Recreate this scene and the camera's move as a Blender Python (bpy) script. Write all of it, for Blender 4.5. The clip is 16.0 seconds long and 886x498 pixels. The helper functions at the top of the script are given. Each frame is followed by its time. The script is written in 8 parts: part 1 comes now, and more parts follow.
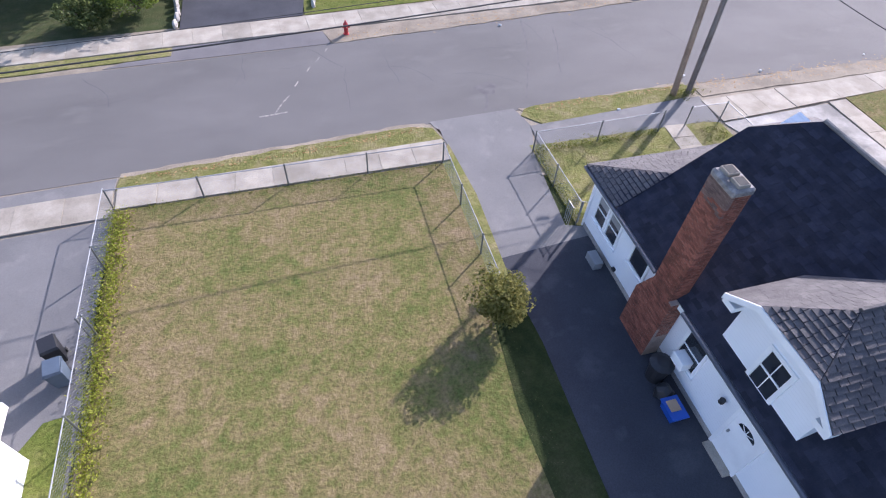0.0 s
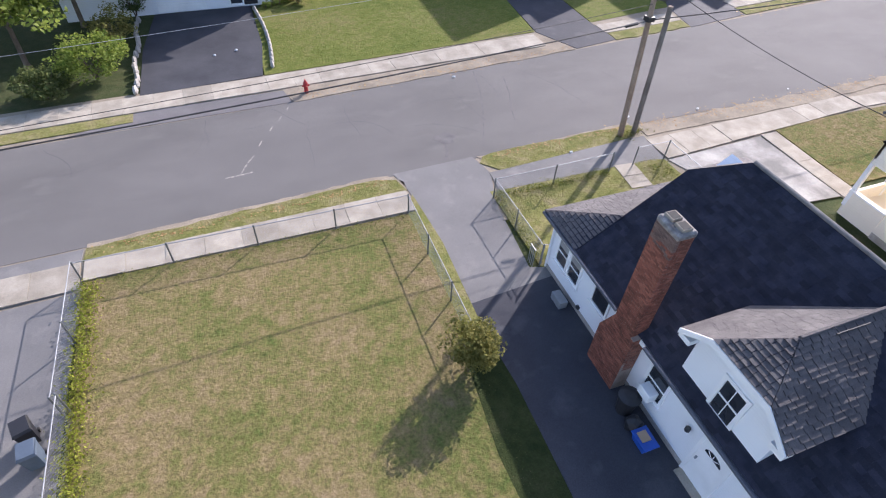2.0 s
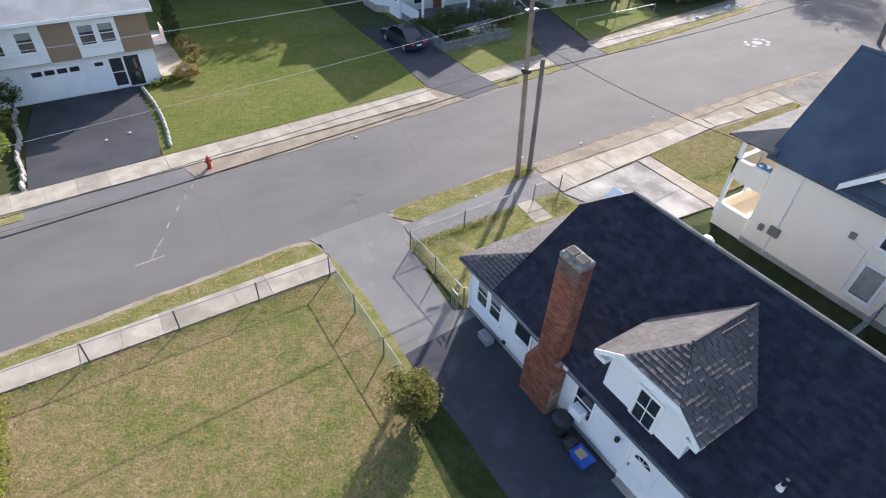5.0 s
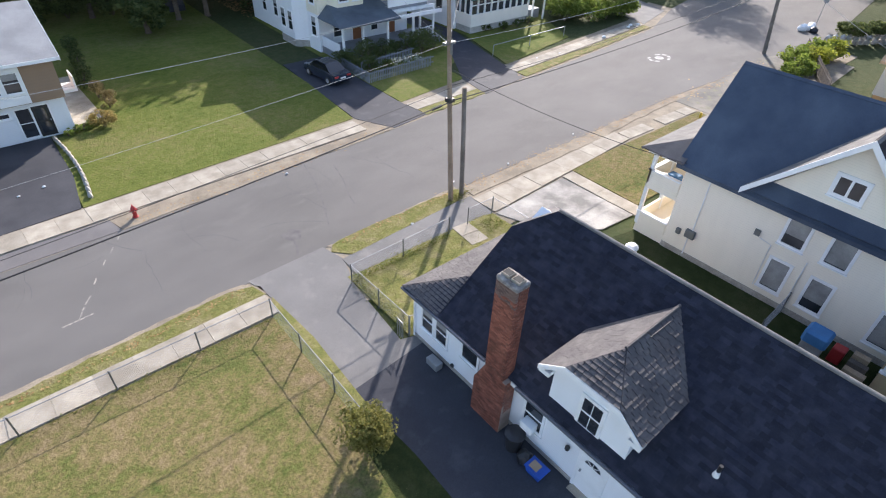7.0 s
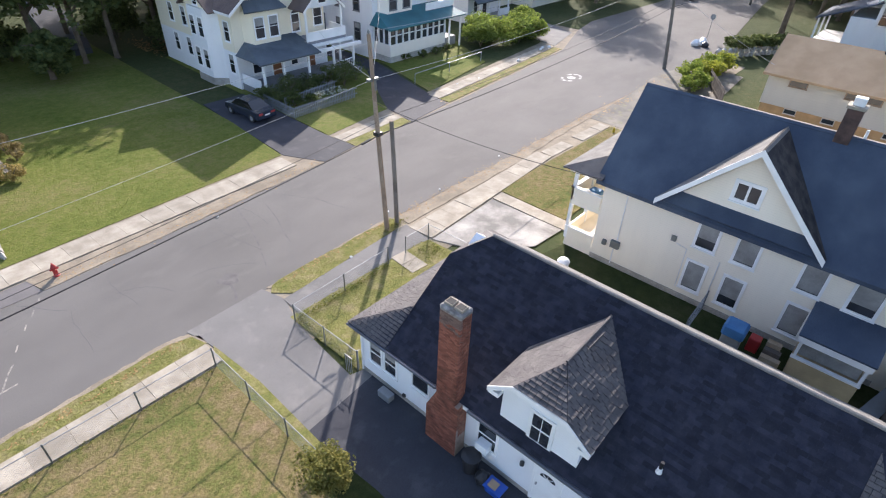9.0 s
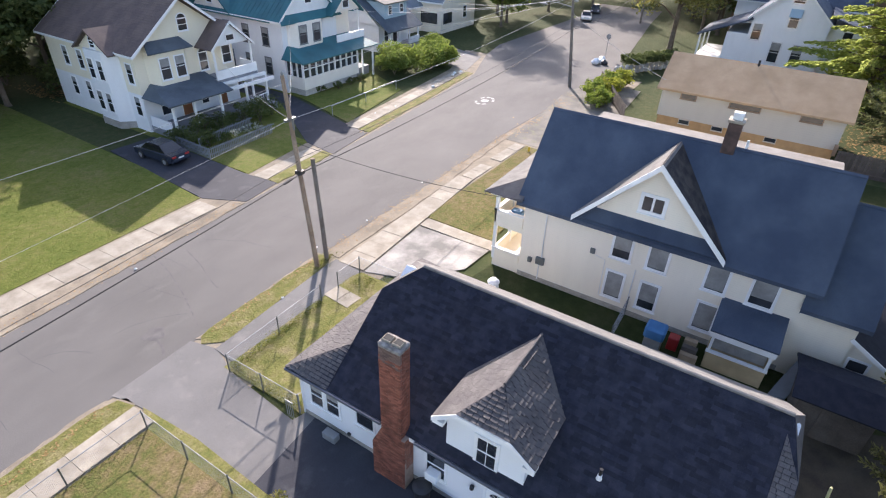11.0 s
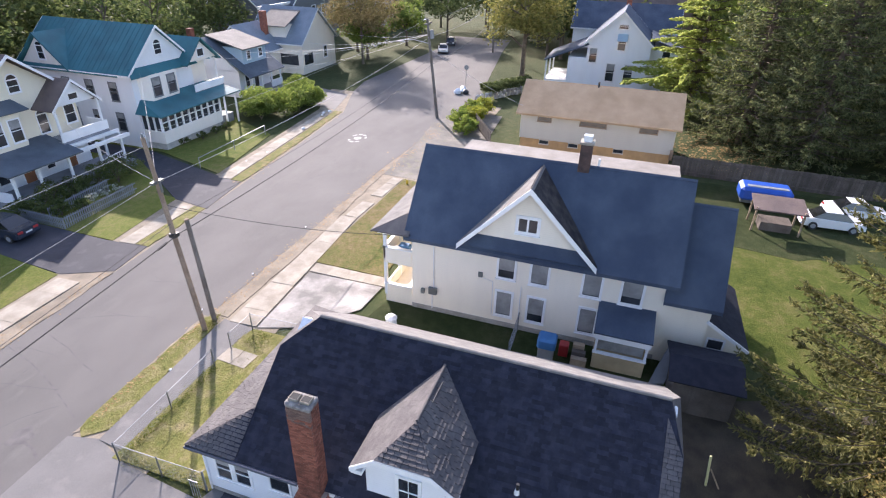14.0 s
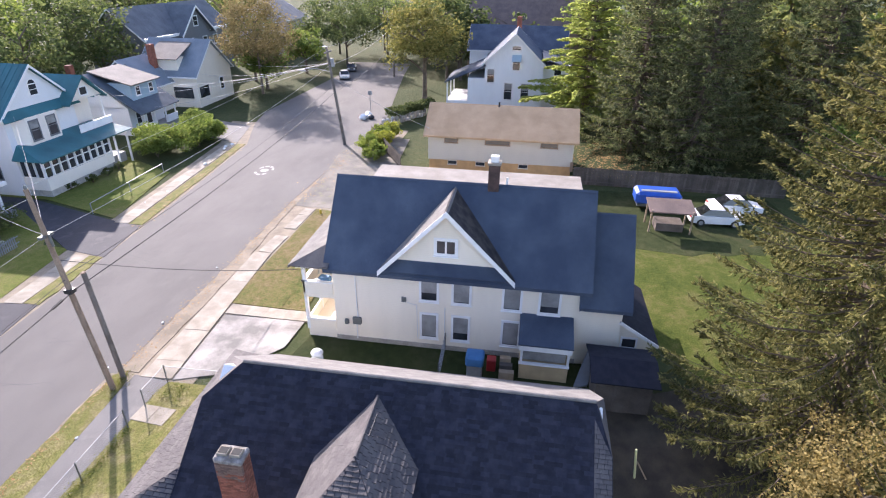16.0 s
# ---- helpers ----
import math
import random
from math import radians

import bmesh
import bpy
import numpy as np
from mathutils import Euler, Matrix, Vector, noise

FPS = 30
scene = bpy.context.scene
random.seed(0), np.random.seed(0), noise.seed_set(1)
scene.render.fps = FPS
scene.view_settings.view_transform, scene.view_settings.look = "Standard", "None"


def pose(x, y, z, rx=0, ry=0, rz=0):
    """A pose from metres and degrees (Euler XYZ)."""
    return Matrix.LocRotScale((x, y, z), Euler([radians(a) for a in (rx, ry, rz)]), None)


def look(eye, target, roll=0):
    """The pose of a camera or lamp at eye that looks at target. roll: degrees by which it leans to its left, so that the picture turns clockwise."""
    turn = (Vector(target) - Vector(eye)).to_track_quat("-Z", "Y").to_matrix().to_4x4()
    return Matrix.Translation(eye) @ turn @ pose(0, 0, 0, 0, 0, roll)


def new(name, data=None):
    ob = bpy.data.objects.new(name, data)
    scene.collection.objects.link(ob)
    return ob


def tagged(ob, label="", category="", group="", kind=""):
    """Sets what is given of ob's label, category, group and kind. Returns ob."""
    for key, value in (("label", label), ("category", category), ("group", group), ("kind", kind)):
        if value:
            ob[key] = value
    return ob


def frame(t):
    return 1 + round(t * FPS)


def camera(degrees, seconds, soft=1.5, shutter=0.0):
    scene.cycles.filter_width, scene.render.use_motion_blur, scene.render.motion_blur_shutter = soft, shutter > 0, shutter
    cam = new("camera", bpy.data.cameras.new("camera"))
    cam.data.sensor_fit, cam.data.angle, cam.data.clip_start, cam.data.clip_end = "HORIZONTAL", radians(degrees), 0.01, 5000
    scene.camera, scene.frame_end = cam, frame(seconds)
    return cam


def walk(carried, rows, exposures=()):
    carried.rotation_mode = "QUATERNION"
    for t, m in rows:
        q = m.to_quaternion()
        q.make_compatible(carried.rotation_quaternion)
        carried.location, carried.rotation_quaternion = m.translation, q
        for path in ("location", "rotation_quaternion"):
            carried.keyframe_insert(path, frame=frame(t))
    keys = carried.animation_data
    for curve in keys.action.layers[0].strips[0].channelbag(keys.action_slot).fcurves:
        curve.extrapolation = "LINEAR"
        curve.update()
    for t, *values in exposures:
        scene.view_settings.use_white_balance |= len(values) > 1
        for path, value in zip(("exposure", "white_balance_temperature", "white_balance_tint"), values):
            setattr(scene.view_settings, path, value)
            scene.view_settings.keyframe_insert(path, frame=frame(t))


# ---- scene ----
cam = camera(77.9, 16.0, 1.15)
SUN_STRENGTH, SKY_STRENGTH = 4.5, 0.18
PATH = [
    (0, (0.468, 0.17, 14.998), (0.874, 1.414, 13.486), 3.7),
    (0.5, (0.38, 0.127, 15.196), (0.818, 1.39, 13.708), 3.8),
    (1, (0.359, 0.117, 15.455), (0.828, 1.393, 13.989), 3.6),
    (1.5, (0.376, 0.097, 15.669), (0.879, 1.386, 14.226), 3.5),
    (2, (0.322, 0.121, 15.884), (0.868, 1.418, 14.463), 3.5),
    (2.5, (0.298, 0.089, 16.151), (0.89, 1.389, 14.752), 3.4),
    (3, (0.138, 0.044, 16.452), (0.785, 1.343, 15.076), 3.6),
    (3.5, (0.083, -0.018, 16.664), (0.777, 1.278, 15.307), 3.5),
    (4, (0.041, -0.085, 16.737), (0.787, 1.203, 15.401), 3.4),
    (6.5, (-0.087, -0.305, 17.192), (0.921, 0.895, 15.949), 2.9),
    (7, (-0.125, -0.353, 17.408), (0.93, 0.822, 16.18), 2.9),
    (7.5, (-0.179, -0.398, 17.674), (0.921, 0.752, 16.463), 2.8),
    (8, (-0.254, -0.4, 17.851), (0.894, 0.721, 16.658), 2.7),
    (8.5, (-0.323, -0.41, 17.959), (0.875, 0.678, 16.784), 2.6),
    (9, (-0.373, -0.429, 18.07), (0.874, 0.62, 16.911), 2.6),
    (11.5, (-0.48, -0.529, 18.835), (0.988, 0.304, 17.762), 2.0),
    (12, (-0.51, -0.526, 18.87), (0.995, 0.259, 17.812), 1.9),
    (12.5, (-0.591, -0.482, 18.963), (0.954, 0.245, 17.921), 1.9),
    (13, (-0.649, -0.506, 19.137), (0.933, 0.163, 18.112), 1.7),
    (13.5, (-0.693, -0.531, 19.278), (0.925, 0.076, 18.27), 1.6),
    (14, (-0.745, -0.549, 19.45), (0.905, -0.007, 18.459), 1.4),
    (14.5, (-0.807, -0.587, 19.652), (0.874, -0.112, 18.677), 1.4),
    (15, (-0.799, -0.555, 19.715), (0.909, -0.146, 18.758), 1.1),
    (15.5, (-0.827, -0.505, 19.791), (0.906, -0.168, 18.85), 1.0),
    (16, (-0.858, -0.462, 19.814), (0.897, -0.2, 18.892), 0.8),
]
walk(cam, [(t, look(eye, target, roll)) for t, eye, target, roll in PATH],
     [(0.0, 0.82, 5750, 24.0), (2.0, 0.8, 6050, 21.0), (4.0, 0.82, 6250, 16.0), (7.0, 0.87, 6300, 15.0), (9.0, 0.94, 6400, 16.0), (12.0, 1.03, 6550, 20.0), (14.0, 1.1, 6350, 22.0), (16.0, 1.18, 6300, 24.0)])

# ---- world, sun ----
SUN_AZ = math.atan2(0.779, 0.627)
SUN_EL = radians(27.4)
world = bpy.data.worlds.new("sky")
scene.world = world
world.use_nodes = True
_nt = world.node_tree
_sky = _nt.nodes.new("ShaderNodeTexSky")
_sky.sky_type = "NISHITA"
_sky.sun_disc = False
_sky.sun_elevation = SUN_EL
_sky.sun_rotation = SUN_AZ
_sky.dust_density = 1.5
_nt.links.new(_sky.outputs[0], _nt.nodes["Background"].inputs[0])
_nt.nodes["Background"].inputs[1].default_value = SKY_STRENGTH
sun_data = bpy.data.lights.new("sun", "SUN")
sun_data.energy = SUN_STRENGTH
sun_data.angle = radians(0.53)
sun_data.color = (1.0, 0.93, 0.84)
sun = new("sun", sun_data)
SUN_DIR = Vector((math.sin(SUN_AZ) * math.cos(SUN_EL), math.cos(SUN_AZ) * math.cos(SUN_EL), math.sin(SUN_EL)))
sun.matrix_world = look(SUN_DIR * 120, (0, 0, 0))

R = random.Random(7)


# ---- materials ----
def nodes_of(name):
    m = bpy.data.materials.new(name)
    m.use_nodes = True
    return m, m.node_tree, m.node_tree.nodes["Principled BSDF"]


def math_node(nt, op, a, b=None):
    n = nt.nodes.new("ShaderNodeMath")
    n.operation = op
    for i, v in enumerate((a, b)):
        if v is None:
            continue
        if isinstance(v, (int, float)):
            n.inputs[i].default_value = v
        else:
            nt.links.new(v, n.inputs[i])
    return n.outputs[0]


def noise_node(nt, vec, scale, detail=4.0, rough=0.55):
    n = nt.nodes.new("ShaderNodeTexNoise")
    n.inputs["Scale"].default_value = scale
    n.inputs["Detail"].default_value = detail
    n.inputs["Roughness"].default_value = rough
    nt.links.new(vec, n.inputs["Vector"])
    return n.outputs[0]


def ramp_node(nt, fac, stops):
    n = nt.nodes.new("ShaderNodeValToRGB")
    cr = n.color_ramp
    while len(cr.elements) < len(stops):
        cr.elements.new(0.5)
    for e, (p, c) in zip(cr.elements, stops):
        e.position = p
        e.color = (*c, 1)
    nt.links.new(fac, n.inputs[0])
    return n.outputs[0]


def mix_node(nt, fac, a, b, mode="MIX"):
    n = nt.nodes.new("ShaderNodeMix")
    n.data_type = "RGBA"
    n.blend_type = mode
    for k, v in ((0, fac), (6, a), (7, b)):
        if isinstance(v, (int, float)):
            n.inputs[k].default_value = v
        elif isinstance(v, tuple):
            n.inputs[k].default_value = (*v, 1)
        else:
            nt.links.new(v, n.inputs[k])
    return n.outputs[2]


def bump_node(nt, bsdf, height, strength, distance=0.02):
    n = nt.nodes.new("ShaderNodeBump")
    n.inputs["Strength"].default_value = strength
    n.inputs["Distance"].default_value = distance
    nt.links.new(height, n.inputs["Height"])
    nt.links.new(n.outputs[0], bsdf.inputs["Normal"])


def coords(nt, which="Object"):
    n = nt.nodes.new("ShaderNodeTexCoord")
    return n.outputs[which]


def surface(name, c1, c2, coarse=0.6, fine=14.0, rough=0.85, bump=0.25, spread=(0.35, 0.65), third=None, grain=0.35,
            island=0.0, objrand=0.0, metal=0.0, spec=0.5, stretch=None):
    """Two tones by a coarse noise, a fine grain, bump, and some variation from piece to piece."""
    m, nt, b = nodes_of(name)
    v = coords(nt)
    w = v
    if stretch:
        mp = nt.nodes.new("ShaderNodeMapping")
        mp.inputs["Scale"].default_value = stretch
        nt.links.new(v, mp.inputs[0])
        w = mp.outputs[0]
    big = noise_node(nt, w, coarse, 5.0)
    col = ramp_node(nt, big, [(spread[0], c1), (spread[1], c2)])
    if third:
        patch_fac = ramp_node(nt, noise_node(nt, w, coarse * 2.7, 3.0), [(0.55, (0, 0, 0)), (0.68, (1, 1, 1))])
        col = mix_node(nt, patch_fac, col, third)
    small = noise_node(nt, v, fine, 3.0, 0.7)
    g = ramp_node(nt, small, [(0.25, (1 - grain,) * 3), (0.75, (1 + grain,) * 3)])
    col = mix_node(nt, 1.0, col, g, "MULTIPLY")
    if island:
        geo = nt.nodes.new("ShaderNodeNewGeometry")
        k = ramp_node(nt, geo.outputs["Random Per Island"], [(0.0, (1 - island,) * 3), (1.0, (1 + island,) * 3)])
        col = mix_node(nt, 1.0, col, k, "MULTIPLY")
    if objrand:
        oi = nt.nodes.new("ShaderNodeObjectInfo")
        k = ramp_node(nt, oi.outputs["Random"], [(0.0, (1 - objrand,) * 3), (1.0, (1 + objrand,) * 3)])
        col = mix_node(nt, 1.0, col, k, "MULTIPLY")
    nt.links.new(col, b.inputs["Base Color"])
    b.inputs["Roughness"].default_value = rough
    b.inputs["Metallic"].default_value = metal
    b.inputs["Specular IOR Level"].default_value = spec
    if bump:
        bump_node(nt, b, small, bump)
    return m


def siding(name, colour, pitch=0.11, rough=0.55, dirt=0.022):
    """Lapped boards: a sawtooth in height drives the relief, a streaky noise the dirt."""
    m, nt, b = nodes_of(name)
    v = coords(nt)
    sep = nt.nodes.new("ShaderNodeSeparateXYZ")
    nt.links.new(v, sep.inputs[0])
    saw = math_node(nt, "FRACT", math_node(nt, "DIVIDE", sep.outputs[2], pitch))
    mp = nt.nodes.new("ShaderNodeMapping")
    mp.inputs["Scale"].default_value = (1.2, 1.2, 0.25)
    nt.links.new(v, mp.inputs[0])
    st = noise_node(nt, mp.outputs[0], 1.3, 5.0)
    dark = tuple(c * (1 - dirt * 2) for c in colour)
    col = ramp_node(nt, st, [(0.3, dark), (0.6, colour)])
    lip = ramp_node(nt, saw, [(0.0, (0.72,) * 3), (0.1, (1, 1, 1))])
    col = mix_node(nt, 0.6, col, mix_node(nt, 1.0, col, lip, "MULTIPLY"))
    nt.links.new(col, b.inputs["Base Color"])
    b.inputs["Roughness"].default_value = rough
    inv = math_node(nt, "SUBTRACT", 1.0, saw)
    bump_node(nt, b, inv, 0.5, 0.02)
    return m


def grass_mat(name, stops, coarse=0.35, fine=17.0, bump=0.8, grain=0.3, mid=1.7, blade=0.0):
    m, nt, b = nodes_of(name)
    v = coords(nt)
    big = noise_node(nt, v, coarse, 6.0, 0.62)
    midn = noise_node(nt, v, mid, 5.0, 0.65)
    fac = math_node(nt, "ADD", math_node(nt, "MULTIPLY", big, 0.55), math_node(nt, "MULTIPLY", midn, 0.45))
    col = ramp_node(nt, fac, stops)
    small = noise_node(nt, v, fine, 4.0, 0.75)
    g = ramp_node(nt, small, [(0.28, (1 - grain,) * 3), (0.72, (1 + grain,) * 3)])
    col = mix_node(nt, 1.0, col, g, "MULTIPLY")
    nt.links.new(col, b.inputs["Base Color"])
    b.inputs["Roughness"].default_value = 0.95
    b.inputs["Specular IOR Level"].default_value = 0.15
    if blade:
        geo = nt.nodes.new("ShaderNodeNewGeometry")
        k = ramp_node(nt, geo.outputs["Random Per Island"], [(0.0, (0.92,) * 3), (1.0, (1.22,) * 3)])
        col = mix_node(nt, 1.0, col, k, "MULTIPLY")
        nt.links.new(col, b.inputs["Base Color"])
        tr = nt.nodes.new("ShaderNodeBsdfTranslucent")
        nt.links.new(col, tr.inputs[0])
        mx = nt.nodes.new("ShaderNodeMixShader")
        mx.inputs[0].default_value = blade
        nt.links.new(b.outputs[0], mx.inputs[1])
        nt.links.new(tr.outputs[0], mx.inputs[2])
        nt.links.new(mx.outputs[0], nt.nodes["Material Output"].inputs[0])
    else:
        bump_node(nt, b, small, bump, 0.06)
    return m


def leaf_mat(name, c1, c2, trans=0.3):
    m, nt, b = nodes_of(name)
    geo = nt.nodes.new("ShaderNodeNewGeometry")
    v = coords(nt)
    n = noise_node(nt, v, 0.7, 3.0)
    fac = math_node(nt, "ADD", math_node(nt, "MULTIPLY", geo.outputs["Random Per Island"], 0.6), math_node(nt, "MULTIPLY", n, 0.4))
    col = ramp_node(nt, fac, [(0.2, c1), (0.8, c2)])
    nt.links.new(col, b.inputs["Base Color"])
    b.inputs["Roughness"].default_value = 0.7
    b.inputs["Specular IOR Level"].default_value = 0.25
    tr = nt.nodes.new("ShaderNodeBsdfTranslucent")
    nt.links.new(col, tr.inputs[0])
    mx = nt.nodes.new("ShaderNodeMixShader")
    mx.inputs[0].default_value = trans
    nt.links.new(b.outputs[0], mx.inputs[1])
    nt.links.new(tr.outputs[0], mx.inputs[2])
    nt.links.new(mx.outputs[0], nt.nodes["Material Output"].inputs[0])
    return m


def plain(name, colour, rough=0.5, metal=0.0, spec=0.5, vary=0.12, scale=6.0, bump=0.08):
    lo = tuple(c * (1 - vary) for c in colour)
    hi = tuple(min(1, c * (1 + vary)) for c in colour)
    return surface(name, lo, hi, coarse=scale * 0.2, fine=scale * 5, rough=rough, bump=bump, grain=vary * 0.6, metal=metal, spec=spec)


M_ROAD = surface("road_asphalt", (0.118, 0.112, 0.105), (0.161, 0.152, 0.142), 0.3, 26, 0.86, 0.3, (0.28, 0.72), (0.146, 0.138, 0.129), 0.24, stretch=(0.5, 1.0, 1.0), spec=0.3)
M_LOT = surface("broken_forecourt", (0.13, 0.122, 0.108), (0.235, 0.212, 0.175), 0.45, 20, 0.92, 0.5, (0.35, 0.65), (0.19, 0.18, 0.12), 0.3)
M_PATCH = surface("patched_asphalt", (0.125, 0.117, 0.115), (0.165, 0.154, 0.15), 0.4, 30, 0.9, 0.3, grain=0.2)
M_STAIN = surface("oil_stain", (0.085, 0.08, 0.08), (0.13, 0.12, 0.117), 2.0, 30, 0.8, 0.2, grain=0.2)
M_DRIVE = surface("driveway_asphalt", (0.146, 0.141, 0.135), (0.195, 0.188, 0.179), 0.35, 26, 0.85, 0.2, (0.3, 0.7), (0.205, 0.196, 0.184), 0.14, spec=0.3)
# Asphalt lowered in tone so that shade is part of its colour.
M_DRIVE_DARK = surface("shade_darkened_asphalt", (0.044, 0.046, 0.056), (0.064, 0.066, 0.076), 0.35, 26, 0.75, 0.3, (0.3, 0.7), (0.074, 0.075, 0.084), 0.2, spec=0.15)
# Brown soil, darkened to include the shade behind the house.
M_SOIL = surface("shade_darkened_soil", (0.035, 0.028, 0.02), (0.075, 0.06, 0.04), 0.9, 20, 0.95, 0.6, grain=0.4)
M_BLACKTOP = surface("sealed_blacktop", (0.05, 0.051, 0.058), (0.074, 0.075, 0.082), 0.4, 30, 0.9, 0.2, grain=0.2, spec=0.15)
M_TAR = plain("tar_stain", (0.07, 0.07, 0.075), 0.8)
M_CONC = surface("concrete", (0.28, 0.245, 0.19), (0.40, 0.355, 0.285), 1.1, 24, 0.9, 0.25, grain=0.18, objrand=0.12)
M_CONC_PALE = surface("pale_concrete", (0.17, 0.16, 0.145), (0.42, 0.395, 0.355), 0.5, 14, 0.85, 0.2, (0.40, 0.64), grain=0.16)
M_KERBSTONE = surface("stone", (0.35, 0.34, 0.32), (0.5, 0.48, 0.45), 2.0, 20, 0.9, 0.4, grain=0.25, objrand=0.2)
LAWN_TONES = [(0.36, (0.08, 0.11, 0.026)), (0.45, (0.14, 0.138, 0.043)), (0.53, (0.198, 0.158, 0.07)), (0.64, (0.258, 0.19, 0.108))]
VERGE_TONES = [(0.34, (0.12, 0.14, 0.036)), (0.48, (0.19, 0.185, 0.06)), (0.64, (0.28, 0.235, 0.12))]
GREEN_TONES = [(0.36, (0.08, 0.115, 0.017)), (0.5, (0.135, 0.152, 0.033)), (0.64, (0.19, 0.172, 0.066))]
M_LAWN = grass_mat("dry_lawn", LAWN_TONES, 0.24, fine=9.0, grain=0.42, mid=2.4)
M_VERGE = grass_mat("verge_grass", VERGE_TONES, 0.8, fine=10.0, grain=0.36)
M_GREEN = grass_mat("green_lawn", GREEN_TONES, 0.15, fine=8.0, grain=0.36)
# Grass tones lowered to hold the shade beside and behind the houses.
M_SHADEGRASS = grass_mat("shade_darkened_grass", [(0.36, (0.022, 0.034, 0.01)), (0.5, (0.038, 0.05, 0.016)), (0.64, (0.066, 0.066, 0.028))], 0.4)
M_FIELD = grass_mat("rough_ground", [(0.3, (0.035, 0.05, 0.018)), (0.5, (0.06, 0.075, 0.028)), (0.7, (0.11, 0.10, 0.05))], 0.08)
M_DIRT = surface("dirt", (0.20, 0.165, 0.12), (0.31, 0.26, 0.19), 0.8, 18, 0.95, 0.5, grain=0.3)
M_PAINT = surface("road_paint", (0.22, 0.215, 0.21), (0.5, 0.49, 0.46), 3.0, 40, 0.8, 0.1, (0.35, 0.6))
M_TAN_PAINT = surface("worn_road_paint", (0.17, 0.16, 0.152), (0.34, 0.31, 0.26), 6.0, 40, 0.85, 0.1, (0.4, 0.6))
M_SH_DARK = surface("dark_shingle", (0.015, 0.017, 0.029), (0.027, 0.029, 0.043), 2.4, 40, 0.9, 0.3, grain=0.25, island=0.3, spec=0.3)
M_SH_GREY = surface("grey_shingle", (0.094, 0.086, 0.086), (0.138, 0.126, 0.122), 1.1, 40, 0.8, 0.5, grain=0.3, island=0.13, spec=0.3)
# Pale copy for sun-facing slopes: the sunlight is put into the colour.
M_SH_PALE = surface("pale_sunlit_shingle", (0.145, 0.138, 0.132), (0.235, 0.225, 0.212), 1.6, 40, 0.88, 0.5, (0.3, 0.7), grain=0.3, island=0.25, spec=0.25)
M_SH_BLUE = surface("slate_blue_shingle", (0.043, 0.062, 0.1), (0.08, 0.106, 0.148), 0.5, 45, 0.8, 0.5, grain=0.3, island=0.2)
# Mottled brown shingles, with the shade of their slope in the colour too.
M_SH_MOTTLED = surface("mottled_shaded_shingle", (0.026, 0.026, 0.03), (0.075, 0.066, 0.06), 1.8, 30, 0.95, 0.5, (0.35, 0.65), grain=0.4, spec=0.2)
M_FLATROOF = surface("pale_flat_roof", (0.23, 0.207, 0.178), (0.32, 0.292, 0.258), 0.6, 30, 0.9, 0.3, grain=0.2)
M_SH_BROWN = surface("brown_shingle", (0.115, 0.085, 0.078), (0.165, 0.12, 0.105), 0.8, 40, 0.9, 0.5, grain=0.3)
M_SH_TEAL = surface("teal_roof", (0.016, 0.108, 0.13), (0.026, 0.155, 0.182), 0.5, 30, 0.65, 0.3, grain=0.2)
M_SH_TAN = surface("tan_shingle", (0.44, 0.29, 0.165), (0.54, 0.365, 0.22), 0.6, 40, 0.9, 0.4, grain=0.2)
M_SH_LIGHT = surface("light_grey_shingle", (0.27, 0.27, 0.265), (0.36, 0.355, 0.35), 0.7, 40, 0.9, 0.4, grain=0.2)
M_SH_SLATE = surface("slate_grey_roof", (0.07, 0.088, 0.108), (0.11, 0.132, 0.155), 0.7, 40, 0.8, 0.4, grain=0.2)
M_SH_BLUEGREY = surface("blue_grey_shingle", (0.17, 0.205, 0.24), (0.225, 0.26, 0.295), 0.6, 40, 0.7, 0.4, grain=0.2)
M_SH_GREYTAN = surface("faded_shingle", (0.15, 0.136, 0.12), (0.205, 0.186, 0.165), 0.6, 40, 0.85, 0.4, grain=0.22)
M_CAPSTONE = surface("weathered_chimney_cap", (0.13, 0.12, 0.115), (0.33, 0.31, 0.29), 4.0, 30, 0.9, 0.4, (0.38, 0.62), grain=0.2)
M_WHITE = siding("white_siding", (0.84, 0.85, 0.86))
M_CREAM = siding("cream_siding", (0.90, 0.825, 0.69), 0.115)
M_YELLOW = siding("yellow_siding", (0.86, 0.79, 0.62), 0.12)
M_OFFWHITE = siding("ivory_siding", (0.90, 0.84, 0.75), 0.12)
M_TANWALL = siding("beige_siding", (0.62, 0.56, 0.47), 0.2)
M_BROWNWALL = siding("brown_siding", (0.30, 0.20, 0.13), 0.2)
M_GREYWALL = siding("grey_siding", (0.17, 0.18, 0.19), 0.15)
M_BLUEWALL = siding("blue_siding", (0.36, 0.48, 0.56), 0.12)
M_LILAC = siding("lilac_siding", (0.42, 0.40, 0.47), 0.15)
M_TRIM = plain("white_trim", (0.87, 0.87, 0.86), 0.45, vary=0.05)
M_FOUND = surface("foundation", (0.30, 0.28, 0.25), (0.42, 0.39, 0.35), 1.2, 12, 0.9, 0.4, grain=0.25)
M_TANPANEL = plain("tan_panel", (0.45, 0.34, 0.20), 0.7)
M_ORANGE = plain("ochre_block", (0.55, 0.33, 0.15), 0.8)
M_BRICK = surface("red_brick", (0.20, 0.066, 0.042), (0.32, 0.118, 0.074), 3.0, 14, 0.9, 0.4, grain=0.2, island=0.35, objrand=0.35)
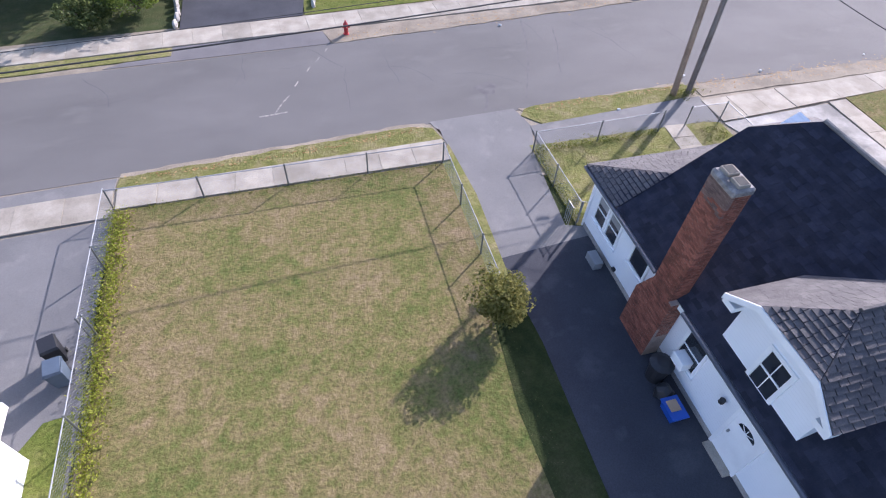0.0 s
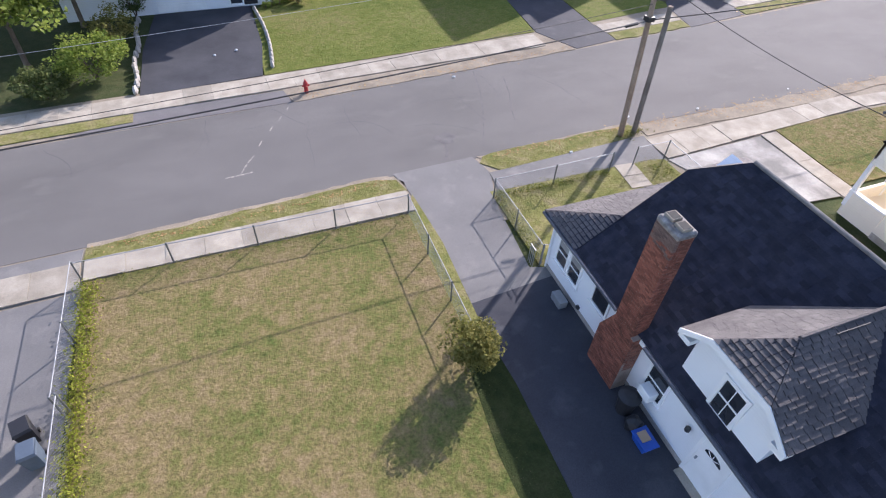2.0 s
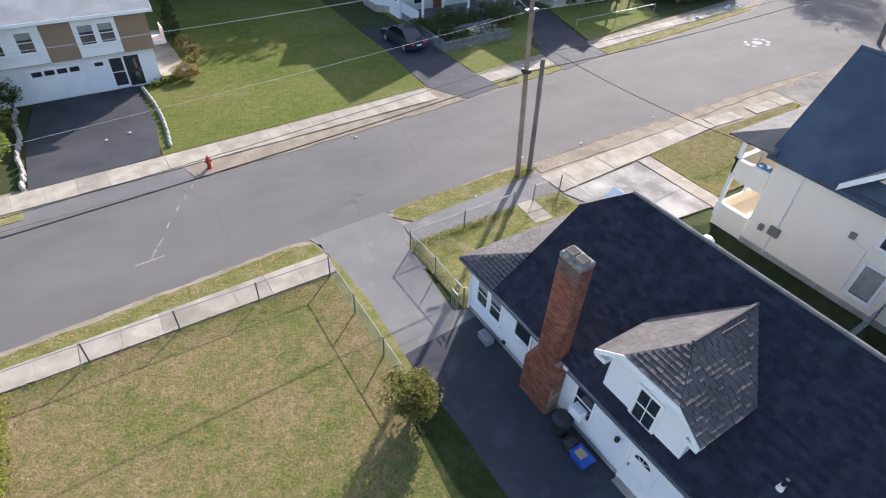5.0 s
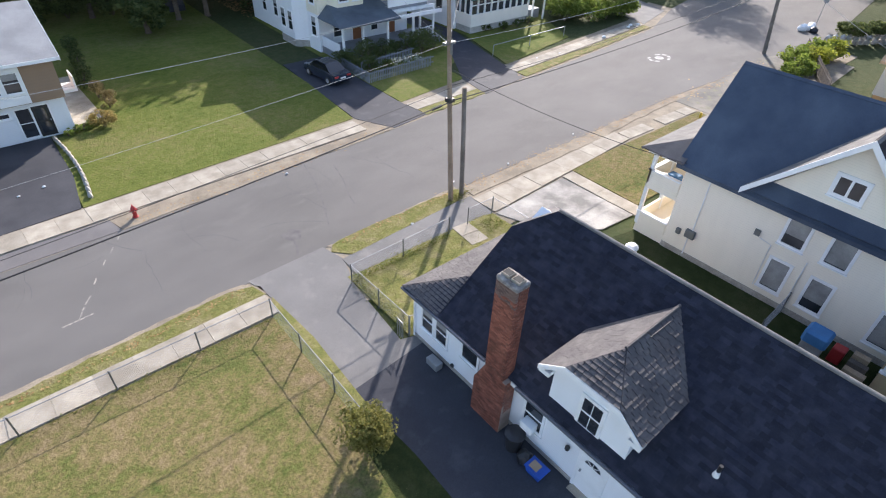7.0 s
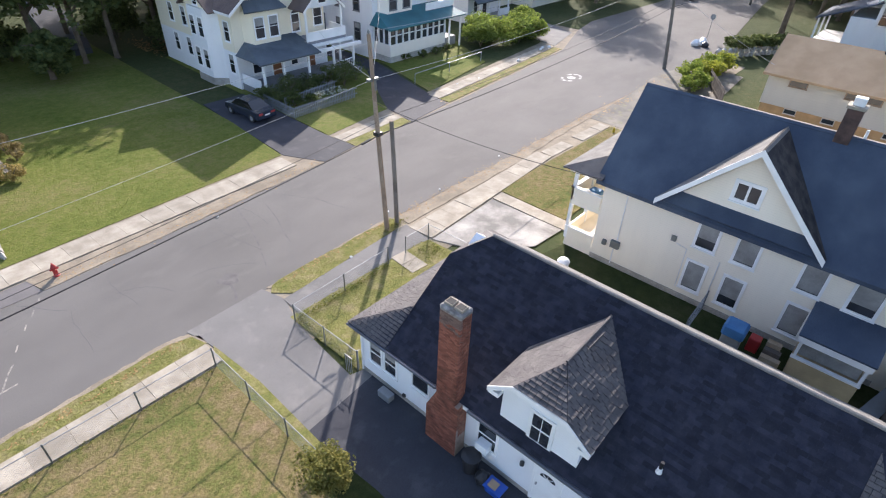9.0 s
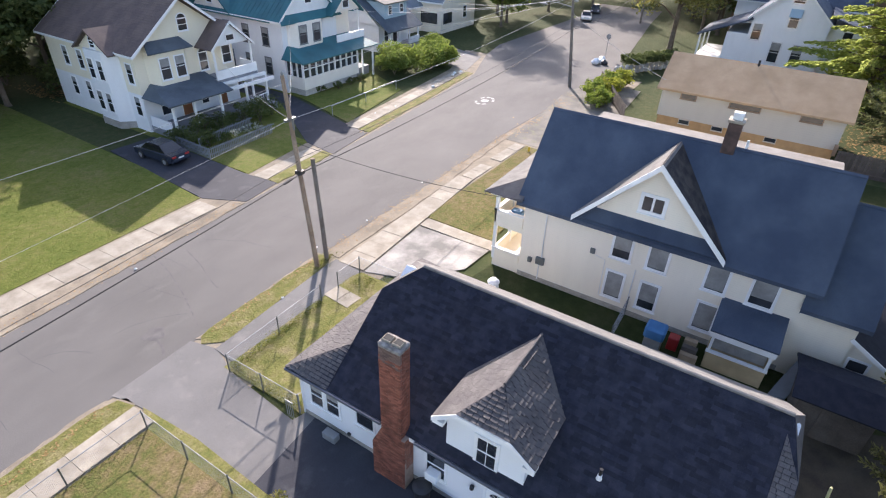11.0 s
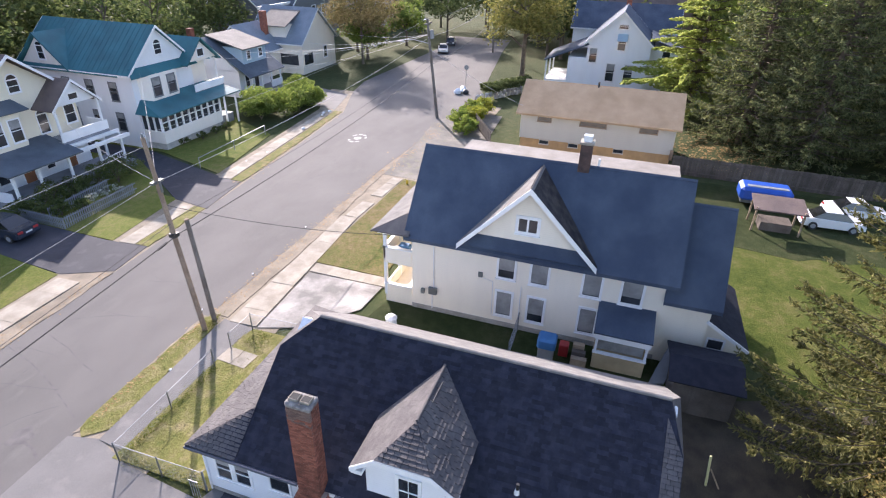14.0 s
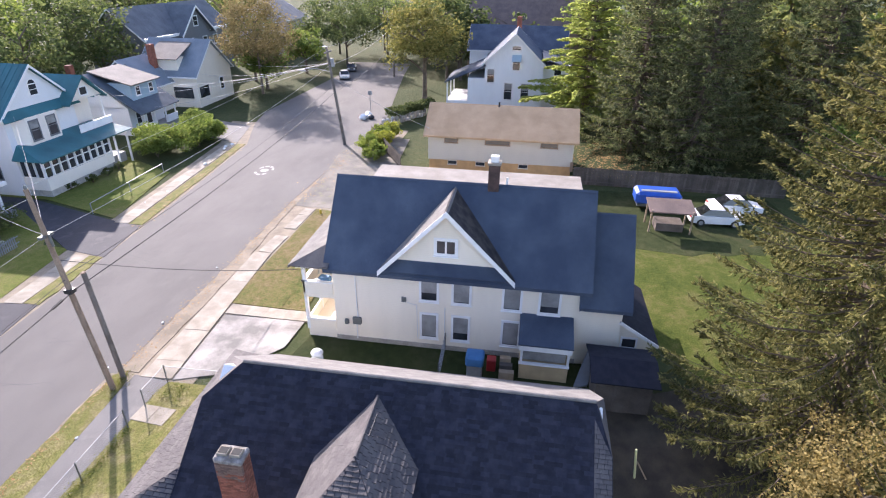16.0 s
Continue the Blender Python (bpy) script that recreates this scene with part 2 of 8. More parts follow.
M_SOOT_BRICK = surface("smoke_stained_brick", (0.13, 0.075, 0.06), (0.22, 0.15, 0.125), 3.0, 60, 0.9, 0.5, grain=0.3, objrand=0.3)
M_SOOT = surface("sooty_brick", (0.07, 0.045, 0.04), (0.13, 0.08, 0.065), 3.0, 50, 0.9, 0.5, grain=0.35)
M_MORTAR = surface("mortar", (0.27, 0.20, 0.16), (0.36, 0.28, 0.23), 3.0, 60, 0.95, 0.4, grain=0.25)
M_POLE = surface("pole_wood", (0.24, 0.17, 0.12), (0.34, 0.26, 0.19), 1.2, 26, 0.9, 0.5, grain=0.35)
M_POLE_GREY = surface("grey_pole_wood", (0.13, 0.115, 0.10), (0.20, 0.18, 0.16), 1.2, 26, 0.9, 0.5, grain=0.35)
M_WOOD_DARK = surface("weathered_fence_wood", (0.075, 0.06, 0.05), (0.12, 0.10, 0.085), 1.0, 24, 0.9, 0.5, grain=0.35, objrand=0.25)
M_WOOD = surface("worn_wood", (0.30, 0.22, 0.14), (0.42, 0.32, 0.22), 1.0, 24, 0.85, 0.4, grain=0.3, objrand=0.15)
M_DECKGREY = plain("grey_deck_paint", (0.22, 0.23, 0.25), 0.7)
M_METAL = plain("galvanised_steel", (0.32, 0.33, 0.34), 0.55, 0.4)
M_METALDARK = plain("dull_steel", (0.20, 0.21, 0.21), 0.55, 0.7)
M_GUTTER_DARK = plain("dark_gutter", (0.11, 0.115, 0.135), 0.4, 0.2)
M_GUTTER = plain("aluminium_gutter", (0.74, 0.75, 0.76), 0.3, 0.3)
M_BLACK = plain("black_plastic", (0.022, 0.022, 0.025), 0.5)
M_RUBBER = plain("rubber", (0.03, 0.03, 0.03), 0.85)
M_BLUE = plain("blue_plastic", (0.02, 0.09, 0.42), 0.45)
M_BLUETARP = plain("blue_tarp", (0.05, 0.18, 0.38), 0.6)
M_GREYBIN = plain("grey_blue_plastic", (0.09, 0.12, 0.16), 0.6)
M_RED = plain("red_paint", (0.42, 0.03, 0.03), 0.45)
M_WHITEPLASTIC = plain("white_plastic", (0.85, 0.85, 0.84), 0.4, vary=0.05)
M_CARDBOARD = plain("cardboard", (0.42, 0.30, 0.19), 0.9)
M_DOORBROWN = plain("brown_door_paint", (0.28, 0.11, 0.045), 0.5)
M_CABLE = plain("black_cable", (0.03, 0.03, 0.032), 0.7)
M_WIRE = plain("bare_wire", (0.45, 0.45, 0.45), 0.55)
M_BARK = surface("bark", (0.10, 0.075, 0.055), (0.17, 0.135, 0.10), 2.0, 22, 0.95, 0.8, grain=0.4)
M_CAR_DARK = plain("dark_car_paint", (0.025, 0.032, 0.05), 0.22, vary=0.05)
M_CAR_WHITE = plain("white_car_paint", (0.78, 0.79, 0.80), 0.25, vary=0.04)
M_CAR_SILVER = plain("silver_car_paint", (0.42, 0.43, 0.45), 0.28, 0.4, vary=0.05)
M_CURTAIN = plain("pale_grey_blind", (0.27, 0.27, 0.265), 0.5, vary=0.25)
M_LEAF = leaf_mat("broad_leaves", (0.10, 0.155, 0.03), (0.26, 0.32, 0.075), 0.55)
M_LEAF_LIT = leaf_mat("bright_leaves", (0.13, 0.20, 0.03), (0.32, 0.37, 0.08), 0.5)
M_LEAF_DARK = leaf_mat("dark_leaves", (0.06, 0.09, 0.03), (0.175, 0.205, 0.07), 0.5)
M_LEAF_FALL = leaf_mat("yellowing_leaves", (0.24, 0.185, 0.06), (0.46, 0.36, 0.14), 0.45)
M_LEAF_BROWN = leaf_mat("browning_leaves", (0.15, 0.12, 0.05), (0.33, 0.265, 0.12), 0.45)
M_LEAF_OLIVE = leaf_mat("olive_leaves", (0.13, 0.14, 0.035), (0.32, 0.29, 0.09), 0.5)
M_SPRUCE = leaf_mat("spruce_needles", (0.062, 0.072, 0.024), (0.285, 0.262, 0.092), 0.48)
M_PINE = leaf_mat("pine_needles", (0.24, 0.30, 0.07), (0.50, 0.54, 0.16), 0.65)
M_PINE_DARK = leaf_mat("dark_pine_needles", (0.14, 0.18, 0.065), (0.39, 0.41, 0.155), 0.62)
M_WEED = leaf_mat("weeds", (0.18, 0.22, 0.025), (0.38, 0.39, 0.06), 0.5)
M_SPRUCE_DARK = leaf_mat("shaded_spruce_needles", (0.06, 0.08, 0.033), (0.26, 0.275, 0.118), 0.45)
M_REAR = grass_mat("rear_lawn", [(0.36, (0.04, 0.062, 0.008)), (0.5, (0.075, 0.092, 0.016)), (0.64, (0.125, 0.115, 0.038))], 0.3, fine=8.0, grain=0.4)
M_DRY_LEAF = leaf_mat("dry_fallen_leaves", (0.24, 0.13, 0.045), (0.46, 0.31, 0.14), 0.2)
M_TUFT = grass_mat("dry_grass_blades", LAWN_TONES, blade=0.5)
M_TUFT_VERGE = grass_mat("verge_grass_blades", VERGE_TONES, 0.8, blade=0.5)
M_TUFT_GREEN = grass_mat("grass_blades", GREEN_TONES, 0.15, blade=0.5)


def glass_mat(name, tint, rough=0.06):
    m, nt, b = nodes_of(name)
    n = noise_node(nt, coords(nt), 0.9, 2.0)
    nt.links.new(ramp_node(nt, n, [(0.35, tuple(c * 0.5 for c in tint)), (0.65, tint)]), b.inputs["Base Color"])
    b.inputs["Roughness"].default_value = rough
    b.inputs["Specular IOR Level"].default_value = 0.8
    return m


M_GLASS = glass_mat("window_glass", (0.045, 0.05, 0.06))
M_GLASS_CAR = glass_mat("car_glass", (0.02, 0.022, 0.026))


# ---- building helpers ----
def world_of(ob):
    m = Matrix.Identity(4)
    while ob is not None:
        m = (ob.matrix_parent_inverse @ ob.matrix_basis if ob.parent else ob.matrix_basis) @ m
        ob = ob.parent
    return m


def mesh_from(verts, faces, name="mesh"):
    me = bpy.data.meshes.new(name)
    me.from_pydata([tuple(v) for v in verts], [], faces)
    me.update()
    return me


def thing(name, loc, label, category, group="", kind=""):
    ob = new(name)
    ob.empty_display_size = 0.3
    ob.location = loc
    return tagged(ob, label, category, group, kind)


def part(name, bm, material, parent, label="", local=False, kind=""):
    """Links a bmesh (or mesh) as one mesh object under a thing. Places are world places unless local."""
    if isinstance(bm, bpy.types.Mesh):
        me = bm
    else:
        bmesh.ops.recalc_face_normals(bm, faces=bm.faces)
        me = bpy.data.meshes.new(name)
        bm.to_mesh(me)
        bm.free()
    if material is not None and not me.materials:
        me.materials.append(material)
    ob = new(name, me)
    if parent is not None:
        ob.parent = parent
        if not local:
            ob.matrix_parent_inverse = world_of(parent).inverted()
    return tagged(ob, label, kind=kind)


def solo(name, bm, material, label, category, group="", kind=""):
    return tagged(part(name, bm, material, None, label), label, category, group, kind)


def add_box(bm, x0, y0, z0, x1, y1, z1, bevel=0.0):
    vs = [bm.verts.new(p) for p in ((x0, y0, z0), (x1, y0, z0), (x1, y1, z0), (x0, y1, z0), (x0, y0, z1), (x1, y0, z1), (x1, y1, z1), (x0, y1, z1))]
    fs = [bm.faces.new([vs[i] for i in f]) for f in ((3, 2, 1, 0), (4, 5, 6, 7), (0, 1, 5, 4), (1, 2, 6, 5), (2, 3, 7, 6), (3, 0, 4, 7))]
    if bevel:
        es = {e for f in fs for e in f.edges}
        bmesh.ops.bevel(bm, geom=list(es), offset=bevel, segments=1, affect="EDGES")
    return vs


def box(x0, y0, z0, x1, y1, z1, bevel=0.0):
    bm = bmesh.new()
    add_box(bm, min(x0, x1), min(y0, y1), min(z0, z1), max(x0, x1), max(y0, y1), max(z0, z1), bevel)
    return bm


def add_prism(bm, loop_a, loop_b):
    a = [bm.verts.new(p) for p in loop_a]
    b = [bm.verts.new(p) for p in loop_b]
    n = len(a)
    bm.faces.new(a)
    bm.faces.new(b[::-1])
    for i in range(n):
        bm.faces.new([a[i], b[i], b[(i + 1) % n], a[(i + 1) % n]])


def slab(points, thick):
    """A plate: a polygon in space with a thickness under it, along its normal."""
    ps = [Vector(p) for p in points]
    n = (ps[1] - ps[0]).cross(ps[2] - ps[0]).normalized()
    if n.z < 0:
        n = -n
    bm = bmesh.new()
    add_prism(bm, ps, [p - n * thick for p in ps])
    return bm


def plate(points, z, thick=0.1):
    bm = bmesh.new()
    add_prism(bm, [(x, y, z) for x, y in points], [(x, y, z - thick) for x, y in points])
    return bm


def add_tube(bm, points, radii, sides=8):
    pts = [Vector(p) for p in points]
    rings = []
    for i, p in enumerate(pts):
        d = (pts[min(i + 1, len(pts) - 1)] - pts[max(i - 1, 0)]).normalized()
        u = d.cross(Vector((0, 0, 1)) if abs(d.z) < 0.95 else Vector((1, 0, 0))).normalized()
        v = d.cross(u)
        r = radii[i] if isinstance(radii, (list, tuple)) else radii
        rings.append([bm.verts.new(p + (u * math.cos(2 * math.pi * k / sides) + v * math.sin(2 * math.pi * k / sides)) * r) for k in range(sides)])
    for a, b in zip(rings, rings[1:]):
        for k in range(sides):
            bm.faces.new([a[k], a[(k + 1) % sides], b[(k + 1) % sides], b[k]])
    bm.faces.new(rings[0][::-1])
    bm.faces.new(rings[-1])


def tube(points, radii, sides=8):
    bm = bmesh.new()
    add_tube(bm, points, radii, sides)
    return bm


def lathe(profile, centre, sides=14):
    bm = bmesh.new()
    cx, cy, cz = centre
    rings = [[bm.verts.new((cx + r * math.cos(2 * math.pi * k / sides), cy + r * math.sin(2 * math.pi * k / sides), cz + z)) for k in range(sides)] for r, z in profile]
    for a, b in zip(rings, rings[1:]):
        for k in range(sides):
            bm.faces.new([a[k], a[(k + 1) % sides], b[(k + 1) % sides], b[k]])
    bm.faces.new(rings[0][::-1])
    bm.faces.new(rings[-1])
    return bm


def blob(centre, radii, rough=0.2, seed=1, sub=2, flat=True):
    """A lumpy solid for stones, bags and piles."""
    bm = bmesh.new()
    bmesh.ops.create_icosphere(bm, subdivisions=sub, radius=1.0)
    for v in bm.verts:
        k = 1 + rough * noise.noise(v.co * 1.7 + Vector((seed * 3.1, seed, 0)))
        c = v.co * k
        z = c.z * radii[2]
        if flat:
            z = max(z, -0.55 * radii[2])
        v.co = Vector((centre[0] + c.x * radii[0], centre[1] + c.y * radii[1], centre[2] + z + (0.55 * radii[2] if flat else 0)))
    return bm


def wedge(u0, v0, u1, v1, tip):
    return [(u0, v0), (u1, v1), tip]


def side_map(axis, pos, out):
    """Maps (u, z, depth) on a wall in the plane axis = pos to the world; depth grows outwards."""
    if axis == "x":
        return lambda u, z, d: (pos + out * d, u, z)
    return lambda u, z, d: (u, pos + out * d, z)


def wall_box(f, u0, z0, d0, u1, z1, d1):
    a, b = f(u0, z0, d0), f(u1, z1, d1)
    return box(*a, *b)


def window(parent, axis, pos, out, u, z0, w, h, style="sash", trim=None, depth=0.05, blind=0.0, edge=0.1, label=""):
    """A window on a wall face: frame of four bars, sill, panes with a meeting rail, sometimes a blind behind the glass."""
    trim = trim or M_TRIM
    f = side_map(axis, pos, out)
    u0, u1, z1 = u - w / 2, u + w / 2, z0 + h
    bm = bmesh.new()
    for a in ((u0 - edge, z0 - edge, u1 + edge, z0), (u0 - edge, z1, u1 + edge, z1 + edge), (u0 - edge, z0, u0, z1), (u1, z0, u1 + edge, z1)):
        p, q = f(a[0], a[1], -0.02), f(a[2], a[3], depth)
        add_box(bm, *[min(p[i], q[i]) for i in range(3)], *[max(p[i], q[i]) for i in range(3)])
    if style == "arch":
        pts = [(u + (w / 2 + edge) * math.cos(t), z1 + (w / 2 + edge) * math.sin(t)) for t in np.linspace(0, math.pi, 9)]
        add_prism(bm, [f(a, b, 0.0) for a, b in pts], [f(a, b, depth * 0.9) for a, b in pts])
    root = part("window", bm, trim, parent, label)
    part("sill", wall_box(f, u0 - edge - 0.03, z0 - edge - 0.04, 0.0, u1 + edge + 0.03, z0 - edge + 0.01, depth + 0.05), trim, root)
    if style == "double":
        sashes = [(u0, u - 0.05, z0, z1), (u + 0.05, u1, z0, z1)]
        part("mullion", wall_box(f, u - 0.05, z0, -0.02, u + 0.05, z1, depth), trim, root)
    elif style == "plain":
        sashes = [(u0, u1, z0, z1)]
    else:
        zm = z0 + h * 0.5
        sashes = [(u0, u1, z0, zm - 0.02), (u0, u1, zm + 0.02, z1)]
        part("meeting_rail", wall_box(f, u0, zm - 0.025, 0.0, u1, zm + 0.025, depth * 0.75), trim, root)
    for i, (a, b, c, d) in enumerate(sashes):
        part("pane", wall_box(f, a, c, 0.0, b, d, depth * 0.35), M_GLASS, root)
        if style == "grid":
            part("glazing_bar", wall_box(f, (a + b) / 2 - 0.012, c, depth * 0.36, (a + b) / 2 + 0.012, d, depth * 0.55), trim, root)
    if style == "arch":
        pts = [(u + (w / 2) * math.cos(t), z1 + (w / 2) * math.sin(t)) for t in np.linspace(0, math.pi, 9)]
        bm = bmesh.new()
        add_prism(bm, [f(a, b, depth * 0.6) for a, b in pts], [f(a, b, depth * 0.95) for a, b in pts])
        part("pane", bm, M_GLASS, root)
    if blind:
        part("blind", wall_box(f, u0 + 0.01, z1 - h * blind, depth * 0.36, u1 - 0.01, z1 - 0.01, depth * 0.42), M_CURTAIN, root)
    return root


def house_door(parent, axis, pos, out, u, z0, w, h, colour, glass=True, trim=None):
    f = side_map(axis, pos, out)
    trim = trim or M_TRIM
    bm = bmesh.new()
    for a in ((u - w / 2 - 0.1, z0, u - w / 2, z0 + h + 0.1), (u + w / 2, z0, u + w / 2 + 0.1, z0 + h + 0.1), (u - w / 2, z0 + h, u + w / 2, z0 + h + 0.1)):
        p, q = f(a[0], a[1], -0.02), f(a[2], a[3], 0.06)
        add_box(bm, *[min(p[i], q[i]) for i in range(3)], *[max(p[i], q[i]) for i in range(3)])
    casing = part("door_casing", bm, trim, parent)
    leaf = part("door", wall_box(f, u - w / 2, z0 + 0.02, 0.0, u + w / 2, z0 + h, 0.03), colour, parent)
    if glass:
        part("pane", wall_box(f, u - w * 0.3, z0 + h * 0.55, 0.028, u + w * 0.3, z0 + h * 0.9, 0.036), M_GLASS, leaf)
    part("handle", wall_box(f, u + w * 0.36, z0 + 0.98, 0.03, u + w * 0.42, z0 + 1.08, 0.09), M_METAL, leaf)
    return leaf


def gable_body(parent, x0, y0, x1, y1, zb, ze, zr, axis, material, name="wall"):
    """A house body as one solid with gabled ends; axis is the way of the ridge."""
    bm = bmesh.new()
    if axis == "y":
        xm = (x0 + x1) / 2
        prof = [(x0, zb), (x1, zb), (x1, ze), (xm, zr), (x0, ze)]
        add_prism(bm, [(x, y0, z) for x, z in prof], [(x, y1, z) for x, z in prof])
    else:
        ym = (y0 + y1) / 2
        prof = [(y0, zb), (y1, zb), (y1, ze), (ym, zr), (y0, ze)]
        add_prism(bm, [(x0, y, z) for y, z in prof], [(x1, y, z) for y, z in prof])
    return part(name, bm, material, parent)


def gable_roof(parent, x0, y0, x1, y1, ze, zr, axis, material, over=0.35, rake=0.3, thick=0.14, trim=None, sides=(0, 1), name="roof"):
    """Two sloping plates and white bargeboards at the ends; x0..y1 are the walls."""
    out = []
    if axis == "y":
        xm = (x0 + x1) / 2
        k = (zr - ze) / (xm - x0)
        half, a0, a1 = xm - x0 + over, y0 - rake, y1 + rake
        mk = lambda s, t, a: (xm + s * half * t, a, zr + 0.1 - k * half * t)
    else:
        xm = (y0 + y1) / 2
        k = (zr - ze) / (xm - y0)
        half, a0, a1 = xm - y0 + over, x0 - rake, x1 + rake
        mk = lambda s, t, a: (a, xm + s * half * t, zr + 0.1 - k * half * t)
    for i in sides:
        s = (-1, 1)[i]
        r = part(name, slab([mk(s, 0, a0), mk(s, 0, a1), mk(s, 1, a1), mk(s, 1, a0)], thick), material, parent)
        out.append(r)
        for a, d in ((a0, -0.03), (a1, 0.03)):
            lo, hi = min(a, a + d), max(a, a + d)
            pa, pb = mk(s, 0, lo), mk(s, 1, lo)
            qa, qb = mk(s, 0, hi), mk(s, 1, hi)
            bm = bmesh.new()
            dz = Vector((0, 0, 0.26))
            add_prism(bm, [Vector(pa) + Vector((0, 0, .01)), Vector(pb) + Vector((0, 0, .01)), Vector(pb) - dz, Vector(pa) - dz], [Vector(qa) + Vector((0, 0, .01)), Vector(qb) + Vector((0, 0, .01)), Vector(qb) - dz, Vector(qa) - dz])
            part("bargeboard", bm, trim or M_TRIM, parent)
        # fascia along the eave
        e0, e1 = Vector(mk(s, 1, a0)), Vector(mk(s, 1, a1))
        od = Vector((s * 0.03, 0, 0)) if axis == "y" else Vector((0, s * 0.03, 0))
        bm = bmesh.new()
        dn = Vector((0, 0, -0.2))
        add_prism(bm, [e0, e1, e1 + dn, e0 + dn], [e0 + od, e1 + od, e1 + od + dn, e0 + od + dn])
        part("fascia", bm, trim or M_TRIM, parent)
    return out


def inside(poly, x, y):
    c = False
    for (x0, y0), (x1, y1) in zip(poly, poly[1:] + poly[:1]):
        if (y0 > y) != (y1 > y) and x < (x1 - x0) * (y - y0) / (y1 - y0) + x0:
            c = not c
    return c


def clip_convex(tab, outline):
    """The part of a small polygon that lies inside a convex outline."""
    turn = sum(a[0] * b[1] - b[0] * a[1] for a, b in zip(outline, outline[1:] + outline[:1]))
    ring = outline if turn > 0 else outline[::-1]
    out = tab
    for (ax, ay), (bx, by) in zip(ring, ring[1:] + ring[:1]):
        src, out = out, []
        for i, q in enumerate(src):
            p = src[i - 1]
            dp = (bx - ax) * (p[1] - ay) - (by - ay) * (p[0] - ax)
            dq = (bx - ax) * (q[1] - ay) - (by - ay) * (q[0] - ax)
            if (dp < 0) != (dq < 0):
                f = dp / (dp - dq)
                out.append((p[0] + (q[0] - p[0]) * f, p[1] + (q[1] - p[1]) * f))
            if dq >= 0:
                out.append(q)
        if len(out) < 3:
            return []
    return out


def shingles(name, parent, corner, along, up, poly, material, tab=0.3, course=0.15, thick=0.014, holes=(), label="", rnd=R, single=0, over=1.05, gap=0.008):
    """Courses of overlapping tabs over a roof plane, joined into one covering. poly: outline in (along, up) metres."""
    corner, along, up = Vector(corner), Vector(along).normalized(), Vector(up).normalized()
    n = along.cross(up).normalized()
    if n.z < 0:
        n = -n
    us, vs = [p[0] for p in poly], [p[1] for p in poly]
    verts, faces, pieces = [], [], []
    v, row = min(vs), 0
    while v < max(vs):
        u = min(us) - tab + (row % 3) * tab / 3 + rnd.uniform(-0.03, 0.03)
        while u < max(us):
            w = tab * rnd.uniform(0.75, 1.25)
            cu, cv = u + w / 2, v + course / 2
            g, lip = gap, min(0.006, thick)
            tab_poly = clip_convex([(u + g, v), (u + w - g, v), (u + w - g, v + course * over), (u + g, v + course * over)], poly)
            if len(tab_poly) > 2 and not any(inside(h, cu, cv) for h in holes):
                t = thick * rnd.uniform(0.8, 1.9)
                k, i = len(tab_poly), len(verts)
                pieces.append((i, len(faces), k))
                for a, b in tab_poly:
                    verts.append(corner + along * a + up * b)
                for a, b in tab_poly:
                    verts.append(corner + along * a + up * b + n * (lip + t * max(0.0, 1 - (b - v) / (course * over))))
                faces.append(tuple(range(i + k, i + 2 * k)))
                faces += [(i + q, i + (q + 1) % k, i + k + (q + 1) % k, i + k + q) for q in range(k)]
            u += w
        v += course
        row += 1
    single = min(single, len(pieces))
    for i, fi, k in pieces[:single]:
        part("shingle", mesh_from(verts[i:i + 2 * k], [tuple(q - i for q in f) for f in faces[fi:fi + k + 1]]), material, parent)
    v0, f0 = (pieces[single][0], pieces[single][1]) if single < len(pieces) else (len(verts), len(faces))
    if f0 == len(faces):
        return None
    return part(name, mesh_from(verts[v0:], [tuple(q - v0 for q in f) for f in faces[f0:]]), material, parent, label, kind="stuff")


# ---- foliage ----
def cards(centres, sizes, rnd, droop=0.0, aspect=0.55, dirs=None):
    """Small bent leaves or sprays: two quads each, along random ways."""
    c = np.asarray(centres, float)
    n = len(c)
    if dirs is None:
        d = rnd.normal(size=(n, 3))
        d[:, 2] *= 0.6
    else:
        d = np.asarray(dirs, float) + rnd.normal(scale=0.35, size=(n, 3))
    d[:, 2] -= droop
    d /= np.linalg.norm(d, axis=1, keepdims=True) + 1e-9
    r = rnd.normal(size=(n, 3))
    s = np.cross(d, r)
    s /= np.linalg.norm(s, axis=1, keepdims=True) + 1e-9
    up = np.cross(s, d)
    L = np.asarray(sizes)[:, None]
    W = L * aspect
    v = np.stack([c - d * L * 0.5, c + s * W * 0.5 + up * L * 0.08, c + d * L * 0.5, c - s * W * 0.5 + up * L * 0.08], 1).reshape(-1, 3)
    f = [(4 * i, 4 * i + 1, 4 * i + 2, 4 * i + 3) for i in range(n)]
    return v, f


def leaf_mesh(centres, sizes, rnd, **kw):
    v, f = cards(centres, sizes, rnd, **kw)
    me = bpy.data.meshes.new("leaves")
    me.vertices.add(len(v))
    me.vertices.foreach_set("co", v.astype(np.float32).ravel())
    me.loops.add(4 * len(f))
    me.loops.foreach_set("vertex_index", np.arange(4 * len(f), dtype=np.int32))
    me.polygons.add(len(f))
    me.polygons.foreach_set("loop_start", np.arange(0, 4 * len(f), 4, dtype=np.int32))
    me.update(calc_edges=True)
    return me


